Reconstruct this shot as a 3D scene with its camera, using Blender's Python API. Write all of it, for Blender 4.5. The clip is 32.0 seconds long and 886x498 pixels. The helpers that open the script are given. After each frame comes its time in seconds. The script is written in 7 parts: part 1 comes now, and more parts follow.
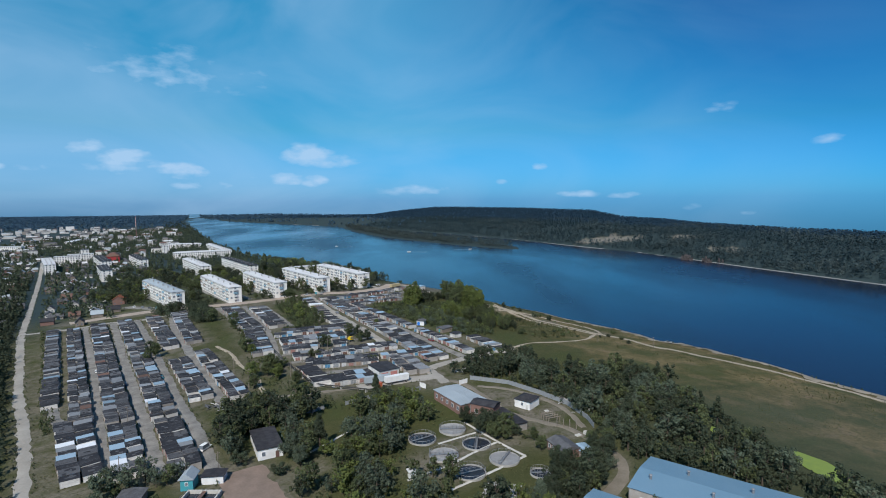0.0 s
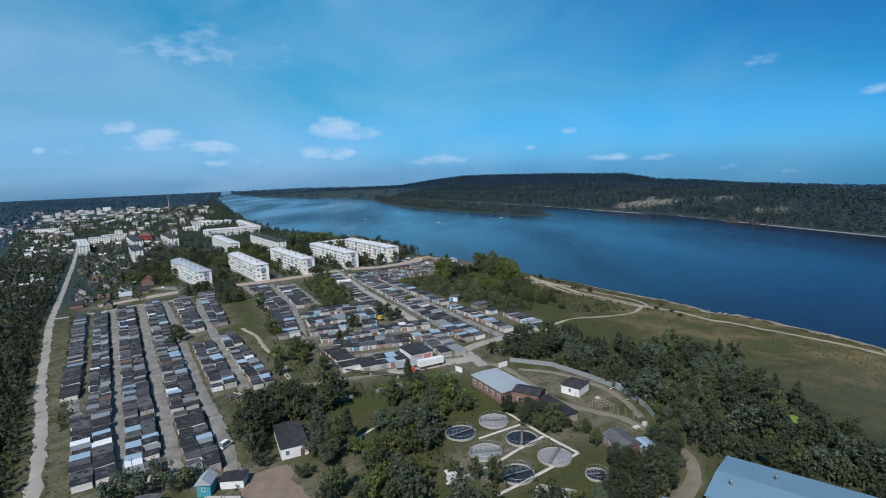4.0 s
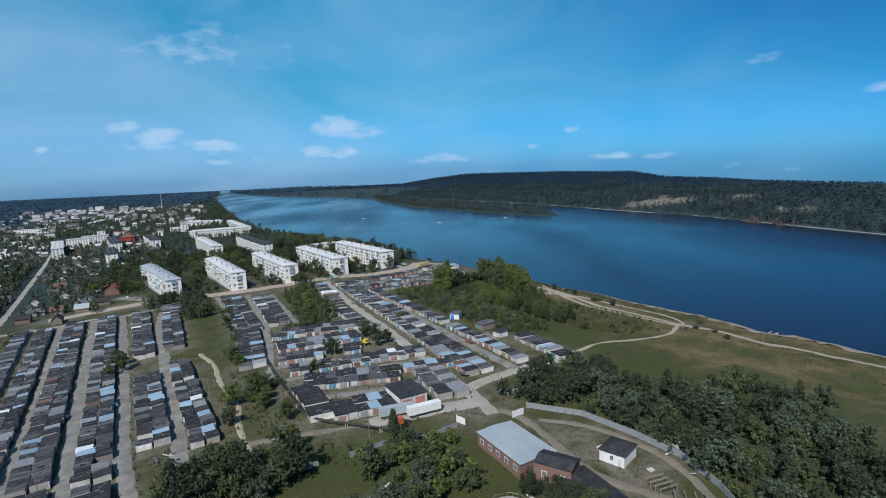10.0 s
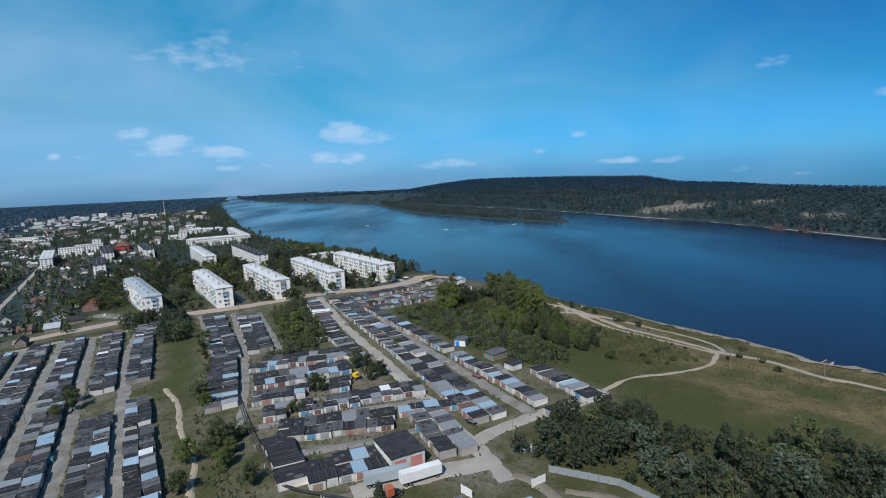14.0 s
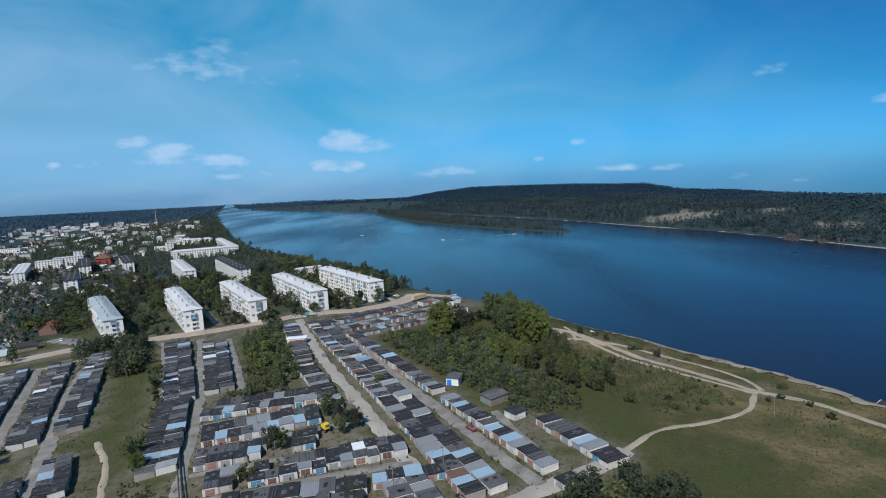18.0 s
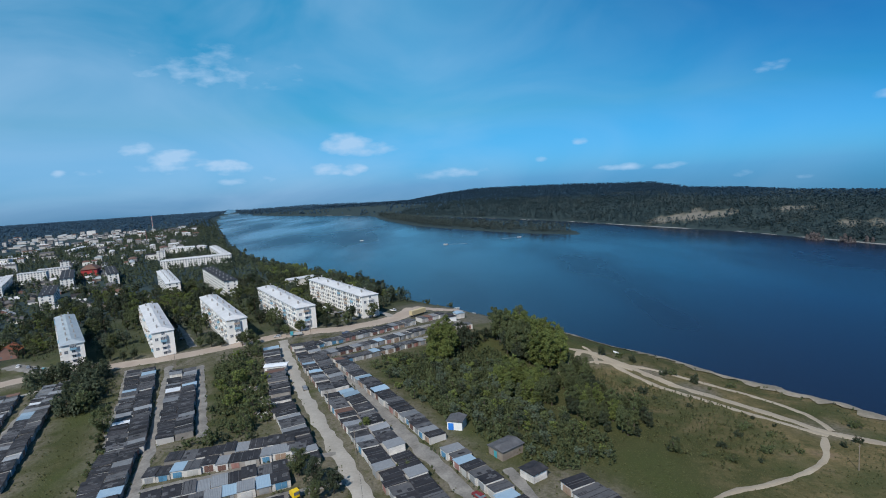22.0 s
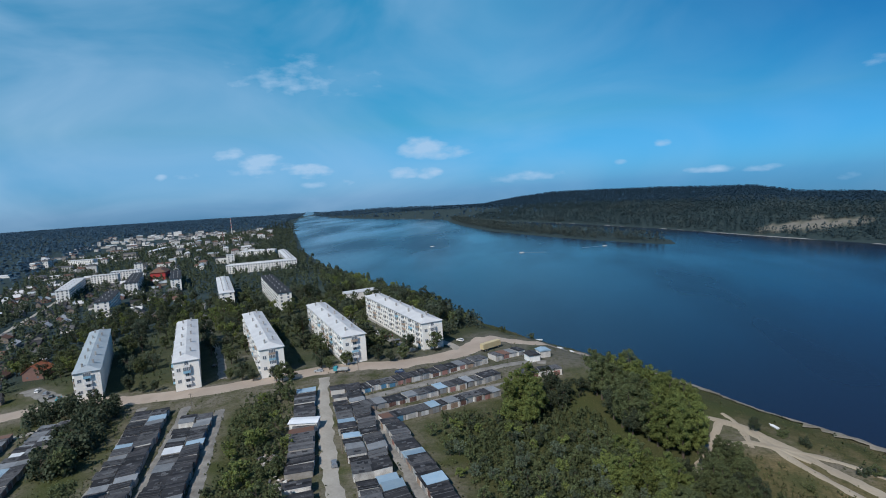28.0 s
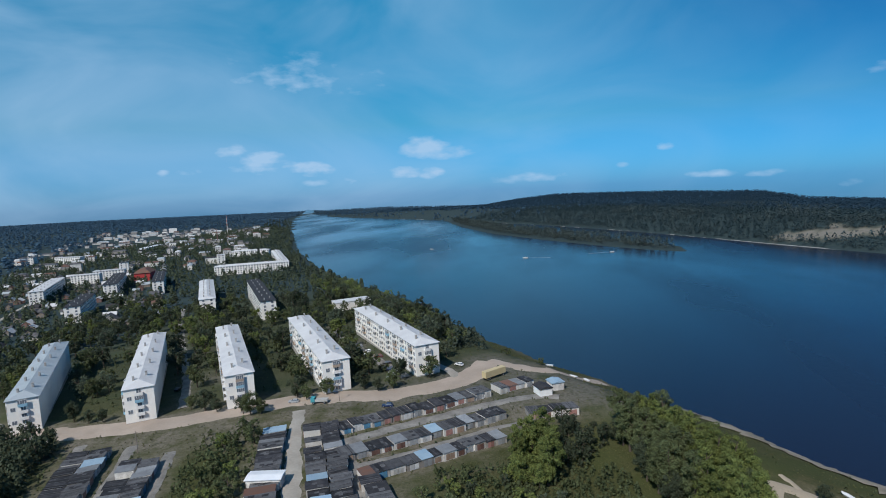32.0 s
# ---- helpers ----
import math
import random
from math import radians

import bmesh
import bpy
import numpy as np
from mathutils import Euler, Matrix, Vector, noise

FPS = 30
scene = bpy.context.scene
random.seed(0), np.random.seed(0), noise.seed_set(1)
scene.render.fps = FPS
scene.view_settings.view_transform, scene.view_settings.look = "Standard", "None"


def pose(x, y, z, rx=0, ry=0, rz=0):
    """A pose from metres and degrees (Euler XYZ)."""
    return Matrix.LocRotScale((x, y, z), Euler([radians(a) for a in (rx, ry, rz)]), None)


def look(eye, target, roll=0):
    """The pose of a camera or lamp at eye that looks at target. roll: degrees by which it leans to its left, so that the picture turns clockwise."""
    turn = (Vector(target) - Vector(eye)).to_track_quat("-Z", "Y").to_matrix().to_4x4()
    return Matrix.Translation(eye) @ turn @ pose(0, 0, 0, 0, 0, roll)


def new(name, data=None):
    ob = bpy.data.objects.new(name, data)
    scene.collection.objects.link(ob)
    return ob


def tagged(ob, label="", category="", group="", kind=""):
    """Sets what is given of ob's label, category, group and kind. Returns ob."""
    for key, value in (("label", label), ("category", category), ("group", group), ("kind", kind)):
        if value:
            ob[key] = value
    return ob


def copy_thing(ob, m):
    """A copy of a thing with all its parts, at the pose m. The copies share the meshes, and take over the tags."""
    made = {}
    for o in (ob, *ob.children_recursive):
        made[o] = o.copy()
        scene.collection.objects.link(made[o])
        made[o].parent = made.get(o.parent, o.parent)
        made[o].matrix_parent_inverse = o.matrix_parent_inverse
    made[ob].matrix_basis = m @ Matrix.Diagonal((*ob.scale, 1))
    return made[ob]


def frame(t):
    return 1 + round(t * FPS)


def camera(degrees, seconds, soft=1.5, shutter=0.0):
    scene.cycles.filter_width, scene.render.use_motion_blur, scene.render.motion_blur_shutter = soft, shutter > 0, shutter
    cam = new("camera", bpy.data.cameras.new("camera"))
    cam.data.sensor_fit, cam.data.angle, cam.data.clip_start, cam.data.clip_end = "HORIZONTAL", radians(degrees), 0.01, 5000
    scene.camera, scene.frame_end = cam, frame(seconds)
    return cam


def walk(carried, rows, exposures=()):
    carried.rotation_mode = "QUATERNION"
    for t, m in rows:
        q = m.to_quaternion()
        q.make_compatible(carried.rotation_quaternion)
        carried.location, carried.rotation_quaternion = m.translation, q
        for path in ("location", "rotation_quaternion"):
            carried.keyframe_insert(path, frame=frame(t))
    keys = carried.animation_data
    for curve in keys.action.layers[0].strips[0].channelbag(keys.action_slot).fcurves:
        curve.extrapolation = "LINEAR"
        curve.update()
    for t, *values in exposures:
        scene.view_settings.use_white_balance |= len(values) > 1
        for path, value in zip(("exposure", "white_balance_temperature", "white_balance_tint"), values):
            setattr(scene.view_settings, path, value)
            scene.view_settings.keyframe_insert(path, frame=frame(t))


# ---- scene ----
cam = camera(79.00, 32.0, 1.0)
PATH = [
    (0, (-4.024, 7.125, 85.818), (-3.914, 9.113, 85.636), -0.61),
    (0.5, (-4.130, 10.487, 85.318), (-4.133, 12.476, 85.106), -0.55),
    (1, (-4.257, 13.145, 84.903), (-4.286, 15.131, 84.670), -0.64),
    (1.5, (-4.521, 15.438, 84.832), (-4.558, 17.422, 84.583), -1.00),
    (2, (-4.744, 17.711, 84.987), (-4.791, 19.693, 84.720), -1.49),
    (2.5, (-4.878, 20.163, 85.135), (-4.901, 22.143, 84.857), -1.75),
    (3, (-4.912, 22.885, 85.167), (-4.920, 24.864, 84.880), -1.92),
    (3.5, (-4.791, 26.001, 85.136), (-4.788, 27.980, 84.846), -2.45),
    (5.5, (-4.102, 41.231, 84.050), (-4.144, 43.208, 83.750), -2.66),
    (6, (-4.030, 45.411, 83.927), (-4.084, 47.387, 83.626), -2.43),
    (6.5, (-3.898, 49.577, 83.828), (-3.940, 51.555, 83.530), -2.09),
    (7, (-3.831, 53.738, 83.671), (-3.857, 55.715, 83.371), -2.31),
    (7.5, (-3.933, 58.046, 83.569), (-3.966, 60.023, 83.269), -2.27),
    (8, (-3.881, 62.478, 83.404), (-3.928, 64.456, 83.108), -2.56),
    (8.5, (-3.628, 67.113, 83.219), (-3.676, 69.090, 82.920), -2.53),
    (9, (-3.124, 71.918, 82.942), (-3.142, 73.896, 82.648), -2.28),
    (9.5, (-2.849, 76.672, 82.494), (-2.842, 78.650, 82.198), -2.60),
    (10, (-2.888, 81.422, 82.083), (-2.900, 83.399, 81.787), -2.69),
    (10.5, (-2.845, 86.026, 81.793), (-2.889, 88.004, 81.497), -2.54),
    (11, (-2.622, 90.456, 81.610), (-2.667, 92.434, 81.318), -2.53),
    (11.5, (-2.140, 94.733, 81.578), (-2.147, 96.712, 81.290), -2.74),
    (12, (-1.709, 99.086, 81.712), (-1.722, 101.065, 81.428), -2.94),
    (12.5, (-1.435, 103.528, 81.873), (-1.457, 105.507, 81.586), -3.18),
    (13, (-1.267, 107.939, 81.902), (-1.290, 109.918, 81.620), -3.12),
    (13.5, (-1.196, 112.409, 81.970), (-1.224, 114.390, 81.694), -3.11),
    (14, (-1.124, 116.777, 81.966), (-1.163, 118.758, 81.690), -2.88),
    (14.5, (-0.870, 121.061, 81.973), (-0.916, 123.043, 81.702), -2.89),
    (16.5, (2.118, 139.409, 82.167), (2.107, 141.393, 81.911), -3.06),
    (17, (2.226, 143.759, 82.327), (2.211, 145.742, 82.075), -3.10),
    (17.5, (2.351, 148.118, 82.472), (2.319, 150.102, 82.220), -3.05),
    (18, (2.534, 152.614, 82.519), (2.498, 154.598, 82.271), -3.02),
    (18.5, (2.848, 157.181, 82.476), (2.813, 159.165, 82.224), -3.43),
    (19, (3.227, 161.795, 82.379), (3.205, 163.779, 82.131), -3.49),
    (19.5, (3.535, 166.525, 82.231), (3.512, 168.510, 81.985), -3.92),
    (20, (3.774, 171.227, 82.069), (3.738, 173.212, 81.829), -3.90),
    (20.5, (3.883, 175.930, 81.979), (3.839, 177.915, 81.742), -3.89),
    (21, (3.890, 180.605, 81.952), (3.839, 182.590, 81.712), -4.24),
    (21.5, (3.911, 185.105, 81.971), (3.855, 187.090, 81.731), -4.27),
    (22, (3.947, 189.441, 82.093), (3.898, 191.426, 81.853), -3.91),
    (22.5, (4.023, 193.677, 82.353), (3.974, 195.662, 82.116), -3.98),
    (23, (4.275, 197.841, 82.639), (4.234, 199.827, 82.413), -3.89),
    (23.5, (4.563, 202.057, 82.861), (4.525, 204.043, 82.634), -3.81),
    (24, (4.748, 206.427, 82.951), (4.720, 208.414, 82.726), -3.72),
    (24.5, (4.686, 211.121, 82.874), (4.664, 213.109, 82.652), -3.93),
    (25, (4.243, 216.248, 82.627), (4.160, 218.234, 82.409), -4.13),
    (25.5, (3.694, 221.737, 82.327), (3.577, 223.722, 82.114), -4.16),
    (27.5, (0.975, 246.916, 81.652), (0.853, 248.900, 81.431), -3.42),
    (28, (-0.587, 253.033, 81.612), (-0.906, 254.996, 81.402), -3.82),
    (28.5, (-1.670, 258.437, 81.688), (-2.009, 260.397, 81.478), -3.42),
    (29, (-2.040, 262.884, 81.967), (-2.369, 264.846, 81.757), -2.80),
    (29.5, (-2.053, 266.666, 82.437), (-2.327, 268.636, 82.226), -2.63),
    (30, (-2.351, 270.531, 82.834), (-2.634, 272.499, 82.625), -2.69),
    (30.5, (-2.810, 274.731, 83.041), (-3.093, 276.699, 82.830), -3.19),
    (31, (-3.451, 279.181, 83.041), (-3.755, 281.146, 82.827), -3.08),
    (31.5, (-4.197, 283.631, 82.937), (-4.537, 285.591, 82.727), -3.23),
    (32, (-4.894, 287.910, 82.893), (-5.215, 289.873, 82.683), -2.89),
]
walk(cam, [(t, look(eye, target, roll)) for t, eye, target, roll in PATH], [(0, 0.16), (25.5, 0.16), (28, 0.06), (32, 0.06)])

# ---- world, sun, exposure ----
SUN_FROM = Vector((-0.30, -0.954, 0.0)).normalized()
SUN_ELEV = radians(45)
world = bpy.data.worlds.new("sky")
scene.world = world
world.use_nodes = True
wt = world.node_tree
wt.nodes.clear()


def wnode(kind, **inputs):
    n = wt.nodes.new(kind)
    for k, v in inputs.items():
        n.inputs[int(k[1:])].default_value = v
    return n


def wmath(op, a, b=None, clamp=False):
    n = wt.nodes.new("ShaderNodeMath")
    n.operation, n.use_clamp = op, clamp
    for i, v in enumerate((a, b)):
        if v is None:
            continue
        if isinstance(v, (int, float)):
            n.inputs[i].default_value = v
        else:
            wt.links.new(v, n.inputs[i])
    return n.outputs[0]


sky = wt.nodes.new("ShaderNodeTexSky")
sky.sky_type, sky.sun_disc = "NISHITA", False
sky.sun_elevation = SUN_ELEV
sky.sun_rotation = math.atan2(SUN_FROM.x, SUN_FROM.y)
sky.altitude, sky.air_density, sky.dust_density, sky.ozone_density = 200, 1.0, 0.4, 2.5
tint = wt.nodes.new("ShaderNodeMix")
tint.data_type, tint.blend_type = "RGBA", "MULTIPLY"
tint.inputs[0].default_value = 1.0
wt.links.new(sky.outputs[0], tint.inputs[6])
geo = wt.nodes.new("ShaderNodeTexCoord")
sep = wt.nodes.new("ShaderNodeSeparateXYZ")
wt.links.new(geo.outputs["Generated"], sep.inputs[0])
dx, dy, dz = sep.outputs
azim = wmath("ARCTAN2", dx, dy)
elev = wmath("ARCSINE", dz)
deep = wt.nodes.new("ShaderNodeMix")
deep.data_type = "RGBA"
deep.inputs[6].default_value, deep.inputs[7].default_value = (0.165, 0.44, 0.70, 1), (0.200, 1.03, 1.17, 1)
wt.links.new(wmath("MULTIPLY", elev, 2.9, True), deep.inputs[0])
side = wt.nodes.new("ShaderNodeMix")
side.data_type = "RGBA"
side.inputs[7].default_value = (0.070, 0.45, 0.76, 1)
wt.links.new(wmath("MULTIPLY", wmath("ADD", azim, 0.05), wmath("ADD", 1.0, wmath("MULTIPLY", elev, 2.5)), True), side.inputs[0])
wt.links.new(deep.outputs[2], side.inputs[6])
low = wt.nodes.new("ShaderNodeMix")
low.data_type, low.blend_type = "RGBA", "MULTIPLY"
low.inputs[7].default_value = (1.0, 1.08, 1.58, 1)
wt.links.new(wmath("SUBTRACT", 1.0, wmath("MULTIPLY", elev, 8.0), True), low.inputs[0])
wt.links.new(side.outputs[2], low.inputs[6])
wt.links.new(low.outputs[2], tint.inputs[7])
cmb = wt.nodes.new("ShaderNodeCombineXYZ")
wt.links.new(azim, cmb.inputs[0])
wt.links.new(wmath("MULTIPLY", elev, 2.2), cmb.inputs[1])
puff = wt.nodes.new("ShaderNodeTexNoise")
puff.inputs["Scale"].default_value, puff.inputs["Detail"].default_value = 26, 6
wt.links.new(cmb.outputs[0], puff.inputs["Vector"])
wisp = wt.nodes.new("ShaderNodeTexNoise")
wisp.inputs["Scale"].default_value, wisp.inputs["Detail"].default_value, wisp.inputs["Distortion"].default_value = 2.6, 5, 0.8
wt.links.new(cmb.outputs[0], wisp.inputs["Vector"])
# small cumulus clouds: azimuth, elevation, half width, half height (degrees), density
CLOUDS = [
    (-10.7, 4.7, 3.70, 1.64, 1),
    (-7.9, 4.1, 3.72, 1.10, 0.8),
    (-30, 5, 2.55, 1.29, 0.9),
    (-27, 4.1, 4.01, 1.41, 0.95),
    (-22.4, 3, 3.93, 1.25, 0.9),
    (-12.8, 2.3, 3.03, 0.98, 0.95),
    (-10.1, 2.1, 2.39, 0.99, 0.9),
    (-36.1, 3.0, 1.07, 0.73, 0.7),
    (-34.3, 3.0, 2.33, 0.74, 0.6),
    (-32.9, 3.1, 1.26, 0.75, 0.6),
    (13.3, 3.4, 1.41, 0.66, 0.7),
    (17.3, 0.5, 3.13, 0.56, 0.75),
    (21.9, 0.3, 2.89, 0.54, 0.7),
    (9.5, 1.9, 1.07, 0.48, 0.6)]
CLOUDS += [
    (-22.3, 13.4, 3.6, 1.8, 0.52),
    (-24.0, 11.8, 16.0, 3.0, 0.56),
    (30.1, 8.3, 2.41, 0.77, 0.6),
    (0.3, 1.1, 6.33, 0.87, 0.68),
    (-16.4, 2.5, 1.92, 0.75, 0.6),
    (38.5, 4.9, 1.93, 0.71, 0.6),
    (32.5, -1.4, 2.37, 0.5, 0.5),
    (28.1, -0.9, 2.12, 0.52, 0.45),
    (-38.8, 1.4, 2.22, 0.63, 0.6),
    (-27.0, 3.3, 7.41, 1.23, 0.68),
    (-20.8, 1.6, 5.14, 0.82, 0.66)]
total = 0.0
for ca, ce, cw, ch, cd in CLOUDS:
    u = wmath("MULTIPLY", wmath("SUBTRACT", azim, radians(ca)), 1 / radians(cw))
    v = wmath("MULTIPLY", wmath("SUBTRACT", elev, radians(ce)), 1 / radians(ch))
    r2 = wmath("ADD", wmath("MULTIPLY", u, u), wmath("MULTIPLY", v, v))
    g = wmath("MULTIPLY", wmath("SUBTRACT", 1.0, r2, True), cd)
    total = wmath("MAXIMUM", total, g)
shape = wmath("MULTIPLY", wmath("SUBTRACT", wmath("ADD", total, wmath("MULTIPLY", wmath("SUBTRACT", puff.outputs[0], 0.5), 1.6)), 0.3), 1.5, True)
shape = wmath("MULTIPLY", shape, wmath("MULTIPLY", total, 1.6, True), True)
haze = wmath("MULTIPLY", wmath("MULTIPLY", wmath("SUBTRACT", wisp.outputs[0], 0.36), 2.2, True), wmath("SUBTRACT", 0.36, wmath("MULTIPLY", azim, 0.42), True))
cover = wmath("MAXIMUM", wmath("MULTIPLY", shape, 0.82), haze)
clouds = wt.nodes.new("ShaderNodeMix")
clouds.data_type = "RGBA"
clouds.inputs[7].default_value = (4.0, 5.9, 8.2, 1)
wt.links.new(cover, clouds.inputs[0])
wt.links.new(tint.outputs[2], clouds.inputs[6])
bg = wt.nodes.new("ShaderNodeBackground")
bg.inputs[1].default_value = 0.097
wt.links.new(clouds.outputs[2], bg.inputs[0])
wo = wt.nodes.new("ShaderNodeOutputWorld")
wt.links.new(bg.outputs[0], wo.inputs[0])

sun_data = bpy.data.lights.new("sun", "SUN")
sun_data.energy, sun_data.angle, sun_data.color = 4.0, radians(0.6), (1.0, 0.95, 0.89)
sun = new("sun", sun_data)
sun.matrix_world = look((SUN_FROM * 400 * math.cos(SUN_ELEV)) + Vector((0, 300, 400 * math.sin(SUN_ELEV))), (0, 300, 0))

# ---- materials ----


def mat(name, base, base2=None, rough=0.85, scale=0.4, fine=6.0, bump=0.15, metal=0.0, vary=0.0, wave=None, spec=0.3):
    """Two colours mixed by noise at two scales, with a bump; vary: change of value from piece to piece."""
    m = bpy.data.materials.new(name)
    m.use_nodes = True
    nt = m.node_tree
    b = nt.nodes["Principled BSDF"]
    base2 = base2 or tuple(c * 0.7 for c in base)
    co = nt.nodes.new("ShaderNodeTexCoord")
    big = nt.nodes.new("ShaderNodeTexNoise")
    big.inputs["Scale"].default_value, big.inputs["Detail"].default_value = scale, 5
    small = nt.nodes.new("ShaderNodeTexNoise")
    small.inputs["Scale"].default_value, small.inputs["Detail"].default_value = fine, 3
    for n in (big, small):
        nt.links.new(co.outputs["Object"], n.inputs["Vector"])
    add = nt.nodes.new("ShaderNodeMath")
    add.operation = "MULTIPLY_ADD"
    nt.links.new(small.outputs[0], add.inputs[0])
    add.inputs[1].default_value = 0.5
    nt.links.new(big.outputs[0], add.inputs[2])
    ramp = nt.nodes.new("ShaderNodeMapRange")
    ramp.inputs[1].default_value, ramp.inputs[2].default_value = 0.5, 1.0
    nt.links.new(add.outputs[0], ramp.inputs[0])
    mix = nt.nodes.new("ShaderNodeMix")
    mix.data_type = "RGBA"
    mix.inputs[6].default_value, mix.inputs[7].default_value = (*base, 1), (*base2, 1)
    nt.links.new(ramp.outputs[0], mix.inputs[0])
    out = mix.outputs[2]
    if vary:
        oi = nt.nodes.new("ShaderNodeNewGeometry")
        mr = nt.nodes.new("ShaderNodeMapRange")
        mr.inputs[3].default_value, mr.inputs[4].default_value = 1 - vary, 1 + vary
        nt.links.new(oi.outputs["Random Per Island"], mr.inputs[0])
        hs = nt.nodes.new("ShaderNodeHueSaturation")
        nt.links.new(mr.outputs[0], hs.inputs["Value"])
        nt.links.new(out, hs.inputs["Color"])
        out = hs.outputs[0]
    nt.links.new(out, b.inputs["Base Color"])
    b.inputs["Roughness"].default_value, b.inputs["Metallic"].default_value = rough, metal
    b.inputs["Specular IOR Level"].default_value = spec
    if bump:
        height = small.outputs[0]
        if wave:
            wv = nt.nodes.new("ShaderNodeTexWave")
            wv.inputs["Scale"].default_value = wave
            nt.links.new(co.outputs["Object"], wv.inputs["Vector"])
            height = wv.outputs[0]
        bn = nt.nodes.new("ShaderNodeBump")
        bn.inputs["Strength"].default_value, bn.inputs["Distance"].default_value = bump, 0.1
        nt.links.new(height, bn.inputs["Height"])
        nt.links.new(bn.outputs[0], b.inputs["Normal"])
    return m


def leaf_mat(name, base, base2, vary=0.25, spread=0.3):
    m = mat(name, base, base2, rough=0.7, scale=0.35, fine=2.0, bump=0, vary=0, spec=0.2)
    nt = m.node_tree
    b = nt.nodes["Principled BSDF"]
    if vary:
        oi = nt.nodes.new("ShaderNodeObjectInfo")
        ov = nt.nodes.new("ShaderNodeMapRange")
        ov.inputs[3].default_value, ov.inputs[4].default_value = 1 - vary, 1 + vary
        nt.links.new(oi.outputs["Random"], ov.inputs[0])
        oh = nt.nodes.new("ShaderNodeHueSaturation")
        nt.links.new(ov.outputs[0], oh.inputs["Value"])
        nt.links.new(b.inputs["Base Color"].links[0].from_socket, oh.inputs["Color"])
        nt.links.new(oh.outputs[0], b.inputs["Base Color"])
    gi = nt.nodes.new("ShaderNodeNewGeometry")
    mr = nt.nodes.new("ShaderNodeMapRange")
    mr.inputs[3].default_value, mr.inputs[4].default_value = 1 - spread, 1 + spread
    nt.links.new(gi.outputs["Random Per Island"], mr.inputs[0])
    hs = nt.nodes.new("ShaderNodeHueSaturation")
    nt.links.new(mr.outputs[0], hs.inputs["Value"])
    src = b.inputs["Base Color"].links[0].from_socket
    nt.links.new(src, hs.inputs["Color"])
    nt.links.new(hs.outputs[0], b.inputs["Base Color"])
    tl = nt.nodes.new("ShaderNodeBsdfTranslucent")
    nt.links.new(hs.outputs[0], tl.inputs[0])
    ms = nt.nodes.new("ShaderNodeMixShader")
    ms.inputs[0].default_value = 0.4
    out = nt.nodes["Material Output"]
    nt.links.new(b.outputs[0], ms.inputs[1])
    nt.links.new(tl.outputs[0], ms.inputs[2])
    nt.links.new(ms.outputs[0], out.inputs[0])
    return m


M_TAR = mat("roof_tar", (0.014, 0.014, 0.018), (0.044, 0.042, 0.045), rough=0.8, scale=0.5, fine=5, vary=0.5)
M_SLATE = mat("roof_slate", (0.060, 0.061, 0.068), (0.120, 0.119, 0.124), rough=0.85, scale=0.5, vary=0.3, wave=3.0, bump=0.4)
M_PALESLATE = mat("roof_pale_sheet", (0.17, 0.18, 0.195), (0.25, 0.26, 0.275), rough=0.75, scale=0.5, vary=0.3, wave=3.0, bump=0.4)
M_BLUE = mat("roof_blue_metal", (0.22, 0.32, 0.42), (0.30, 0.39, 0.46), rough=0.5, scale=0.3, vary=0.3, wave=3.0, bump=0.3)
M_BRIGHTBLUE = mat("roof_bright_blue", (0.02, 0.15, 0.55), (0.03, 0.2, 0.6), rough=0.6, scale=0.6)
M_WHITE_ROOF = mat("roof_zinc", (0.62, 0.64, 0.68), (0.75, 0.76, 0.78), rough=0.45, scale=0.3, vary=0.1, wave=3.0, bump=0.3)
M_RUST = mat("roof_rust", (0.16, 0.075, 0.05), (0.11, 0.08, 0.07), rough=0.85, vary=0.2)
M_SHEDBLUE = mat("shed_roof_blue", (0.125, 0.225, 0.31), (0.15, 0.25, 0.335), rough=0.45, scale=0.1, fine=1.5, wave=2.0, bump=0.2)
M_WHITEWASH = mat("wall_whitewash", (0.62, 0.60, 0.57), (0.33, 0.31, 0.29), scale=0.5, fine=4, vary=0.4)
M_GREYWALL = mat("wall_grey_brick", (0.30, 0.28, 0.26), (0.20, 0.18, 0.16), scale=0.5, fine=5, vary=0.3)
M_BRICK = mat("wall_red_brick", (0.21, 0.118, 0.098), (0.155, 0.098, 0.085), scale=0.6, fine=6, vary=0.15)
M_PANEL = mat("wall_pale_brick", (0.78, 0.755, 0.71), (0.66, 0.635, 0.60), scale=0.15, fine=3, bump=0.1)
M_PANELFAR = mat("wall_pale_far", (0.55, 0.53, 0.50), (0.42, 0.40, 0.38), scale=0.1, fine=2, bump=0, vary=0.2)
M_ROOFGREY = mat("roof_grey_sheet", (0.58, 0.58, 0.585), (0.46, 0.46, 0.475), rough=0.7, scale=0.12, fine=2, wave=1.5, bump=0.3)
M_ROOFBLUEGREY = mat("roof_bluegrey_sheet", (0.36, 0.40, 0.43), (0.28, 0.32, 0.35), rough=0.6, scale=0.12, fine=2, wave=1.5, bump=0.3)
M_CONC = mat("concrete", (0.38, 0.37, 0.35), (0.26, 0.25, 0.24), scale=0.4, fine=5)
M_CONCPALE = mat("concrete_pale", (0.52, 0.50, 0.46), (0.40, 0.38, 0.35), scale=0.4, fine=5)
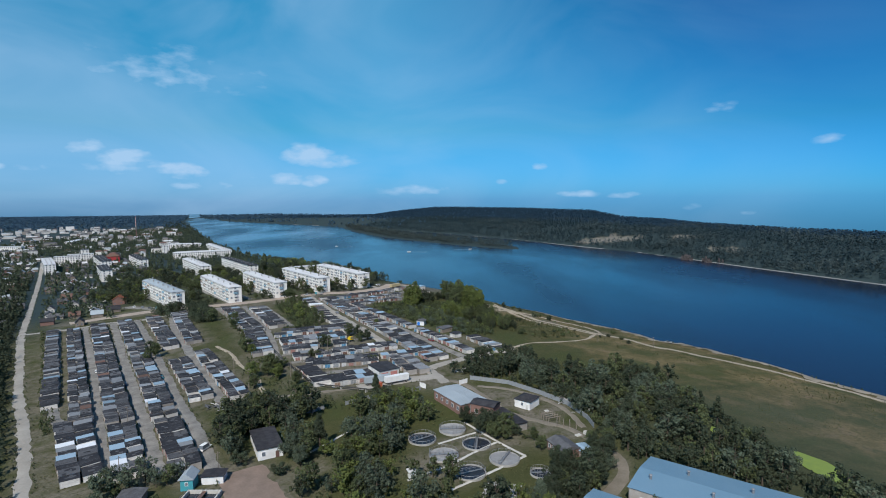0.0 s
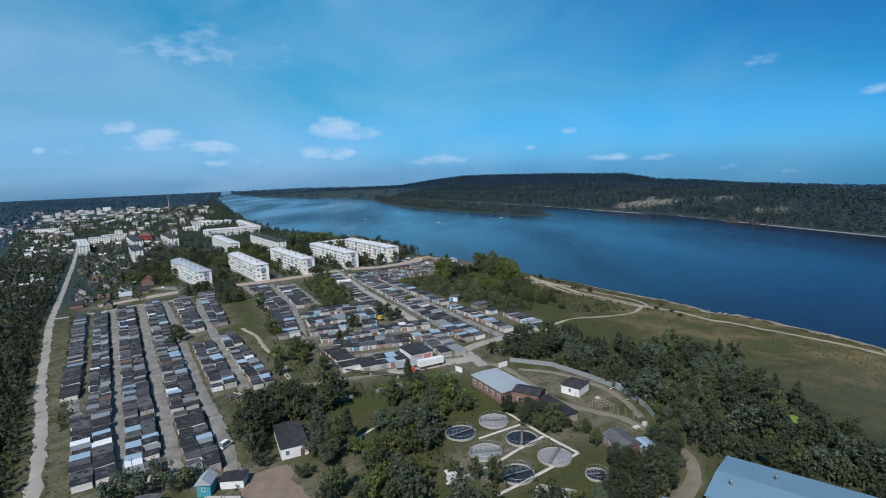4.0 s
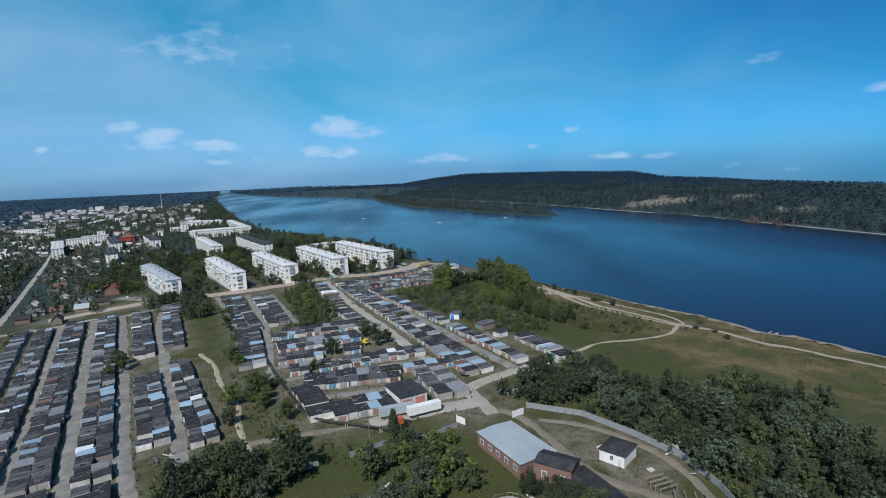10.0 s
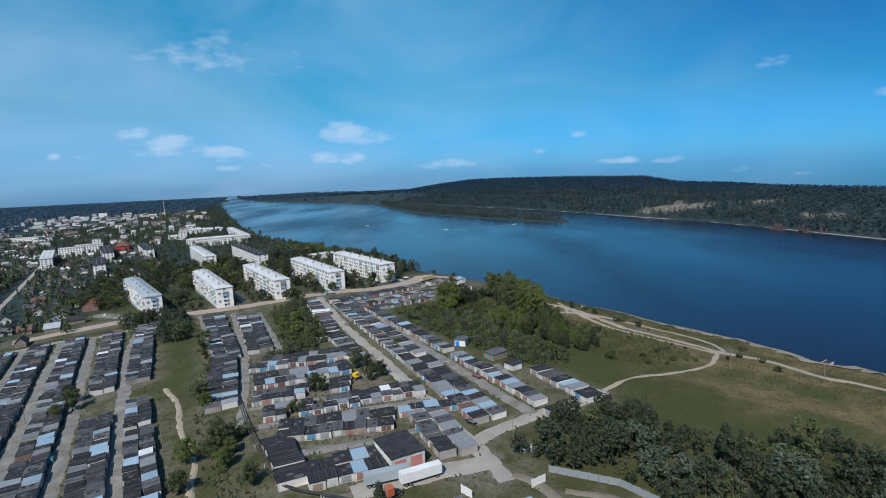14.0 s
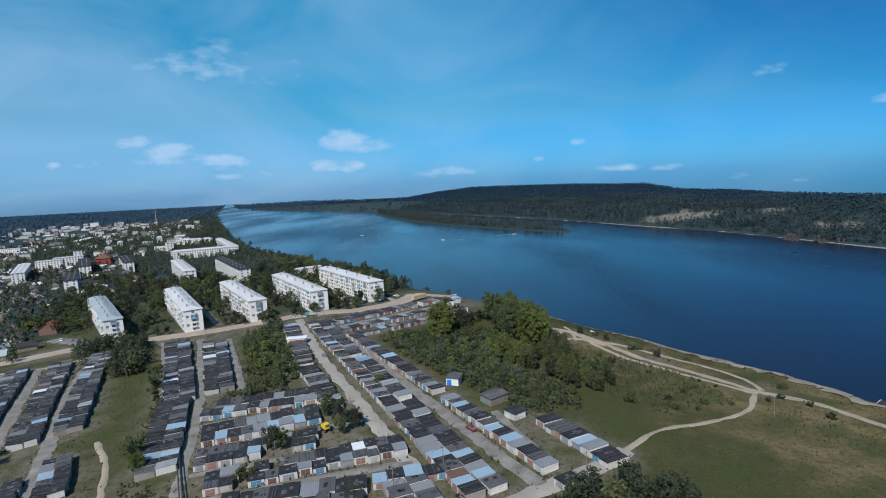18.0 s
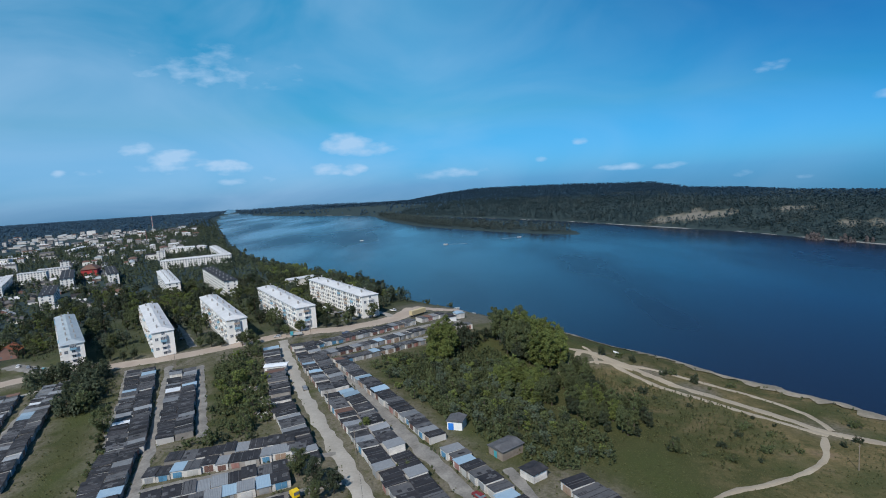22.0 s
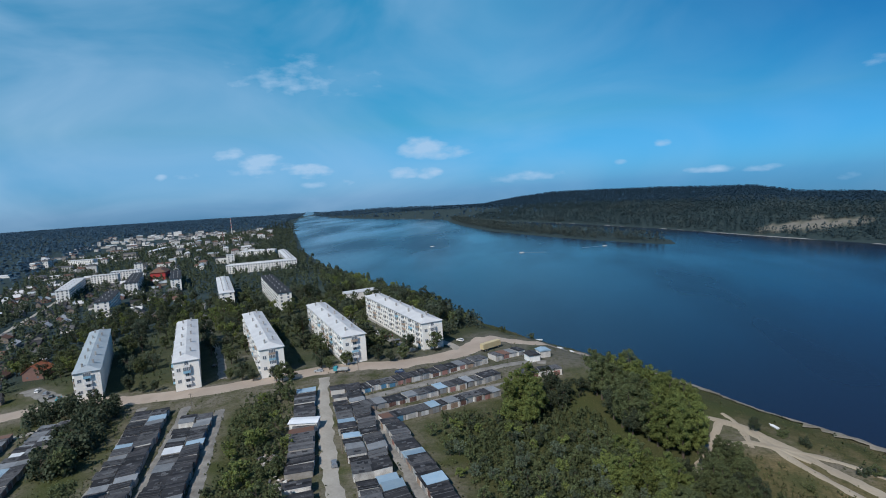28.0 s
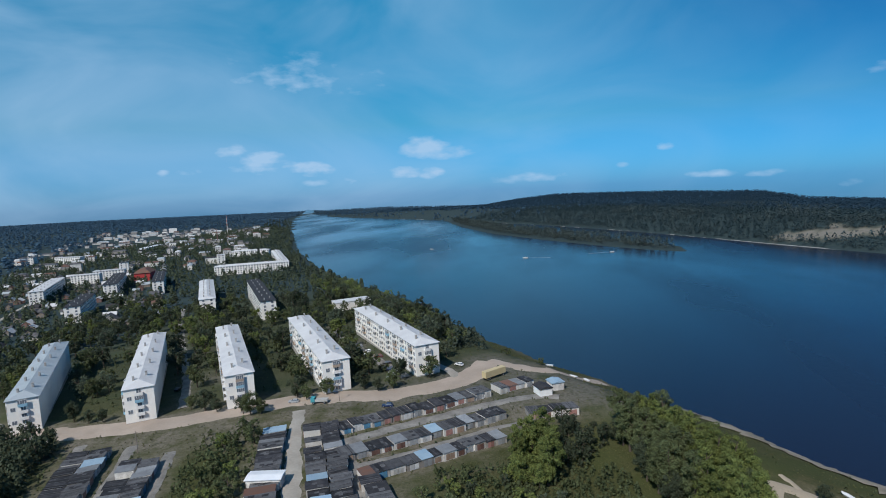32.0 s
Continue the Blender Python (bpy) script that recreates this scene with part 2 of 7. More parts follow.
M_DIRT = mat("dirt_road", (0.36, 0.335, 0.30), (0.25, 0.23, 0.20), scale=0.12, fine=1.4, bump=0.3)
M_DUST = mat("dirt_brown", (0.39, 0.32, 0.265), (0.30, 0.245, 0.20), scale=0.1, fine=1.2, bump=0.3)
M_LANE = mat("lane_gravel", (0.265, 0.25, 0.23), (0.12, 0.113, 0.104), scale=0.22, fine=1.6, bump=0.3)
M_SAND = mat("beach_sand", (0.37, 0.315, 0.24), (0.27, 0.225, 0.17), scale=0.1, fine=1.5)
M_BEACH = mat("beach_grey_sand", (0.33, 0.28, 0.22), (0.17, 0.15, 0.11), scale=0.1, fine=1.0)
M_EARTH = mat("brown_earth", (0.235, 0.172, 0.138), (0.165, 0.125, 0.10), scale=0.25, fine=1.6, bump=0.4)
M_SOIL = mat("trodden_soil", (0.21, 0.18, 0.145), (0.14, 0.125, 0.095), scale=0.2, fine=1.6, bump=0.3)
# panes: grey-blue base colour includes a painted reflection of the sky
M_GLASS = mat("window_glass", (0.10, 0.12, 0.145), (0.15, 0.165, 0.19), rough=0.12, scale=0.5, bump=0, vary=0.5, spec=0.6)
M_FRAME = mat("window_frame", (0.7, 0.7, 0.7), (0.55, 0.55, 0.55), rough=0.6, bump=0)
M_BALC = mat("balcony_panel", (0.72, 0.71, 0.69), (0.60, 0.585, 0.57), bump=0.05, vary=0.2)
M_BALCBLUE = mat("balcony_blue", (0.22, 0.38, 0.47), (0.20, 0.35, 0.45), bump=0.05, vary=0.3)
M_BALCWOOD = mat("balcony_wood", (0.36, 0.29, 0.23), (0.28, 0.22, 0.18), bump=0.05, vary=0.3)
M_BARK = mat("bark", (0.10, 0.08, 0.06), (0.06, 0.05, 0.04), scale=1, fine=8)
M_LEAF = leaf_mat("foliage_mid", (0.096, 0.118, 0.054), (0.118, 0.138, 0.064))
M_LEAFDARK = leaf_mat("foliage_dark", (0.053, 0.069, 0.041), (0.068, 0.083, 0.050))
M_LEAFBRIGHT = leaf_mat("foliage_bright", (0.175, 0.205, 0.062), (0.128, 0.160, 0.052))
M_LEAFGREY = leaf_mat("foliage_willow", (0.1201, 0.1453, 0.0975), (0.0915, 0.1174, 0.0784))
# hill leaves: the blue of distance haze is put into the base colour
M_FARHAZE = leaf_mat("foliage_far_haze", (0.031, 0.066, 0.100), (0.026, 0.057, 0.088), vary=0, spread=0.15)
# far bank leaves, dark and pale: both base colours carry some blue haze
M_FARBANK = leaf_mat("foliage_far_bank_haze", (0.046, 0.076, 0.082), (0.030, 0.054, 0.064), vary=0, spread=0.3)
M_FARLIGHT = leaf_mat("foliage_far_light_haze", (0.090, 0.118, 0.114), (0.058, 0.082, 0.086), vary=0, spread=0.3)
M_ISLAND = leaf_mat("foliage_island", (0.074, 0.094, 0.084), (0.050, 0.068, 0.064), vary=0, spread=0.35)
M_BANKTREE = leaf_mat("foliage_bank", (0.062, 0.082, 0.058), (0.050, 0.068, 0.052), vary=0)
# woods near the horizon: pale blue haze painted into the leaf colour
M_PLAINHAZE = leaf_mat("foliage_plain_haze", (0.068, 0.130, 0.192), (0.058, 0.114, 0.170), vary=0, spread=0.2)
M_STEEL = mat("steel", (0.35, 0.35, 0.36), (0.25, 0.25, 0.26), rough=0.5, metal=0.6, bump=0.05)
M_WOOD = mat("weathered_wood", (0.26, 0.22, 0.18), (0.16, 0.13, 0.11), scale=0.8, fine=6)
M_WEED = leaf_mat("weeds", (0.0936, 0.1024, 0.0425), (0.1123, 0.1148, 0.0550), vary=0)
M_SCRUB = leaf_mat("foliage_scrub", (0.086, 0.102, 0.046), (0.064, 0.083, 0.040), vary=0)
M_BLACK = mat("rubber", (0.02, 0.02, 0.02), (0.03, 0.03, 0.03), bump=0)
M_PAINTWHITE = mat("paint_white", (0.75, 0.75, 0.74), (0.62, 0.61, 0.6), rough=0.4, bump=0.03, vary=0.1)
M_TEAL = mat("paint_teal", (0.05, 0.30, 0.34), (0.06, 0.25, 0.3), rough=0.6)
M_ORANGE = mat("paint_orange", (0.46, 0.12, 0.055), (0.38, 0.10, 0.05), rough=0.4)
M_CREAM = mat("trailer_cream", (0.52, 0.42, 0.24), (0.45, 0.36, 0.21), rough=0.5)
M_PINK = mat("door_faded_red", (0.42, 0.16, 0.14), (0.48, 0.22, 0.2), rough=0.6)
M_YELLOW = mat("paint_yellow", (0.72, 0.5, 0.02), (0.65, 0.42, 0.02), rough=0.4)
M_TANKWATER = mat("basin_water", (0.015, 0.02, 0.035), (0.03, 0.035, 0.04), rough=0.15, bump=0)
M_TANKDRY = mat("basin_cover_boards", (0.30, 0.30, 0.30), (0.20, 0.20, 0.205), rough=0.8, wave=0.8, bump=0.5)
M_ALGAE = mat("pond_algae", (0.20, 0.26, 0.05), (0.15, 0.21, 0.05), rough=0.7, bump=0.05)
DOORS = [mat("door_" + n, c, None, rough=0.6, scale=0.6, fine=3, vary=0.2) for n, c in (
    ("rust", (0.15, 0.085, 0.07)), ("grey", (0.26, 0.27, 0.28)), ("blue", (0.09, 0.23, 0.36)), ("pale", (0.42, 0.41, 0.39)),
    ("silver", (0.5, 0.5, 0.5)), ("white", (0.65, 0.64, 0.62)), ("pink", (0.30, 0.16, 0.14)), ("ochre", (0.30, 0.215, 0.16)))]

# water: dark deep blue, mirror-like, gentle ripples
M_WATER = bpy.data.materials.new("river_water")
M_WATER.use_nodes = True
_n = M_WATER.node_tree
_b = _n.nodes["Principled BSDF"]
_b.inputs["Base Color"].default_value = (0.010, 0.016, 0.034, 1)
_b.inputs["Roughness"].default_value = 0.12
_b.inputs["IOR"].default_value = 1.333
_co = _n.nodes.new("ShaderNodeTexCoord")
_w1 = _n.nodes.new("ShaderNodeTexNoise")
_w1.inputs["Scale"].default_value, _w1.inputs["Detail"].default_value = 0.35, 6
_w2 = _n.nodes.new("ShaderNodeTexNoise")
_w2.inputs["Scale"].default_value, _w2.inputs["Detail"].default_value = 0.006, 4
_mp = _n.nodes.new("ShaderNodeMapping")
_mp.inputs["Rotation"].default_value = (0, 0, 0.5)
_mp.inputs["Scale"].default_value = (1, 0.35, 1)
_n.links.new(_co.outputs["Object"], _mp.inputs[0])
_n.links.new(_co.outputs["Object"], _w1.inputs["Vector"])
_n.links.new(_mp.outputs[0], _w2.inputs["Vector"])
_bp = _n.nodes.new("ShaderNodeBump")
_bp.inputs["Strength"].default_value, _bp.inputs["Distance"].default_value = 0.25, 0.25
_n.links.new(_w1.outputs[0], _bp.inputs["Height"])
_n.links.new(_bp.outputs[0], _b.inputs["Normal"])
_mr = _n.nodes.new("ShaderNodeMapRange")
_mr.inputs[1].default_value, _mr.inputs[2].default_value = 0.4, 0.65
_mr.inputs[3].default_value, _mr.inputs[4].default_value = 0.14, 0.32
_n.links.new(_w2.outputs[0], _mr.inputs[0])
_n.links.new(_mr.outputs[0], _b.inputs["Roughness"])

# ---- terrain ----
WATER = -12.5
BANK = [(300, 60), (243, 190), (213, 276), (195, 314), (182, 339), (172, 348), (163, 356), (158, 370), (152, 384), (142, 398), (129, 414), (106, 447), (83, 481), (57, 512), (24, 551), (-5, 585), (-33, 622), (-58, 662), (-110, 745), (-199, 852), (-289, 978), (-424, 1215), (-750, 1900), (-1056, 2574), (-1350, 3400), (-1950, 4900)]
# the bank's line with small coves
SHORE = []
for (ax, ay), (cx, cy) in zip(BANK, BANK[1:]):
    n = 3 if ay < 760 else 1
    for q in range(n):
        wob = 1.9 * math.sin(ay * 0.31 + q * 2.3) + 1.1 * math.sin(ay * 0.13 + q * 4.1) if ay < 760 else 0.0
        SHORE.append((ax + (cx - ax) * q / n + wob * 0.8, ay + (cy - ay) * q / n + wob * 0.6))
SHORE.append(BANK[-1])
FAR_SHORE = [(760, -300), (690, 100), (560, 420), (470, 700), (401, 958), (365, 1030), (320, 1123), (250, 1284), (172, 1432), (96, 1560),
             (-60, 1790), (-271, 2075), (-479, 2302), (-1010, 2900), (-1330, 3450), (-1750, 4500)]
# long wooded island before the far shore: middle line with half widths
ISLAND = [(200, 1050, 5), (180, 1100, 30), (134, 1176, 40), (76, 1268, 44), (14, 1376, 46), (-41, 1476, 48), (-96, 1596, 42), (-168, 1796, 40), (-235, 1990, 30)]



def lerp(v, *ps):
    """Piecewise linear curve through (value, result) pairs; works on arrays."""
    return np.interp(v, [p[0] for p in ps], [p[1] for p in ps])


def side_distance(px, py, line):
    """Signed distance of points to a polyline: positive on its left."""
    px, py = np.asarray(px, float), np.asarray(py, float)
    best, sign = np.full(px.shape, 1e9), np.ones(px.shape)
    for (x0, y0), (x1, y1) in zip(line, line[1:]):
        ex, ey = x1 - x0, y1 - y0
        k = np.clip(((px - x0) * ex + (py - y0) * ey) / (ex * ex + ey * ey), 0, 1)
        d = np.hypot(px - x0 - k * ex, py - y0 - k * ey)
        s = np.where(ex * (py - y0) - ey * (px - x0) > 0, 1.0, -1.0)
        near = d < best
        best, sign = np.where(near, d, best), np.where(near, s, sign)
    return best * sign


EYE = (0.0, 150.0, 82.0)
RIDGE = [(-60, -1.7, 4300), (-14, -1.5, 4300), (-4.5, -1.5, 3300), (-1, -1.0, 2700), (2.6, -0.72, 2500), (7, -0.78, 2350), (12.6, -0.92, 2150), (20, -1.22, 1950), (23.5, -1.95, 1800), (27, -2.15, 1700), (32, -2.65, 1500), (40, -3.05, 1250), (60, -3.5, 1000)]


def island_depth(px, py):
    """How far inside the island a point lies; negative outside."""
    best = np.full(np.shape(px), -1e9)
    for (x0, y0, w0), (x1, y1, w1) in zip(ISLAND, ISLAND[1:]):
        ex, ey = x1 - x0, y1 - y0
        k = np.clip(((px - x0) * ex + (py - y0) * ey) / (ex * ex + ey * ey), 0, 1)
        best = np.maximum(best, w0 + (w1 - w0) * k - np.hypot(px - x0 - k * ex, py - y0 - k * ey))
    return best


def height(px, py):
    px, py = np.asarray(px, float), np.asarray(py, float)
    d = side_distance(px, py, SHORE)
    w = lerp(py, (400, 0), (480, 1))
    plat = lerp(py, (150, 0.5), (280, 2.5), (350, 4.6), (480, 4.2), (700, 4), (2000, 0), (3500, -12), (4800, -30))
    plat = plat - lerp(-px, (80, 0), (200, 5.5), (300, 9.5), (600, 11), (2000, 11)) * lerp(py, (200, .5), (300, 1), (900, 1), (2500, 0))
    gentle = lerp(d, (0, 0), (8, .18), (30, .35), (70, .62), (115, .9), (140, 1))
    steep = lerp(d, (0, 0), (8, .25), (20, .5), (36, .95), (50, 1))
    land = WATER + 0.15 + (plat - WATER - 0.15) * (gentle * (1 - w) + steep * w)
    bed = np.maximum(-22, WATER + 0.25 * d)
    e = -side_distance(px, py, FAR_SHORE)
    az = np.degrees(np.arctan2(px - EYE[0], py - EYE[1]))
    dist = np.hypot(px - EYE[0], py - EYE[1])
    rd = np.interp(az, [r[0] for r in RIDGE], [r[2] for r in RIDGE])
    rz = EYE[2] + rd * np.tan(np.radians(np.interp(az, [r[0] for r in RIDGE], [r[1] for r in RIDGE]))) - 9
    k = np.clip(e / np.maximum(dist - (dist - e) + (rd - dist).clip(0) + 1, 60), 0, 1)
    k = k * k * (3 - 2 * k)
    far = WATER + 0.3 + np.minimum(e * 0.26, 27) + np.maximum(rz - WATER - 27, 1) * k * np.where(dist > rd, np.maximum(0.2, 1 - (dist - rd) / 2500), 1)
    rel = np.interp(az, [r[0] for r in RIDGE], [r[1] for r in RIDGE])
    cap = EYE[2] + dist * np.tan(np.radians(rel)) - 9 - np.maximum(dist - rd, 0) * 0.01
    far = np.minimum(far, np.maximum(cap, WATER + 0.3 + (dist > rd) * -400.0))
    z = np.where(d >= 0, land, bed)
    i_d = island_depth(px, py)
    out = np.where((e > 0) & (d < 0), far, np.where((d < 0), np.maximum(bed, np.maximum(-22, WATER + 0.25 * e)), z))
    return np.where((d < 0) & (e <= 0), np.maximum(out, WATER + np.clip(i_d * 0.12, -9, 2.2)), out)


def ground_z(px, py):
    return float(height(px, py))

# ---- mesh tools ----


class Mesh:
    """Collects faces, each with a material slot, and makes one mesh of them."""

    def __init__(self):
        self.v, self.f, self.m = [], [], []

    def face(self, pts, slot=0):
        n = len(self.v)
        self.v.extend(tuple(p) for p in pts)
        self.f.append(tuple(range(n, n + len(pts))))
        self.m.append(slot)

    def solid(self, low, high, slot=0):
        """A closed body between a lower and an upper ring of points."""
        n, k = len(self.v), len(low)
        self.v.extend(tuple(p) for p in low)
        self.v.extend(tuple(p) for p in high)
        faces = [tuple(range(n + k - 1, n - 1, -1)), tuple(range(n + k, n + 2 * k))]
        faces += [(n + i, n + (i + 1) % k, n + k + (i + 1) % k, n + k + i) for i in range(k)]
        self.f.extend(faces)
        self.m.extend([slot] * len(faces))
        return self

    def box(self, x0, x1, y0, y1, z0, z1, slot=0, bevel=0.0):
        if bevel:
            c = bevel
            ring = [(x0 + c, y0), (x1 - c, y0), (x1, y0 + c), (x1, y1 - c), (x1 - c, y1), (x0 + c, y1), (x0, y1 - c), (x0, y0 + c)]
        else:
            ring = [(x0, y0), (x1, y0), (x1, y1), (x0, y1)]
        return self.solid([(x, y, z0) for x, y in ring], [(x, y, z1) for x, y in ring], slot)

    def tube(self, a, b, r0, r1, sides=6, slot=0):
        a, b = Vector(a), Vector(b)
        q = (b - a).to_track_quat("Z", "Y")
        ring = [Vector((math.cos(2 * math.pi * i / sides), math.sin(2 * math.pi * i / sides), 0)) for i in range(sides)]
        return self.solid([a + q @ (p * r0) for p in ring], [b + q @ (p * r1) for p in ring], slot)

    def ring_wall(self, r0, r1, z0, z1, sides=28, slot=0):
        for i in range(sides):
            a, b = 2 * math.pi * i / sides, 2 * math.pi * (i + 1) / sides
            p = [(r * math.cos(t), r * math.sin(t)) for r, t in ((r0, a), (r1, a), (r1, b), (r0, b))]
            self.solid([(x, y, z0) for x, y in p], [(x, y, z1) for x, y in p], slot)
        return self

    def disc(self, r, z, sides=28, slot=0):
        self.face([(r * math.cos(2 * math.pi * i / sides), r * math.sin(2 * math.pi * i / sides), z) for i in range(sides)], slot)
        return self

    def mesh(self, name, *mats, smooth=False):
        me = bpy.data.meshes.new(name)
        me.from_pydata(self.v, [], self.f)
        for m in mats:
            me.materials.append(m)
        if len(mats) > 1:
            me.polygons.foreach_set("material_index", self.m)
        if smooth:
            me.polygons.foreach_set("use_smooth", [True] * len(me.polygons))
        me.update()
        return me


def part(name, shape, material, parent, label=""):
    """Links a shape as one mesh object under a thing or a part."""
    data = shape if isinstance(shape, bpy.types.Mesh) else shape.mesh(name, *(material if isinstance(material, tuple) else (material,)))
    ob = new(name, data)
    ob.parent = parent
    return tagged(ob, label)


def thing(name, label, category, m=None, group="", kind="", data=None):
    ob = new(name, data)
    if m is not None:
        ob.matrix_basis = m
    return tagged(ob, label, category, group, kind)


def at(x, y, turn=0.0, dz=0.0):
    """A pose on the ground, turned about z by degrees."""
    return pose(x, y, ground_z(x, y) + dz, 0, 0, turn)


# ---- ground, water ----
def steps(*pieces):
    out = []
    for a, b, s in pieces:
        out.extend(np.arange(a, b, s))
    return np.array(out)


gx = steps((-4900, -1600, 300), (-1600, -700, 75), (-700, -340, 24), (-340, 260, 5), (260, 700, 14), (700, 1600, 75), (1600, 4901, 300))
gy = steps((-900, 0, 90), (0, 620, 5), (620, 1240, 15), (1240, 1700, 50), (1700, 3000, 100), (3000, 4901, 190))
X, Y = np.meshgrid(gx, gy)
Z = height(X, Y)
rng = np.random.default_rng(7)
Z = Z + (rng.random(Z.shape) - 0.5) * 0.25 * (np.abs(Z - WATER) > 1.5)
nx, ny = len(gx), len(gy)
verts = np.stack([X, Y, Z], -1).reshape(-1, 3)
idx = np.arange(nx * ny).reshape(ny, nx)
quads = np.stack([idx[:-1, :-1], idx[:-1, 1:], idx[1:, 1:], idx[1:, :-1]], -1).reshape(-1, 4)
ground_me = bpy.data.meshes.new("ground")
ground_me.from_pydata(verts.tolist(), [], quads.tolist())
ground_me.polygons.foreach_set("use_smooth", [True] * len(ground_me.polygons))
tagged(new("ground", ground_me), "grassy river bank and town ground, dry and green patches", "ground", kind="structure")

# land cover: r bare soil, g dry straw-coloured grass, b dark bluish scrub and forest floor
ROWS = [
    ((-158.5, 235.5), (-255, 388), 6.3, False, None),
    ((-107, 171), (-130.5, 206.5), 5.4, True, None),
    ((-132, 208.5), (-137, 217), 5.8, True, None),
    ((-135, 218), (-241, 388), 3.5, True, None),
    ((-92.5, 172), (-231, 400), 4.4, True, (42, 46)),
    ((-76.5, 174), (-217, 409), 4.3, True, (44, 50)),
    ((-95.5, 236), (-201, 417), 4.5, True, (69, 99)),
    ((-136, 331), (-177, 408), 4.4, True, None),
    ((-79, 235), (-123.5, 309), 3.9, True, (56, 60)),
    ((-104.5, 348), (-151, 437), 5.6, True, None),
    ((-86, 297), (-106, 347), 5.4, True, None),
    ((-92.5, 356), (-127, 430), 5.4, True, None)]
ROWS += [
    ((-90, 336), (-47, 346), 5.8, True, None),
    ((-81.5, 316.5), (-48, 330), 6.0, True, None),
    ((-77, 302.5), (-45, 312.2), 4.8, True, (17, 21)),
    ((-68.5, 289.5), (-17, 306), 4.5, True, None),
    ((-59.5, 277), (-24, 283.5), 6.0, True, None),
    ((-22, 287.5), (-5, 291.5), 5.0, False, None),
    ((-58.5, 273), (-46, 248.5), 8.5, False, None),
    ((-43.5, 251.2), (-25, 258.3), 5.8, True, None),
    ((-14, 287.5), (-3.6, 263), 5.6, True, None),
    ((8.2, 280.5), (-43.7, 384), 5.7, True, None),
    ((-46, 388.5), (-78, 455), 5.6, True, None),
    ((-37.5, 400), (30, 284), 5.8, False, (64, 68)),
    ((30, 319.5), (43.5, 294.5), 7.5, False, None)]
ROWS += [
    ((-74, 452), (-9, 500), 7, False, None),
    ((-64, 435), (-18, 470.5), 6.5, False, None),
    ((-8, 471), (6, 475), 6, False, None),
    ((-54, 424.5), (-17, 453.5), 5.5, False, None),
    ((-50.5, 423), (-26, 381), 6, False, None),
    ((-64, 378.7), (-92.8, 451), 7.5, False, None),
    ((-41, 331), (-62, 374), 7.5, False, None),
    ((-176, 408), (-186, 428), 5, True, None)]
ROADS = [
    ("village_road", [(-98, 130), (-127, 175), (-155.3, 216), (-185.2, 256), (-217.6, 303), (-273, 384), (-339, 490), (-468, 696), (-600, 900)], 5, "road"),
    ("main_lane", [(-93, 472), (-86, 452), (-73.4, 423), (-54, 379), (-35, 341), (-22, 315), (-13, 297), (-2, 274), (6, 258), (10, 247)], 5.6, "road"),
    ("second_lane", [(-64, 440), (-50, 416), (-36, 391), (-25, 368), (-15, 348.5), (-4, 330), (13.4, 299), (24, 283)], 5, "lane")]
ROADS += [
    ("street", [(-262, 418), (-235, 438), (-208, 454), (-176, 457), (-142, 464), (-110, 478), (-91, 484), (-62, 487), (-36, 504), (-25, 528)], 13, "brown"),
    ("cross_lane", [(0, 264), (9, 274), (25, 284), (40, 292), (50, 301)], 5.5, "road"),
    ("meadow_track", [(49, 300), (56, 307), (67, 316), (85, 323), (103, 334), (115, 351)], 2.4, "track"),
    ("shore_track", [(54, 441), (63, 436), (70, 428), (80, 413), (96, 390), (110, 369), (118, 356), (133, 347), (139, 337), (144, 325), (153, 317), (162, 306), (178, 290), (193, 273), (216, 228)], 4.4, "track")]
ROADS += [
    ("shore_track_side", [(66, 432), (76, 408), (96, 378), (108, 362), (117, 352)], 3.0, "track"),
    ("spur_track", [(42, 404), (53, 425), (59, 437)], 2.6, "track"),
    ("loop_track", [(54, 422), (67, 424), (77, 415)], 2.4, "track"),
    ("lane_a", [(-100, 172), (-104.7, 180), (-123, 209.5), (-136, 230.5), (-170, 287.5), (-240, 399)], 4.8, "lane"),
    ("lane_b", [(-84, 172), (-89, 180.5), (-108, 213), (-151.2, 284), (-226, 410)], 5.4, "lane"),
    ("lane_c", [(-68, 174), (-72, 181), (-91, 214), (-108, 240), (-134, 285), (-211, 414)], 5, "lane")]
ROADS += [
    ("lane_d", [(-82, 224), (-90, 240), (-121, 294), (-139, 326), (-163, 368), (-190, 424)], 5, "lane"),
    ("lane_e", [(-140, 214), (-153, 230), (-170, 257), (-200, 306), (-258, 398)], 4.2, "lane"),
    ("lane_top", [(-274, 386), (-243, 399), (-231, 410), (-210, 414), (-195, 426), (-180, 450)], 6, "road"),
    ("lane_f", [(-142, 445), (-120, 398), (-98, 350), (-79, 298), (-73, 280)], 4, "lane"),
    ("lane_g", [(-163, 446), (-136, 396), (-116, 356)], 4, "lane"),
    ("lane_h", [(-124, 440), (-84, 357)], 4, "lane"),
    ("lane_i", [(-88, 326.5), (-48, 338.5), (-36, 341)], 3.0, "lane")]
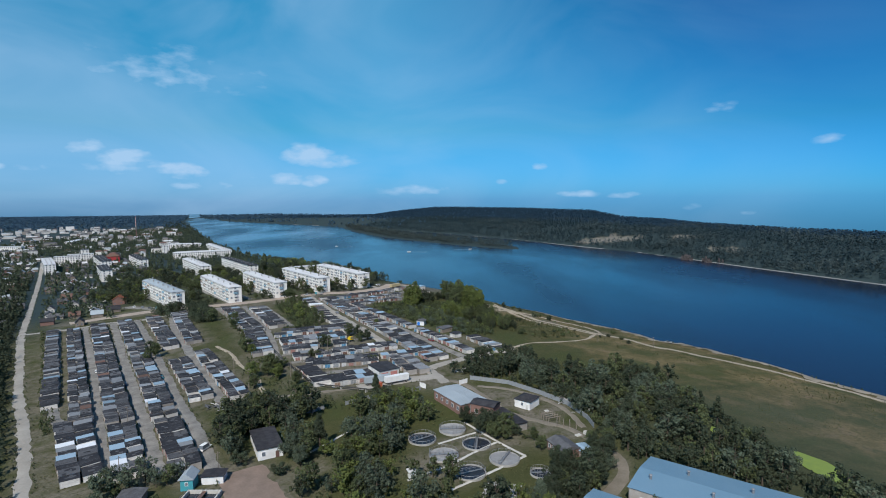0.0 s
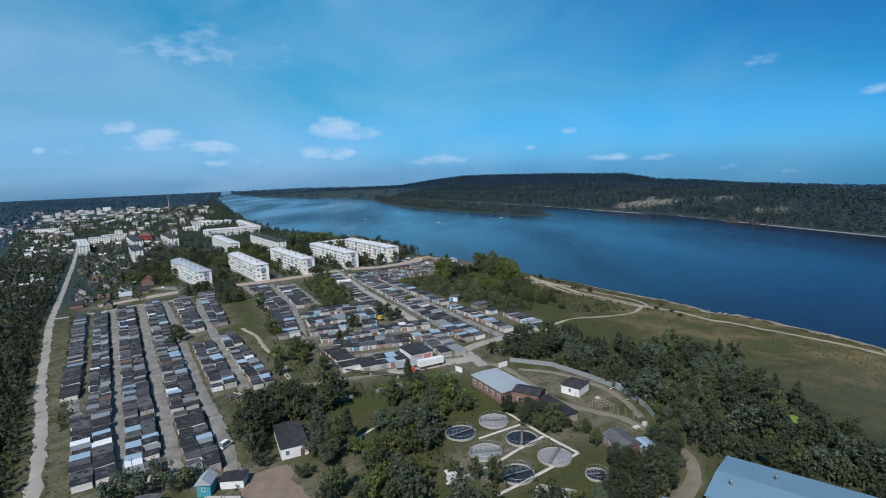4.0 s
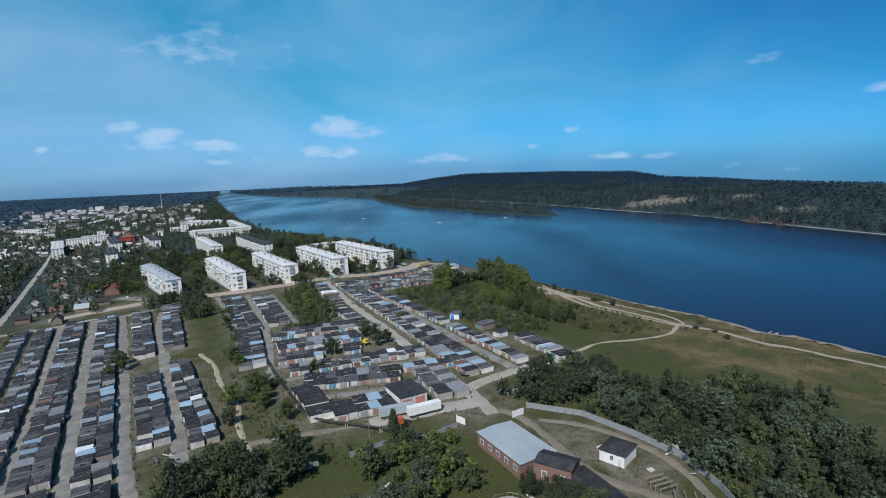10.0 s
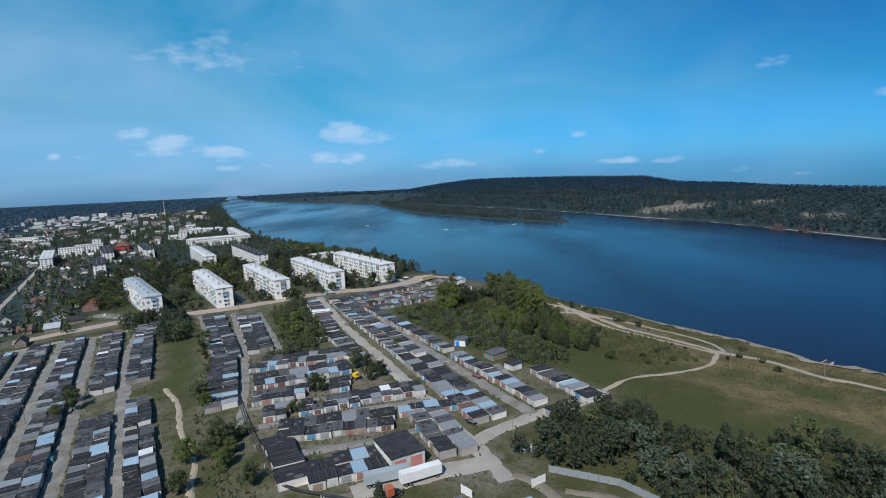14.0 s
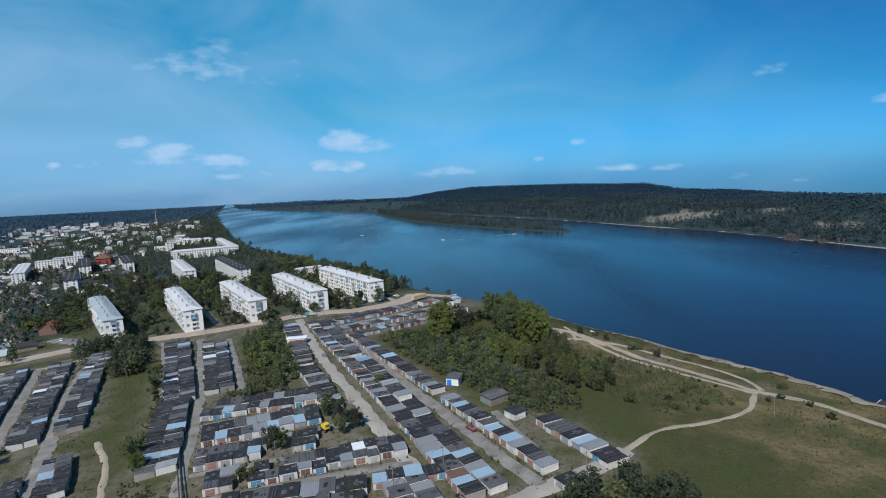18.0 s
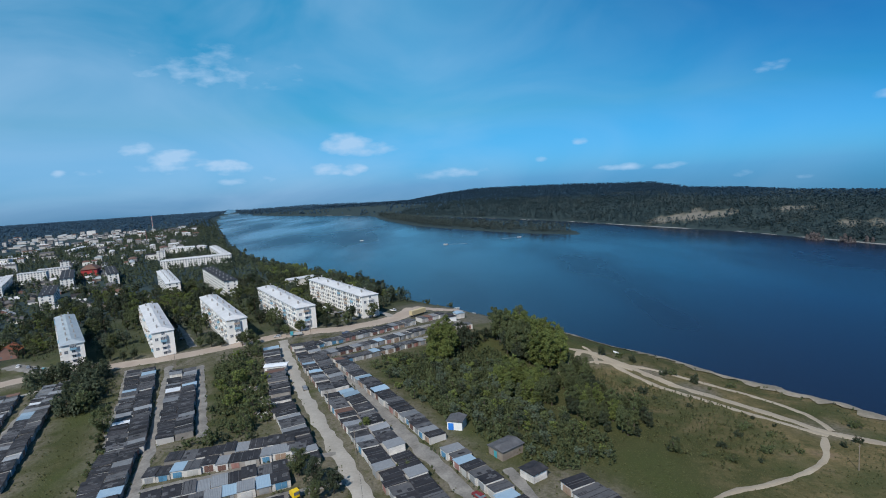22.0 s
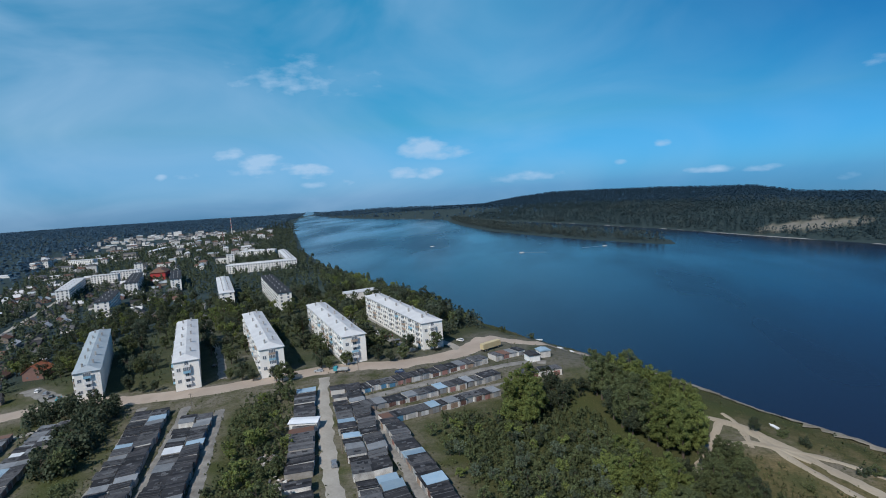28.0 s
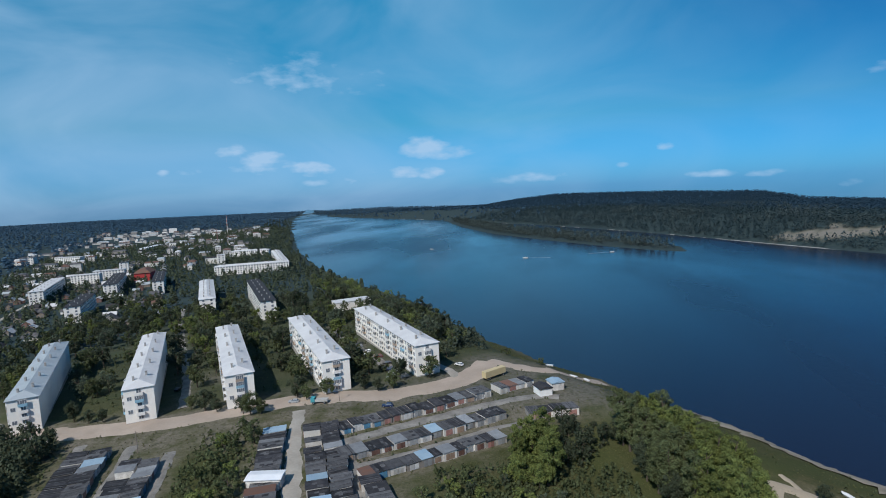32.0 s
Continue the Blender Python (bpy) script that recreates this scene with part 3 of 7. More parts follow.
ROADS += [
    ("lane_j", [(-80, 309), (-46, 321), (-30, 326)], 3.0, "lane"),
    ("lane_p", [(-76, 296), (-42, 306), (-18, 313)], 2.6, "lane"),
    ("lane_k", [(-68, 283), (-30, 294), (-12, 298)], 3.6, "lane"),
    ("lane_l", [(-52, 265), (-30, 270.5), (-14, 277)], 4.0, "lane"),
    ("lane_m", [(-70, 443), (-53, 458), (-28, 475), (-6, 487), (4, 487)], 5, "lane"),
    ("lane_n", [(-61, 429), (-44, 441), (-20, 460), (-8, 466)], 3.6, "lane"),
    ("lane_o", [(27, 292), (20, 312), (14, 328)], 3.6, "lane"),
    ("front_track", [(-75, 232), (-55, 238), (-30, 244)], 3.0, "soil"),
    ("front_lane", [(-30, 244), (-10, 252), (6, 256)], 8, "road"),
    ("shore_track_upper", [(64, 424), (77, 420), (90, 414), (104, 402), (116, 386), (122, 370), (121, 356)], 2.6, "track"),
    ("beach_spur", [(63, 421), (64.5, 434), (62.5, 444)], 2.2, "track")]
ROADS += [
    ("corridor_track", [(-120, 322), (-106, 305), (-94, 283), (-80, 263), (-74, 248), (-61.4, 225.6), (-59, 221)], 2.2, "track"),
    ("plant_track", [(12, 250), (20, 242), (31, 215), (40, 205), (52, 196), (58, 184)], 3.2, "soil"),
    ("plant_track_loop", [(24, 242), (37, 237), (49, 226), (56, 212), (58, 196)], 2.6, "soil"),
    ("yard_track", [(-60, 174), (-54, 164), (-48, 154), (-40, 144)], 15, "earth"),
    ("shed_track", [(58, 184), (62, 172), (58, 160), (46, 148)], 5, "soil"),
    ("garden_path", [(-41, 183.5), (-30, 198), (-18.6, 214)], 1.2, "path"),
    ("parking", [(-252, 478), (-214, 459)], 9, "lane")]
ROADS += [
    ("yard_road", [(-300, 700), (-271, 655), (-220.5, 584), (-170.5, 516), (-146, 478)], 4, "lane"),
    ("block_drive", [(-125, 597), (-92.5, 548.5), (-59.5, 507)], 5, "lane"),
    ("beach", [(26, 536), (4, 520), (-12, 522), (-26, 530)], 9, "brown"),
    ("yard_drive", [(-36, 504), (-45, 520), (-70, 545), (-100, 590)], 4.5, "road")]


def line_distance(px, py, pts):
    return np.abs(side_distance(px, py, pts))


bare = np.zeros(X.shape)
for name, pts, width, kindof in ROADS:
    if kindof != "track":
        bare = np.maximum(bare, np.clip(1.3 - line_distance(X, Y, pts) / (width * 0.8), 0, 1) * 0.8)
for a, b, deep, double, gap in ROWS:
    bare = np.maximum(bare, np.clip(1.8 - line_distance(X, Y, [a, b]) / (deep * (2 if double else 1) * 0.5 + 3), 0, 1) * 0.75)
street_d = line_distance(X, Y, [p for n, p, w, k in ROADS if n == "street"][0])
bare = np.maximum(bare, np.clip(1.6 - street_d / 13, 0, 1) * 0.9)
shore_d = side_distance(X, Y, SHORE)
bare = np.maximum(bare, np.clip(1 - np.abs(shore_d - 3) / 6, 0, 1))
for cx, cy, rr in ((40, 215, 17), (-55, 163, 13), (46, 190, 9), (6, 252, 13), (-35, 176, 6), (30, 232, 8), (-52, 160, 16), (22, 190, 12), (4, 172, 11), (12, 184, 9), (-45, 455, 26), (-20, 478, 24), (5, 490, 18), (-55, 440, 16), (-140, 449, 15), (-110, 457, 15), (-170, 449, 14), (-85, 468, 14), (-62, 470, 14), (-185, 452, 12), (-50, 302, 42), (-62, 328, 30), (-38, 274, 28), (-42, 258, 22), (-68, 312, 24), (66, 428, 10), (95, 396, 8), (120, 357, 8), (84, 412, 7), (4, 262, 13), (-16, 282, 9), (-30, 252, 12), (-4, 272, 9), (14, 497, 12), (4, 508, 13), (-8, 515, 15), (-26, 521, 14), (26, 485, 9), (-150, 520, 12), (-200, 560, 12), (-105, 560, 14), (-140, 600, 12)):
    bare = np.maximum(bare, np.clip(1.5 - np.hypot(X - cx, Y - cy) / rr, 0, 1) * 0.9)
dry = np.clip((X - 52) / 16, 0, 1) * np.clip((118 - shore_d) / 45, 0, 1) * np.clip(1 - (np.hypot((X - 66) / 1.6, Y - 300) < 16), 0.1, 1) * np.clip((460 - Y) / 40, 0, 1) * np.clip(shore_d / 6, 0, 1)
FIELDS = [(393, 1084, 64, 21, -0.77), (502, 972, 30, 16, -0.9), (491, 838, 30, 8, -1.05), (417, 1108, 12, 9, -0.8)]
mead = np.zeros(X.shape, bool)
for cx, cy, fa, fb, ft in FIELDS:
    fu, fv = (X - cx) * math.cos(ft) + (Y - cy) * math.sin(ft), -(X - cx) * math.sin(ft) + (Y - cy) * math.cos(ft)
    mead |= (fu / fa) ** 2 + (fv / fb) ** 2 < 1.15
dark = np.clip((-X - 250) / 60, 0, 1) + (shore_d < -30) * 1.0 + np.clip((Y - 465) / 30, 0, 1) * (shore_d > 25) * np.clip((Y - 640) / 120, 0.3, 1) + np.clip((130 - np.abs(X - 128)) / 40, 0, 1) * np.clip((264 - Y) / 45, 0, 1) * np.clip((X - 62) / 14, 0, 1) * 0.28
col = ground_me.color_attributes.new("cover", "FLOAT_COLOR", "POINT")
isl = island_depth(X, Y)
dark, bare = np.where(isl > -20, 1, dark), np.where(np.abs(isl - 1) < 6, 0.9, bare)
dark, dry, bare = np.where(mead, 0, dark), np.where(mead, 0.0, dry), np.where(mead, 0.5, bare)
cover_rgba = np.stack([bare, dry, np.clip(dark, 0, 1), mead * 1.0], -1).reshape(-1)
col.data.foreach_set("color", cover_rgba.astype(np.float32))

M_GROUND = bpy.data.materials.new("ground_cover")
M_GROUND.use_nodes = True
_n = M_GROUND.node_tree
_b = _n.nodes["Principled BSDF"]
_b.inputs["Roughness"].default_value = 0.95
_b.inputs["Specular IOR Level"].default_value = 0.1
_co = _n.nodes.new("ShaderNodeTexCoord")
_at = _n.nodes.new("ShaderNodeAttribute")
_at.attribute_name = "cover"
_sp = _n.nodes.new("ShaderNodeSeparateColor")
_n.links.new(_at.outputs["Color"], _sp.inputs[0])


def gnoise(scale, detail=6):
    n = _n.nodes.new("ShaderNodeTexNoise")
    n.inputs["Scale"].default_value, n.inputs["Detail"].default_value = scale, detail
    _n.links.new(_co.outputs["Object"], n.inputs["Vector"])
    return n.outputs[0]


def gmix(fac, a, b):
    n = _n.nodes.new("ShaderNodeMix")
    n.data_type = "RGBA"
    for i, v in ((6, a), (7, b)):
        if isinstance(v, tuple):
            n.inputs[i].default_value = (*v, 1)
        else:
            _n.links.new(v, n.inputs[i])
    _n.links.new(fac, n.inputs[0])
    return n.outputs[2]


def grange(v, a, b, lo=0.0, hi=1.0):
    n = _n.nodes.new("ShaderNodeMapRange")
    n.inputs[1].default_value, n.inputs[2].default_value, n.inputs[3].default_value, n.inputs[4].default_value = a, b, lo, hi
    _n.links.new(v, n.inputs[0])
    return n.outputs[0]


def gop(op, a, b):
    n = _n.nodes.new("ShaderNodeMath")
    n.operation, n.use_clamp = op, True
    for i, v in enumerate((a, b)):
        if isinstance(v, (int, float)):
            n.inputs[i].default_value = v
        else:
            _n.links.new(v, n.inputs[i])
    return n.outputs[0]


n_big, n_mid, n_fine = gnoise(0.022), gnoise(0.12), gnoise(1.3, 4)
n_wide = gnoise(0.045, 5)
green = gmix(grange(n_mid, 0.35, 0.65), (0.048, 0.054, 0.022), (0.080, 0.078, 0.035))
green = gmix(grange(n_fine, 0.3, 0.7), green, (0.044, 0.048, 0.018))
straw = gmix(grange(n_fine, 0.3, 0.7), (0.205, 0.152, 0.080), (0.130, 0.102, 0.050))
straw = gmix(grange(n_mid, 0.55, 0.75), straw, (0.165, 0.120, 0.080))
green = gmix(grange(n_wide, 0.45, 0.66), green, (0.050, 0.060, 0.021))
straw = gmix(grange(n_wide, 0.46, 0.60), straw, (0.072, 0.074, 0.033))
# forest floor pulled towards blue: the far hill's haze is mixed into it
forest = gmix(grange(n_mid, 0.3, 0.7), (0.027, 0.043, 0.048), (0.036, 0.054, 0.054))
soil = gmix(grange(n_fine, 0.3, 0.7), (0.19, 0.168, 0.14), (0.115, 0.10, 0.082))
tone = gmix(gop("MULTIPLY", _sp.outputs[1], gop("ADD", gop("MULTIPLY", grange(n_big, 0.36, 0.56), 0.7), grange(n_mid, 0.45, 0.62, 0, 0.45))), green, straw)
patch = gop("ADD", gop("MULTIPLY", _sp.outputs[0], grange(n_mid, 0.30, 0.55)), grange(n_big, 0.62, 0.8, 0, 0.4))
tone = gmix(patch, tone, soil)
mottle = gnoise(0.5, 8)
tone = gmix(grange(mottle, 0.50, 0.66, 0, 0.6), tone, (0.045, 0.052, 0.021))
tone = gmix(grange(gnoise(3.2, 5), 0.55, 0.72, 0, 0.5), tone, (0.17, 0.155, 0.075))
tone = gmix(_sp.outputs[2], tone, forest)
tone = gmix(gop("MULTIPLY", _at.outputs["Alpha"], grange(n_mid, 0.25, 0.5, 0.5, 1.0)), tone, (0.165, 0.155, 0.136))
_n.links.new(tone, _b.inputs["Base Color"])
_bp = _n.nodes.new("ShaderNodeBump")
_bp.inputs["Strength"].default_value, _bp.inputs["Distance"].default_value = 0.5, 0.3
_n.links.new(n_fine, _bp.inputs["Height"])
_n.links.new(_bp.outputs[0], _b.inputs["Normal"])
ground_me.materials.append(M_GROUND)

bank_a = [(x - 26, y - 12) for x, y in SHORE]
bank_b = [(x + 24, y + 10) for x, y in FAR_SHORE]
wv = [(x, y, WATER) for x, y in [(330, -300)] + bank_a] + [(x, y, WATER) for x, y in bank_b]
river_me = bpy.data.meshes.new("river_water")
bmw = bmesh.new()
face = bmw.faces.new([bmw.verts.new(v) for v in wv[:len(bank_a) + 1] + wv[len(bank_a) + 1:][::-1]])
if face.normal.z < 0:
    face.normal_flip()
bmesh.ops.triangulate(bmw, faces=[face])
bmesh.ops.recalc_face_normals(bmw, faces=bmw.faces)
for f in bmw.faces:
    if f.normal.z < 0:
        f.normal_flip()
bmw.to_mesh(river_me)
bmw.free()
river_me.materials.append(M_WATER)
tagged(new("river_water", river_me), "wide calm dark blue river", "river", kind="structure")

# ---- roads ----


def dense(pts, step=4.0):
    """Points along a smooth curve through pts."""
    out = []
    P = [Vector(p) for p in pts]
    P = [2 * P[0] - P[1]] + P + [2 * P[-1] - P[-2]]
    for i in range(1, len(P) - 2):
        k = max(2, int((P[i + 1] - P[i]).length / step))
        for j in range(k):
            t = j / k
            a, b, c, d = P[i - 1], P[i], P[i + 1], P[i + 2]
            out.append(0.5 * ((2 * b) + (c - a) * t + (2 * a - 5 * b + 4 * c - d) * t * t + (3 * b - a - 3 * c + d) * t ** 3))
    out.append(P[-2])
    return out


def strip(name, pts, width, material, label, lift=0.16, across=4, rough=0.45):
    line = dense(pts, 2.5)
    r = random.Random(len(name) * 7 + int(abs(pts[0][0])))
    verts, faces = [], []
    rough = min(rough, 1.3 / width) if across == 4 else rough
    for i, p in enumerate(line):
        d = (line[min(i + 1, len(line) - 1)] - line[max(i - 1, 0)]).normalized()
        n = Vector((-d.y, d.x))
        wl, wr = (width / 2 * (1 + (r.random() - 0.5) * rough) for _ in range(2))
        for j in range(across + 1):
            q = p + n * (-wr + (wl + wr) * j / across)
            edge = 0.22 if j in (0, across) else 0.0
            verts.append((q.x, q.y, lift - edge))
    arr = np.array(verts)
    arr[:, 2] += height(arr[:, 0], arr[:, 1])
    for i in range(len(line) - 1):
        for j in range(across):
            a = i * (across + 1) + j
            faces.append((a, a + 1, a + across + 2, a + across + 1))
    me = bpy.data.meshes.new(name)
    me.from_pydata(arr.tolist(), [], faces)
    me.materials.append(material)
    me.polygons.foreach_set("use_smooth", [True] * len(faces))
    return tagged(new(name, me), label, "road", kind="structure")


SURF = {"road": (M_DIRT, "pale dusty unpaved road"), "brown": (M_DUST, "wide brown dirt street"), "lane": (M_LANE, "gravel lane between garage rows"), "track": (M_SAND, "sandy wheel track in the grass"), "soil": (M_SOIL, "trodden earth track across the plant yard"), "path": (M_CONCPALE, "narrow concrete path"), "earth": (M_EARTH, "bare reddish-brown earth yard")}
for i, (name, pts, width, kindof) in enumerate(ROADS):
    material, label = SURF[kindof]
    strip(name, pts, width, material, label, lift=0.14 + 0.025 * (i % 5))

shore_in = []
for i, p in enumerate(SHORE[1:40]):
    a, c = Vector(SHORE[i]), Vector(SHORE[i + 2])
    t = (c - a).normalized()
    shore_in.append((p[0] - t.y * 4.5, p[1] + t.x * 4.5))
strip("shore_beach", shore_in, 15, M_BEACH, "grey sandy beach along the waterline", lift=0.5, across=8, rough=1.1)

# ---- garages ----
BLUES = [(-36, 262), (-130.6, 299.6), (-97.8, 263.3), (-87.6, 252.2), (-82.6, 241.8), (-78.3, 234.5), (-87.1, 193.1), (-104.6, 228.0), (-118.5, 186.5), (-114.4, 202.3), (-106.6, 196.4), (-106.6, 190.1), (-104.2, 182.0), (-97.5, 179.9), (-123.4, 254.9), (-140.2, 240.3), (-122.3, 298.9), (-158.6, 359.8), (-79.0, 335.1), (-59.8, 323.3), (-51.6, 322.3), (-74.9, 316.8), (-60.0, 303.7), (-12.4, 290.3), (-4.4, 301.0), (2.1, 287.3), (13.9, 312.1), (19.3, 303.7), (0.9, 309.7), (-31.0, 328.7), (-26.5, 387.0), (-167.7, 420.3), (-158.1, 422.0), (-37.6, 399.6), (-42.9, 384.0)]
WHITES = [(-127.6, 196.6), (-120.4, 192.8), (-115.6, 236.9), (-103.1, 178.4), (-120.4, 373.9), (-180.1, 371.8), (-176.5, 364.4), (-119.7, 403.1), (-126.8, 422.3), (-176.3, 403.3), (-65.2, 413.6), (-203.3, 355.4)]
taken_blue, taken_white = set(), set()


def garage_protos():
    """Garage boxes 1 m wide and 1 m deep, to be scaled: rendered walls, an overhanging lean-to roof, double-leaf door."""
    protos = {}
    r = random.Random(3)
    for key, roof_m in (("tar", M_TAR), ("slate", M_SLATE), ("pale", M_PALESLATE), ("blue", M_BLUE), ("white", M_WHITE_ROOF), ("rust", M_RUST), ("bright", M_BRIGHTBLUE)):
        for k in range(8 if key in ("tar", "slate", "blue", "pale") else 2):
            wall_m = (M_WHITEWASH, M_GREYWALL, M_WHITEWASH, M_PANELFAR, M_WHITEWASH, M_GREYWALL, M_WHITEWASH, M_PANELFAR)[k]
            door_m = DOORS[(3, 1, 4, 0, 6, 1, 7, 2)[(k + len(key)) % 8]]
            hf, hb = 2.35 + 0.08 * (k % 4), 2.15 + 0.1 * ((k * 3) % 4)
            body = Mesh()
            w = 0.045
            for x0, x1, y0, y1 in ((-0.5, 0.5, -0.5, -0.5 + w), (-0.5, 0.5, 0.5 - w, 0.5), (-0.5, -0.5 + w, -0.5 + w, 0.5 - w), (0.5 - w, 0.5, -0.5 + w, 0.5 - w)):
                zs = [hf + (hb - hf) * (y + 0.5) for y in (y0, y0, y1, y1)]
                ring = [(x0, y0), (x1, y0), (x1, y1), (x0, y1)]
                body.solid([(x, y, -0.7) for x, y in ring], [(x, y, z) for (x, y), z in zip(ring, zs)])
            nm = {"tar": "tar-felt", "slate": "grey slate-sheet", "pale": "pale grey sheet", "blue": "blue metal", "white": "pale zinc", "rust": "rusty metal", "bright": "bright blue sheet"}[key]
            ob = thing("garage", f"small brick garage with a {nm} roof", "garage", group="garages in rows", data=body.mesh("garage", wall_m))
            roof = Mesh()
            t = 0.14
            low = [(-0.515, -0.54, hf + 0.005), (0.515, -0.54, hf + 0.005), (0.515, 0.52, hb + 0.005), (-0.515, 0.52, hb + 0.005)]
            roof.solid(low, [(x, y, z + t) for x, y, z in low])
            if key in ("tar", "slate"):
                roof.solid([(-0.2, -0.545, hf + t + 0.006), (0.1, -0.545, hf + t + 0.006), (0.1, 0.4, hb + t + 0.03), (-0.2, 0.4, hb + t + 0.03)], [(-0.2, -0.545, hf + t + 0.05), (0.1, -0.545, hf + t + 0.05), (0.1, 0.4, hb + t + 0.07), (-0.2, 0.4, hb + t + 0.07)])
            part("roof", roof, roof_m, ob)
            if key in ("tar", "slate"):
                z_at = lambda yy: hf + (hb - hf) * (yy + 0.5) + t + 0.01
                for i in range(2 + k % 3):
                    if k % 2:
                        xx = -0.42 + 0.84 * r.random()
                        y0, y1 = -0.5, 0.5
                        x0, x1 = xx - 0.016, xx + 0.016
                    else:
                        xx, yy = r.uniform(-0.4, 0.25), r.uniform(-0.42, 0.2)
                        x0, x1, y0, y1 = xx, xx + r.uniform(0.12, 0.3), yy, yy + r.uniform(0.1, 0.3)
                    ring = [(x0, y0), (x1, y0), (x1, y1), (x0, y1)]
                    part("batten" if k % 2 else "patch", Mesh().solid([(a, b, z_at(b)) for a, b in ring], [(a, b, z_at(b) + 0.05) for a, b in ring]), (M_SLATE if key == "tar" else M_TAR), ob)
            door = Mesh()
            door.box(-0.31, -0.01, -0.515, -0.5, 0.05, 2.0)
            door.box(0.01, 0.31, -0.515, -0.5, 0.05, 2.0)
            part("door", door, door_m, ob)
            protos.setdefault(key, []).append(ob)
    return protos


PROTOS = garage_protos()
GROVES = [(-36, 317), (-32, 321), (-53, 309), (-58.5, 293), (-44, 330), (-38, 324)]
gr = random.Random(11)
JOINED = {}
count_single = 0


def join_copy(store, src, m):
    """Adds a transformed copy of a thing's meshes to a store, by material."""
    for o in (src, *src.children):
        if o.data is None:
            continue
        n = len(o.data.vertices)
        co = np.empty(n * 3)
        o.data.vertices.foreach_get("co", co)
        co = co.reshape(-1, 3) @ np.array(m.to_3x3()).T + np.array(m.translation)
        base, vs, fs = store.setdefault(o.data.materials[0].name, [0, [], []])
        vs.append(co)
        fs.extend(tuple(base + i for i in p.vertices) for p in o.data.polygons)
        store[o.data.materials[0].name][0] = base + n


def joined_object(store, name, label, category):
    """One object of kind stuff from all that a store holds."""
    verts, faces, slots, base = [], [], [], 0
    me = bpy.data.meshes.new(name)
    for k, (mname, (n, vs, fs)) in enumerate(store.items()):
        me.materials.append(bpy.data.materials[mname])
        verts.append(np.concatenate(vs))
        faces.extend(tuple(base + i for i in f) for f in fs)
        slots.extend([k] * len(fs))
        base += n
    me.from_pydata(np.concatenate(verts).tolist(), [], faces)
    me.polygons.foreach_set("material_index", slots)
    return tagged(new(name, me), label, category, kind="stuff")


def place_garage(x, y, turn, wide, deep):
    global count_single
    key = gr.choices(("tar", "slate", "pale", "blue", "rust", "white"), (54, 28, 12, 4.5, 1.0, 0.5))[0]
    for name, spots, used in (("blue", BLUES, taken_blue), ("white", WHITES, taken_white)):
        for i, (bx, by) in enumerate(spots):
            if i not in used and math.hypot(bx - x, by - y) < 3.4:
                used.add(i)
                key = name
    if -62 < x < -22 and y < 276 and key != "blue":
        key = "tar"
    src = gr.choice(PROTOS[key])
    zz = min(ground_z(x + dx, y + dy) for dx in (-2, 2) for dy in (-2, 2))
    m = pose(x, y, zz + 0.15, gr.uniform(-0.6, 0.6), gr.uniform(-0.6, 0.6), turn + gr.uniform(-0.8, 0.8)) @ Matrix.Diagonal((wide, deep * gr.uniform(0.93, 1.04), gr.uniform(0.74, 0.98), 1))
    if (x > -82 and y < 345 and count_single < 330) or (y < 215 and count_single < 330):
        count_single += 1
        copy_thing(src, m)
    else:
        join_copy(JOINED, src, m)


for a, b, deep, double, gap in ROWS:
    A, B = Vector(a), Vector(b)
    d = (B - A)
    length = d.length
    d.normalize()
    n = Vector((d.y, -d.x))
    for side in ((1, -1) if double else (1,)):
        s = 0.0
        while s < length:
            wide = gr.choice((gr.uniform(3.2, 4.2), gr.uniform(3.6, 5.0)))
            c = A + d * (s + wide / 2) + n * ((side * deep / 2 if double else 0) + side * gr.uniform(-0.35, 0.6))
            if not (gap and gap[0] < s < gap[1]) and gr.random() > 0.025 and all(math.hypot(c.x - gx, c.y - gy) > 4 for gx, gy in GROVES):
                ang = math.degrees(math.atan2(n.y * side, n.x * side)) + 90
                place_garage(c.x, c.y, ang, wide, deep)
            s += wide + gr.choice((0.02, 0.02, 0.05, 0.25))
joined_object(JOINED, "garage_rows", "long rows of small brick garages with dark roofs", "garages")
for o in [o for v in PROTOS.values() for o in v]:
    for c in list(o.children):
        bpy.data.objects.remove(c)
    bpy.data.objects.remove(o)

# ---- apartment blocks ----


def window_mesh(w, h, name):
    me = Mesh()
    me.box(-w / 2, w / 2, -0.05, 0.0, 0, h, 0)
    return me.mesh(name, M_GLASS)


def window_frame_mesh(w, h):
    me = Mesh()
    b = 0.11
    for x0, x1, z0, z1 in ((-w / 2 - b, -w / 2, -b, h + b), (w / 2, w / 2 + b, -b, h + b), (-w / 2, w / 2, -b, 0), (-w / 2, w / 2, h, h + b), (-0.05, 0.05, 0, h)):
        me.box(x0, x1, -0.09, 0.0, z0, z1)
    return me.mesh("window", M_FRAME)


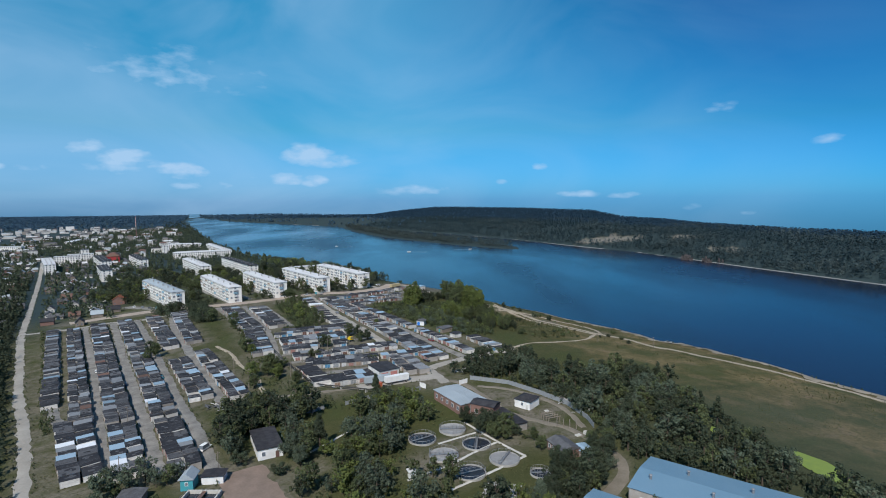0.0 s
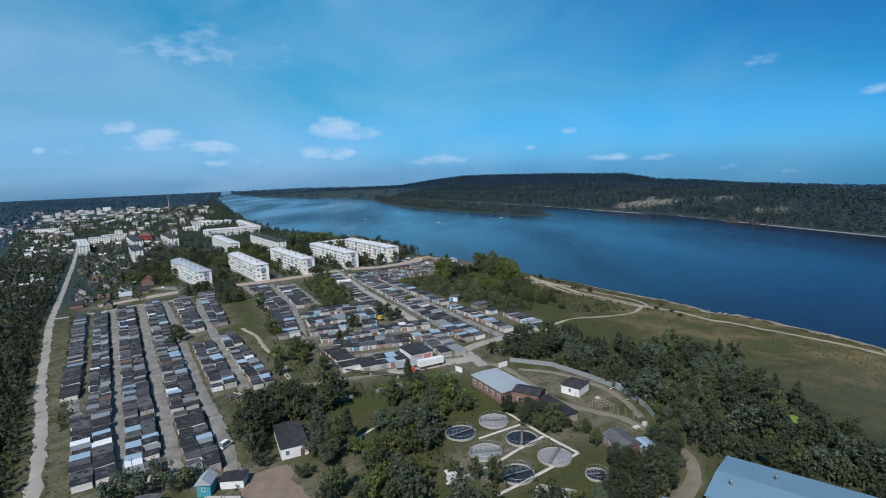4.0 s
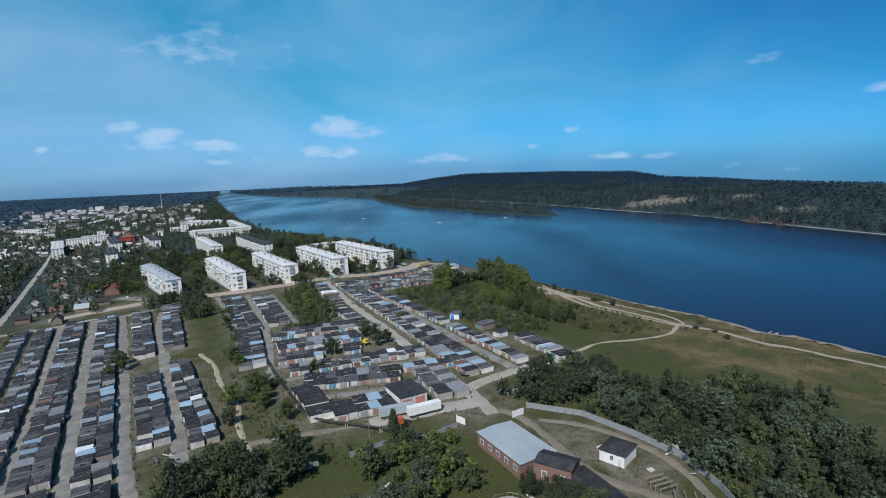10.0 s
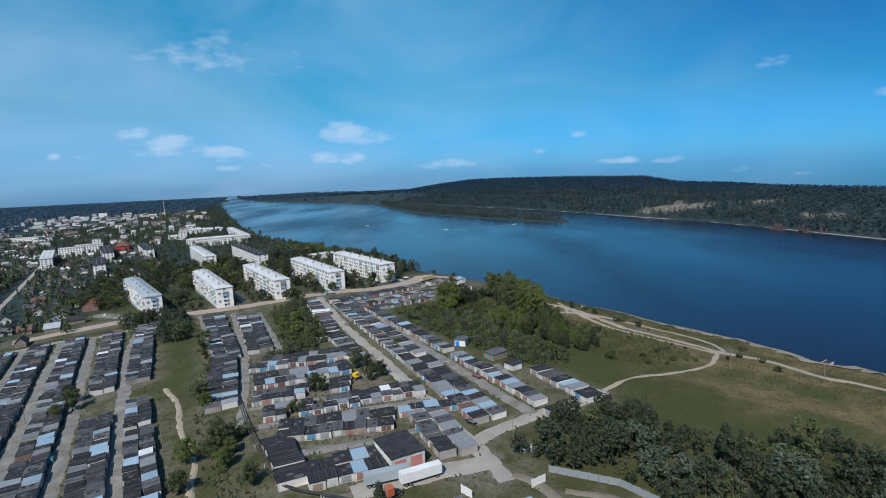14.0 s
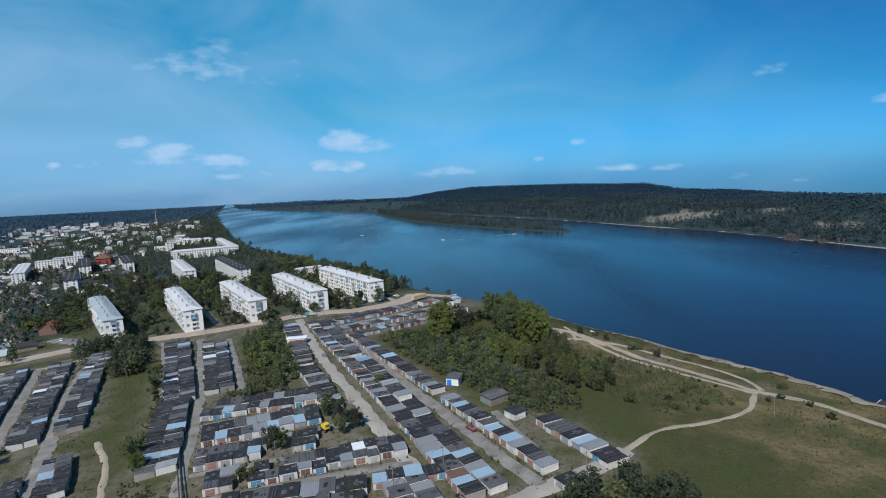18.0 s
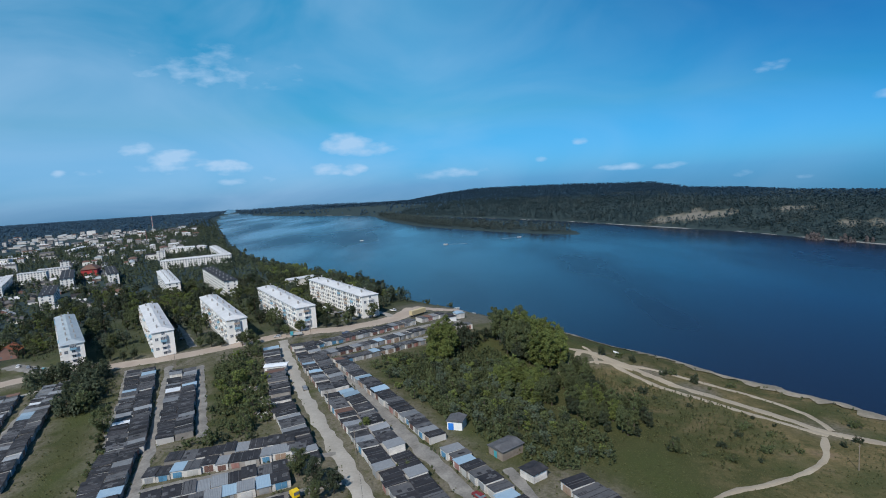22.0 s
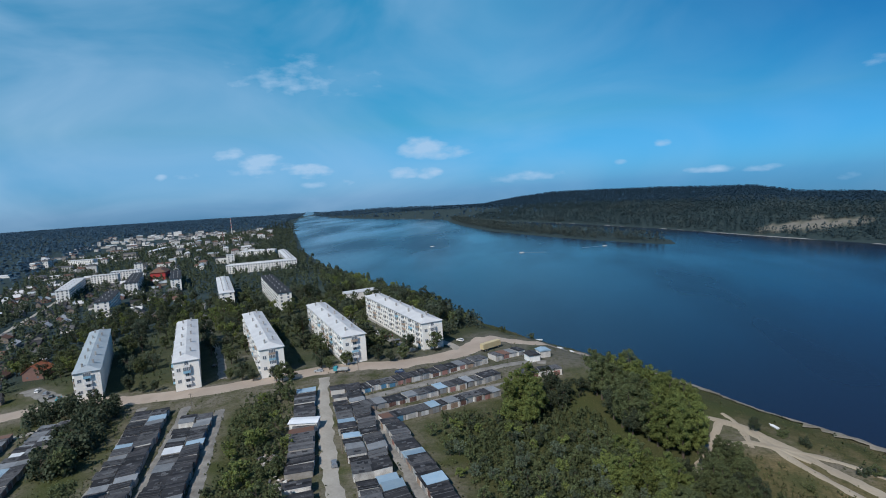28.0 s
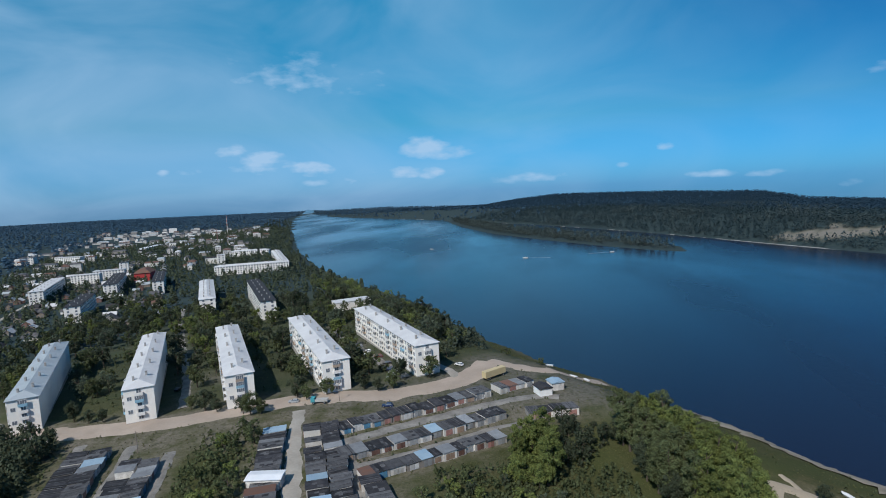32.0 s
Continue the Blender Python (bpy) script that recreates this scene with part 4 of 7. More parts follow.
WIN, WINF = window_mesh(1.5, 1.45, "pane"), window_frame_mesh(1.5, 1.45)
_bm = Mesh()
_bm.box(-1.5, 1.5, -1.0, 0, -0.16, 0.0)
_bm.box(-1.5, 1.5, -1.0, -0.93, 0.0, 1.0)
_bm.box(-1.5, -1.43, -0.93, 0, 0.0, 1.0)
_bm.box(1.43, 1.5, -0.93, 0, 0.0, 1.0)
BALCS = [_bm.mesh("balcony", m) for m in (M_BALC, M_BALC, M_BALC, M_BALCBLUE, M_BALC, M_PAINTWHITE, M_BALCWOOD)]
_gm = Mesh()
_gm.box(-1.45, 1.45, -0.97, -0.92, 1.0, 2.45)
GLAZING = _gm.mesh("glazing", M_GLASS)
_fm = Mesh()
for i in range(5):
    x = -1.45 + i * 0.725
    _fm.box(x - 0.05, x + 0.05, -1.0, -0.90, 1.0, 2.5)
_fm.box(-1.5, 1.5, -1.0, -0.9, 2.42, 2.55)
GLAZEFRAME = _fm.mesh("glazing_frame", M_FRAME)


STOREY = 2.6


def apartment(x, y, dirx, diry, length, wide, floors, roof_m, label, sides=("w", "s"), detail=True, hip=True, base=0.0, wall_m=None, step=3.25):
    """A slab block. (x, y): the near left corner; local +y runs along the block, +x across it."""
    turn = math.degrees(math.atan2(-dirx, diry))
    high = floors * STOREY + 0.7
    m = at(x + dirx * 3, y + diry * 3, turn, base)
    m.translation = Vector((x, y, m.translation.z))
    ob = thing("apartment_block", label, "apartment block", m, "slab blocks by the river")
    body = Mesh()
    t = 0.4
    for x0, x1, y0, y1 in ((0, wide, 0, t), (0, wide, length - t, length), (0, t, t, length - t), (wide - t, wide, t, length - t)):
        body.box(x0, x1, y0, y1, -2.5, high)
    part("wall", body, wall_m or M_PANEL, ob)
    plinth = Mesh()
    plinth.box(-0.06, wide + 0.06, -0.06, length + 0.06, -2.6, 0.5)
    part("plinth", plinth, M_CONC, ob)
    roof = Mesh()
    e, rise = 0.55, (1.9 if hip else 0.3)
    inset = wide / 2 if hip else 0.6
    low = [(-e, -e, high), (wide + e, -e, high), (wide + e, length + e, high), (-e, length + e, high)]
    mid = [(px, py, high + 0.16) for px, py, _ in low]
    roof.solid(low, mid)
    if hip:
        a, b = (wide / 2, inset, high + rise), (wide / 2, length - inset, high + rise)
        roof.face([mid[0], mid[1], a])
        roof.face([mid[1], mid[2], b, a])
        roof.face([mid[2], mid[3], b])
        roof.face([mid[3], mid[0], a, b])
    else:
        roof.box(0.2, wide - 0.2, 0.2, length - 0.2, high + 0.165, high + 0.3)
    part("roof", roof, roof_m, ob)
    n = max(3, int(length / 16))
    for i in range(n):
        for sx in (0.3, 0.7):
            ch = Mesh()
            cy = length * (i + 0.5) / n + (2.5 if sx > 0.5 else -2.5)
            ch.box(wide * sx - 0.35, wide * sx + 0.35, cy - 0.5, cy + 0.5, high + 0.3, high + rise + 0.9, bevel=0.05)
            ch.box(wide * sx - 0.45, wide * sx + 0.45, cy - 0.6, cy + 0.6, high + rise + 0.905, high + rise + 1.0)
            part("chimney", ch, M_CONC, ob)
    if not detail:
        wins = Mesh()
        cols = int(length / step)
        for f in range(floors):
            for c in range(cols):
                yy, zz = (c + 0.5) * length / cols, f * STOREY + 1.4
                wins.box(-0.06, 0.0, yy - 0.75, yy + 0.75, zz, zz + 1.45)
                wins.box(wide, wide + 0.06, yy - 0.75, yy + 0.75, zz, zz + 1.45)
            for c in range(max(1, int(wide / 4))):
                xx, zz = (c + 0.5) * wide / max(1, int(wide / 4)), f * STOREY + 1.4
                wins.box(xx - 0.75, xx + 0.75, -0.06, 0.0, zz, zz + 1.45)
        tagged(part("window", wins, M_GLASS, ob), kind="stuff")
        return ob
    r = random.Random(int(abs(x) * 10))
    cols = int(length / step)

    def put_window(px, py, zz, ang):
        w = new("window", WINF)
        w.parent = ob
        w.matrix_basis = pose(px, py, zz, 0, 0, ang)
        p = new("pane", WIN)
        p.parent = w

    def put_balcony(px, py, zz, ang):
        b = new("balcony", r.choice(BALCS))
        b.parent = ob
        b.matrix_basis = pose(px, py, zz, 0, 0, ang)
        if r.random() < 0.6:
            for nm, me in (("glazing", GLAZING), ("glazing_frame", GLAZEFRAME)):
                g = new(nm, me)
                g.parent = b

    for f in range(floors):
        zz = f * STOREY + 1.45
        for c in range(cols):
            yy = (c + 0.5) * length / cols
            bal = f > 0 and c % 6 in (1, 4)
            if "w" in sides:
                put_window(0, yy, zz, -90)
                if bal:
                    put_balcony(-0.0, yy, f * STOREY + 0.6, -90)
            if "e" in sides:
                put_window(wide, yy, zz, 90)
        if "s" in sides:
            if f > 0:
                put_balcony(wide * 0.5, 0, f * STOREY + 0.6, 0)
            put_window(wide * 0.5, 0, zz, 0)
            if f % 2:
                put_window(wide * 0.18, 0, zz, 0)
    return ob


BLOCKS = [
    (-55, 507.5, -0.565, 0.825, 93, 11.0, M_ROOFGREY, "five-storey pale brick block, grey hipped roof, beside the river"),
    (-89, 487.5, -0.547, 0.837, 92, 11.0, M_ROOFGREY, "five-storey pale brick block with a grey hipped roof among trees"),
    (-124, 474.5, -0.554, 0.832, 92, 10.6, M_ROOFGREY, "five-storey pale brick block with vents on a grey roof"),
    (-159.3, 463, -0.556, 0.831, 95, 10.4, M_ROOFGREY, "five-storey pale block beside a shaded yard"),
    (-203, 455.5, -0.618, 0.786, 96, 10.0, M_ROOFBLUEGREY, "five-storey pale block with a blue-grey sheet roof"),
]
for bx, by, ux, uy, ln, wd, rm, lb in BLOCKS:
    apartment(bx, by, ux, uy, ln, wd, 5, rm, lb)
FARBLOCKS = [
    (-257.6, 660, -0.544, 0.839, 112, 11.4, 5, M_ROOFGREY, True),
    (-194, 636, -0.551, 0.835, 120, 10.4, 5, M_TAR, False),
    (-482, 727, -0.576, 0.817, 112, 12, 5, M_ROOFGREY, False),
    (-547, 849, 0.90, 0.43, 30, 12, 5, M_ROOFGREY, False),
    (-548, 882, 0.866, 0.5, 34, 12, 5, M_ROOFGREY, False),
    (-367, 649, -0.55, 0.835, 70, 11, 5, M_TAR, False),
    (-428, 758, -0.57, 0.82, 104, 12, 5, M_TAR, False),
    (-384, 772, -0.573, 0.82, 94, 10.5, 5, M_TAR, False),
    (-561, 938, -0.57, 0.82, 12, 11, 6, M_TAR, False),
    (-397, 905, 0.914, 0.406, 89, 12, 4, M_ROOFGREY, True)]
FARBLOCKS += [
    (-322, 927, -0.5, 0.866, 170, 12, 4, M_ROOFGREY, True),
    (-499, 1121, 0.98, 0.2, 62, 12, 3, M_ROOFGREY, True),
    (-811, 1097, 0.99, 0.1, 46, 12, 4, M_ROOFGREY, False),
    (-461, 1012, -0.57, 0.82, 12, 11, 5, M_ROOFGREY, False),
    (-790, 1262, -0.3, 0.954, 90, 14, 2, M_WHITE_ROOF, False)]
for bx, by, ux, uy, ln, wd, fl, rm, hp in FARBLOCKS:
    apartment(bx, by, ux, uy, ln, wd, fl, rm, "pale apartment block farther along the bank", detail=False, hip=hp, wall_m=M_PANEL)

# ---- village and town houses ----


def house(x, y, turn, w, d, h, rise, wall_m, roof_m, label, name="house", cat="house", group="", dz=0.0, windows=2, door=True):
    ob = thing(name, label, cat, at(x, y, turn, dz), group)
    body = Mesh()
    t = 0.25
    for x0, x1, y0, y1 in ((-w / 2, w / 2, -d / 2, -d / 2 + t), (-w / 2, w / 2, d / 2 - t, d / 2), (-w / 2, -w / 2 + t, -d / 2 + t, d / 2 - t), (w / 2 - t, w / 2, -d / 2 + t, d / 2 - t)):
        body.box(x0, x1, y0, y1, -1.2, h)
    for s in (-1, 1):
        y0, y1 = s * (d / 2 - t), s * d / 2
        a, b = min(y0, y1), max(y0, y1)
        body.solid([(-w / 2, a, h), (w / 2, a, h), (0, a, h + rise)], [(-w / 2, b, h), (w / 2, b, h), (0, b, h + rise)])
    part("wall", body, wall_m, ob)
    roof = Mesh()
    e, th = 0.45, 0.14
    for s in (-1, 1):
        lo = h - rise * e / (w / 2)
        pts = [(s * (w / 2 + e), -d / 2 - e, lo), (s * (w / 2 + e), d / 2 + e, lo), (0, d / 2 + e, h + rise), (0, -d / 2 - e, h + rise)]
        if s < 0:
            pts.reverse()
        roof.solid([(px, py, pz + 0.02) for px, py, pz in pts], [(px, py, pz + 0.02 + th) for px, py, pz in pts])
    part("roof", roof, roof_m, ob)
    for i in range(windows):
        xx = -w / 2 + (i + 0.5) * w / windows
        for s in (-1, 1):
            pw = Mesh()
            a, b = sorted((s * (d / 2), s * (d / 2 + 0.06)))
            pw.box(xx - 0.45, xx + 0.45, a, b, 1.0, 2.1)
            part("window", pw, M_GLASS, ob)
    return ob


hr = random.Random(21)
KEEPOUT = [(bx + ux * ln / 2 + uy * wd / 2, by + uy * ln / 2 - ux * wd / 2, ln / 2 + 3, ux, uy, wd / 2 + 3) for bx, by, ux, uy, ln, wd, *_ in BLOCKS + FARBLOCKS]


BGX, BGY = np.meshgrid(np.arange(-760, 240, 2.0), np.arange(60, 1000, 2.0))
FREE = np.full(BGX.shape, 99.0)
for cx, cy, hl, ux, uy, hw in KEEPOUT:
    u, v = (BGX - cx) * ux + (BGY - cy) * uy, (BGX - cx) * uy - (BGY - cy) * ux
    FREE = np.minimum(FREE, np.maximum(np.abs(u) - hl, np.abs(v) - hw))
for _, pts, width, kindof in ROADS:
    FREE = np.minimum(FREE, line_distance(BGX, BGY, pts) - width / 2)
for a, b, deep, double, gap in ROWS:
    FREE = np.minimum(FREE, line_distance(BGX, BGY, [a, b]) - deep * (1.0 if double else 0.5))


def blocked(x, y, pad=0.0):
    """Whether a spot lies on a road, a garage row or a block."""
    i, j = int((y - 60) / 2), int((x + 760) / 2)
    return 0 <= i < FREE.shape[0] and 0 <= j < FREE.shape[1] and FREE[i, j] < pad


HROOF = [M_SLATE, M_SLATE, M_TAR, M_RUST, M_ROOFBLUEGREY, M_ROOFGREY, M_SLATE]
HWALL = [M_WHITEWASH, M_WOOD, M_GREYWALL, M_WOOD, M_BRICK]
house(-269, 500, 20, 10, 12, 4.2, 3.6, M_BRICK, mat("roof_orange", (0.36, 0.12, 0.06), (0.3, 0.1, 0.05), wave=2.0), "red brick house with an orange-red roof")
HOUSES = [(-269, 500)]
tries = 0
while len(HOUSES) < 190 and tries < 4000:
    tries += 1
    x, y = hr.uniform(-640, -225), hr.uniform(400, 960)
    if x > -0.62 * (y - 400) - 215 and y < 640 or float(side_distance(x, y, SHORE)) < 190 or x < -330 - (y - 400) * 0.75:
        continue
    if blocked(x, y, 7) or any(math.hypot(x - a, y - b) < 14 for a, b in HOUSES):
        continue
    HOUSES.append((x, y))
    house(x, y, hr.choice((28, 118)) + hr.uniform(-6, 6), hr.uniform(5, 8), hr.uniform(6, 10), hr.uniform(2.4, 3.4), hr.uniform(1.6, 2.8), hr.choice(HWALL), hr.choice(HROOF),
          "small village house with a gable roof in a garden", group="village houses", windows=2)
# town beyond, smaller buildings far off
for _ in range(270):
    y = 900 + 1000 * hr.random() ** 0.8
    x = hr.uniform(-0.62 * y - 230, -0.40 * y + 30 - 60)
    if float(side_distance(x, y, SHORE)) < 60 or blocked(x, y, 8):
        continue
    fl = hr.choice((1, 1, 1, 2, 2, 2, 3, 4))
    ob = thing("town_building", "pale town building far off with a low roof", "building", at(x, y, hr.choice((28, 118)) + hr.uniform(-5, 5)), "far town buildings")
    w, d = hr.uniform(7, 12), hr.uniform(9, 26)
    b = Mesh()
    b.box(-w / 2, w / 2, -d / 2, d / 2, -3, fl * 3.0)
    part("wall", b, hr.choice((M_PANEL, M_PANELFAR, M_GREYWALL, M_WHITEWASH, M_PANELFAR)), ob)
    rf = Mesh()
    rf.solid([(-w / 2 - .4, -d / 2 - .4, fl * 3.0), (w / 2 + .4, -d / 2 - .4, fl * 3.0), (w / 2 + .4, d / 2 + .4, fl * 3.0), (-w / 2 - .4, d / 2 + .4, fl * 3.0)],
             [(-w * .2, -d / 2 + 1, fl * 3 + 1.6), (w * .2, -d / 2 + 1, fl * 3 + 1.6), (w * .2, d / 2 - 1, fl * 3 + 1.6), (-w * .2, d / 2 - 1, fl * 3 + 1.6)])
    part("roof", rf, hr.choice(HROOF), ob)
    if fl < 2:
        continue
    wn = Mesh()
    for f in range(fl):
        for c in range(int(d / 4)):
            yy = -d / 2 + (c + 0.5) * 4
            wn.box(w / 2, w / 2 + 0.08, yy - 0.8, yy + 0.8, f * 3 + 1, f * 3 + 2.4)
        for c in range(int(w / 4)):
            xx = -w / 2 + (c + 0.5) * 4
            wn.box(xx - 0.8, xx + 0.8, -d / 2 - 0.08, -d / 2, f * 3 + 1, f * 3 + 2.4)
    tagged(part("window", wn, M_GLASS, ob), kind="stuff")
# red department building, mast and brick chimney in the town
rb = thing("red_building", "red-clad public building in the town", "building", at(-480, 884, 25))
b = Mesh()
b.box(-9, 9, -14, 14, -3, 10)
part("wall", b, mat("cladding_red", (0.42, 0.05, 0.05), (0.36, 0.05, 0.05)), rb)
b = Mesh()
b.solid([(-10, -15, 10), (10, -15, 10), (10, 15, 10), (-10, 15, 10)], [(-3, -9, 15), (3, -9, 15), (3, 9, 15), (-3, 9, 15)])
part("roof", b, M_RUST, rb)
for cx, cy, hh, rr, nm, lb, mm in ((-830, 1660, 52, 1.4, "radio_mast", "tall pale mast above the town with red bands", M_PANELFAR), (-700, 1400, 30, 1.6, "boiler_chimney", "brick boiler chimney in the town", M_BRICK)):
    ob = thing(nm, lb, "tower", at(cx, cy))
    b = Mesh()
    b.tube((0, 0, -2), (0, 0, hh), rr, rr * 0.45, 10)
    part("shaft", b, mm, ob)
    for z in (0.55, 0.75, 0.95) if nm == "radio_mast" else ():
        k = rr * (1 - 0.55 * z)
        part("band", Mesh().tube((0, 0, hh * z - 2.4), (0, 0, hh * z + 2.4), k + 0.12, k + 0.12, 10), M_PINK, ob)
    b = Mesh()
    b.tube((0, 0, hh), (0, 0, hh + 1.5), rr * 0.7, rr * 0.7, 10)
    part("cap", b, M_STEEL, ob)

# ---- trees ----


def leaves(clumps, per, size, rs, spread):
    """Small leaf quads in clumps: arrays of points and faces."""
    n = len(clumps) * per
    c = np.repeat(clumps[:, :3], per, 0)
    rad = np.repeat(clumps[:, 3], per)
    d = rs.normal(size=(n, 3))
    d /= np.linalg.norm(d, axis=1)[:, None]
    pos = c + d * (rad * rs.uniform(0.45, 1.0, n) * spread)[:, None]
    nrm = d + rs.normal(size=(n, 3)) * 0.45 + np.array([0, 0, 0.35])
    nrm /= np.linalg.norm(nrm, axis=1)[:, None]
    u = np.cross(nrm, rs.normal(size=(n, 3)))
    u /= np.linalg.norm(u, axis=1)[:, None]
    v = np.cross(nrm, u)
    s = rs.uniform(0.6, 1.25, n)[:, None] * size
    q = np.stack([pos - u * s, pos - v * s * 0.6, pos + u * s, pos + v * s * 0.6], 1).reshape(-1, 3)
    return q, np.arange(4 * n).reshape(-1, 4)


def tree_proto(kind, seed, light=False):
    rs = np.random.default_rng(seed)
    spec = {"broad": (9.0, 3.4, 46, M_LEAF), "dark": (9.5, 3.3, 46, M_LEAFDARK), "poplar": (17.0, 3.0, 80, M_LEAFBRIGHT), "tall": (16.0, 3.2, 80, M_LEAF), "willow": (9.0, 3.8, 52, M_LEAFGREY),
            "bright": (8.0, 3.2, 44, M_LEAFBRIGHT), "bush": (3.2, 2.2, 22, M_LEAF), "darkbush": (3.0, 2.1, 22, M_LEAFDARK), "spruce": (12.0, 2.6, 60, M_LEAFDARK)}[kind]
    h, r, n, leaf = spec
    z0 = 0.1 * h if "bush" in kind or kind in ("poplar", "tall") else 0.2 * h
    cl = []
    while len(cl) < n:
        p = rs.uniform(-1, 1, 3)
        q = np.linalg.norm(p)
        if q > 1 or q < 0.35:
            continue
        if kind == "spruce":
            k = (p[2] + 1) / 2
            a = rs.uniform(0, 6.28)
            rr = r * (1 - k) * rs.uniform(0.6, 1.0)
            cl.append((rr * math.cos(a), rr * math.sin(a), z0 + k * (h - z0), 0.9))
        else:
            lump = 1 + 0.28 * math.sin(3 * math.atan2(p[1], p[0]) + seed) + 0.12 * math.sin(5 * p[2] + seed)
            cl.append((p[0] * r * lump, p[1] * r * lump, z0 + (p[2] + 1) / 2 * (h - z0) * (0.9 + 0.1 * lump), rs.uniform(0.7, 1.25) * r * 0.33))
    cl = np.array(cl)
    size = {"poplar": 0.42, "tall": 0.42, "bush": 0.30, "darkbush": 0.3}.get(kind, 0.40)
    if light:
        cl, size = cl[: max(12, len(cl) * 6 // 10)], size * 1.35
    q, f = leaves(cl, 28 if light else 110, size * 0.78 if light else size * 0.54, rs, 1.0)
    crown = bpy.data.meshes.new("crown")
    crown.from_pydata(q.tolist(), [], f.tolist())
    crown.materials.append(leaf)
    names = {"broad": "leafy green deciduous tree with a rounded uneven crown", "dark": "dark green dense deciduous tree", "poplar": "tall bright green poplar by the river", "tall": "tall dark green poplar in the riverside grove", "willow": "grey-green willow tree with loose crown", "bright": "light green young leafy tree", "bush": "low green bush on the grass", "darkbush": "low dark green bush on grass", "spruce": "narrow dark conifer in the garden"}
    ob = thing("bush" if "bush" in kind else "tree", names[kind], "bush" if "bush" in kind else "tree", group="trees and bushes")
    tr = Mesh()
    tr.tube((0, 0, -0.8), (0.1, 0.05, h * 0.5), 0.035 * h ** 0.85 + 0.05, 0.018 * h, 7)
    tr.tube((0.1, 0.05, h * 0.5), (0.0, 0.1, h * 0.86), 0.018 * h, 0.05, 6)
    for i in range(6):
        a = 6.28 * i / 6 + seed
        zb = h * (0.28 + 0.09 * i)
        tr.tube((0.05, 0.03, zb), (r * 0.62 * math.cos(a), r * 0.62 * math.sin(a), zb + h * 0.16), 0.013 * h, 0.03, 5)
    part("trunk", tr, M_BARK, ob)
    c = new("crown", crown)
    c.parent = ob
    return ob


TREES = {k: [tree_proto(k, 10 * i + j) for j in range(3)] for i, k in enumerate(("broad", "dark", "poplar", "willow", "bright", "bush", "darkbush", "spruce", "tall"))}
LIGHT = {k: [tree_proto(k, 200 + 10 * i + j, True) for j in range(3)] for i, k in enumerate(("broad", "dark", "willow", "bright", "bush", "darkbush", "spruce", "poplar"))}
tr_r = random.Random(5)


def plant(kind, x, y, s=1.0, store=None):
    src = tr_r.choice((LIGHT if store is not None else TREES)[kind])
    s *= tr_r.uniform(0.8, 1.2)
    m = at(x, y, tr_r.uniform(0, 360)) @ Matrix.Diagonal((s * tr_r.uniform(0.9, 1.12), s * tr_r.uniform(0.9, 1.12), s, 1))
    if store is not None:
        join_copy(store, src, m)
    else:
        copy_thing(src, m)


def wood(poly, count, kinds, size=(0.8, 1.2), apart=3.2, pad=1.5, seed=0, stuff=""):
    """Scatters trees inside a polygon, clear of roads, rows and blocks."""
    r = random.Random(seed)
    xs, ys = [p[0] for p in poly], [p[1] for p in poly]
    mine, tries = [], 0
    store = {} if stuff else None
    while len(mine) < count and tries < count * 25:
        tries += 1
        x, y = r.uniform(min(xs), max(xs)), r.uniform(min(ys), max(ys))
        inside = False
        for (x0, y0), (x1, y1) in zip(poly, poly[1:] + poly[:1]):
            if (y0 > y) != (y1 > y) and x < (x1 - x0) * (y - y0) / (y1 - y0) + x0:
                inside = not inside
        if not inside or any(math.hypot(x - a, y - b) < apart for a, b in mine) or blocked(x, y, pad) or any(math.hypot(x - a, y - b) < rr for a, b, rr in CLEAR):
            continue
        mine.append((x, y))
        plant(r.choice(kinds), x, y, r.uniform(*size), store)
    if stuff:
        joined_object(store, "wood", stuff, "wood")


CLEAR = [
    (-137, 663, 15),
    (-128, 640, 10),
    (-92, 548, 7),
    (-108, 572, 7),
    (-75, 526, 6),
    (-167, 519, 8),
    (-157, 492, 8),
    (-257, 566, 9),
    (-66, 156, 9),
    (10, 155, 7),
    (-2, 160, 6),
    (-52, 160, 10),
    (-42, 168, 6),
    (-38, 199, 11),
    (-33, 188, 7),
    (-30, 206, 7),
    (-232, 469, 16),
    (-41, 206, 9),
    (-35, 214, 7),
    (-48, 201, 5),
    (-25, 236, 8),
    (-40, 240, 6),
    (16, 199, 4)]
CLEAR += [
    (9.3, 198, 7),
    (-1.9, 191, 7),
    (16.8, 186, 7.5),
    (5, 178.8, 7.5),
    (24.7, 174.8, 7.5),
    (12.6, 167, 7),
    (26, 161, 5),
    (14, 228, 17),
    (28, 209, 11),
    (42, 219, 8),
    (46, 178, 8.5),
    (66, 150, 18),
    (80, 138, 20),
    (95, 124, 20),
    (47, 139, 11),
    (-58, 193, 9),
    (-53.5, 185, 9),
    (-50, 178, 6),
    (-72, 162, 9),
    (-85, 158, 7),
    (-53, 162, 10),
    (-16, 243, 12),
    (50, 196, 9),
    (34, 236, 10),
    (36, 204, 12),
    (106, 188, 7),
    (123, 164, 11)]
CLEAR += [
    (2, 352, 5),
    (52, 188, 6),
    (-35, 176, 5)]
wood([(-82, 172), (-62, 172), (-40, 178), (-35, 205), (-52, 225), (-72, 222)], 44, ("broad", "dark", "broad", "willow", "dark"), (0.8, 1.15), 3.6, seed=1, stuff="overgrown garden trees around the brown yard")
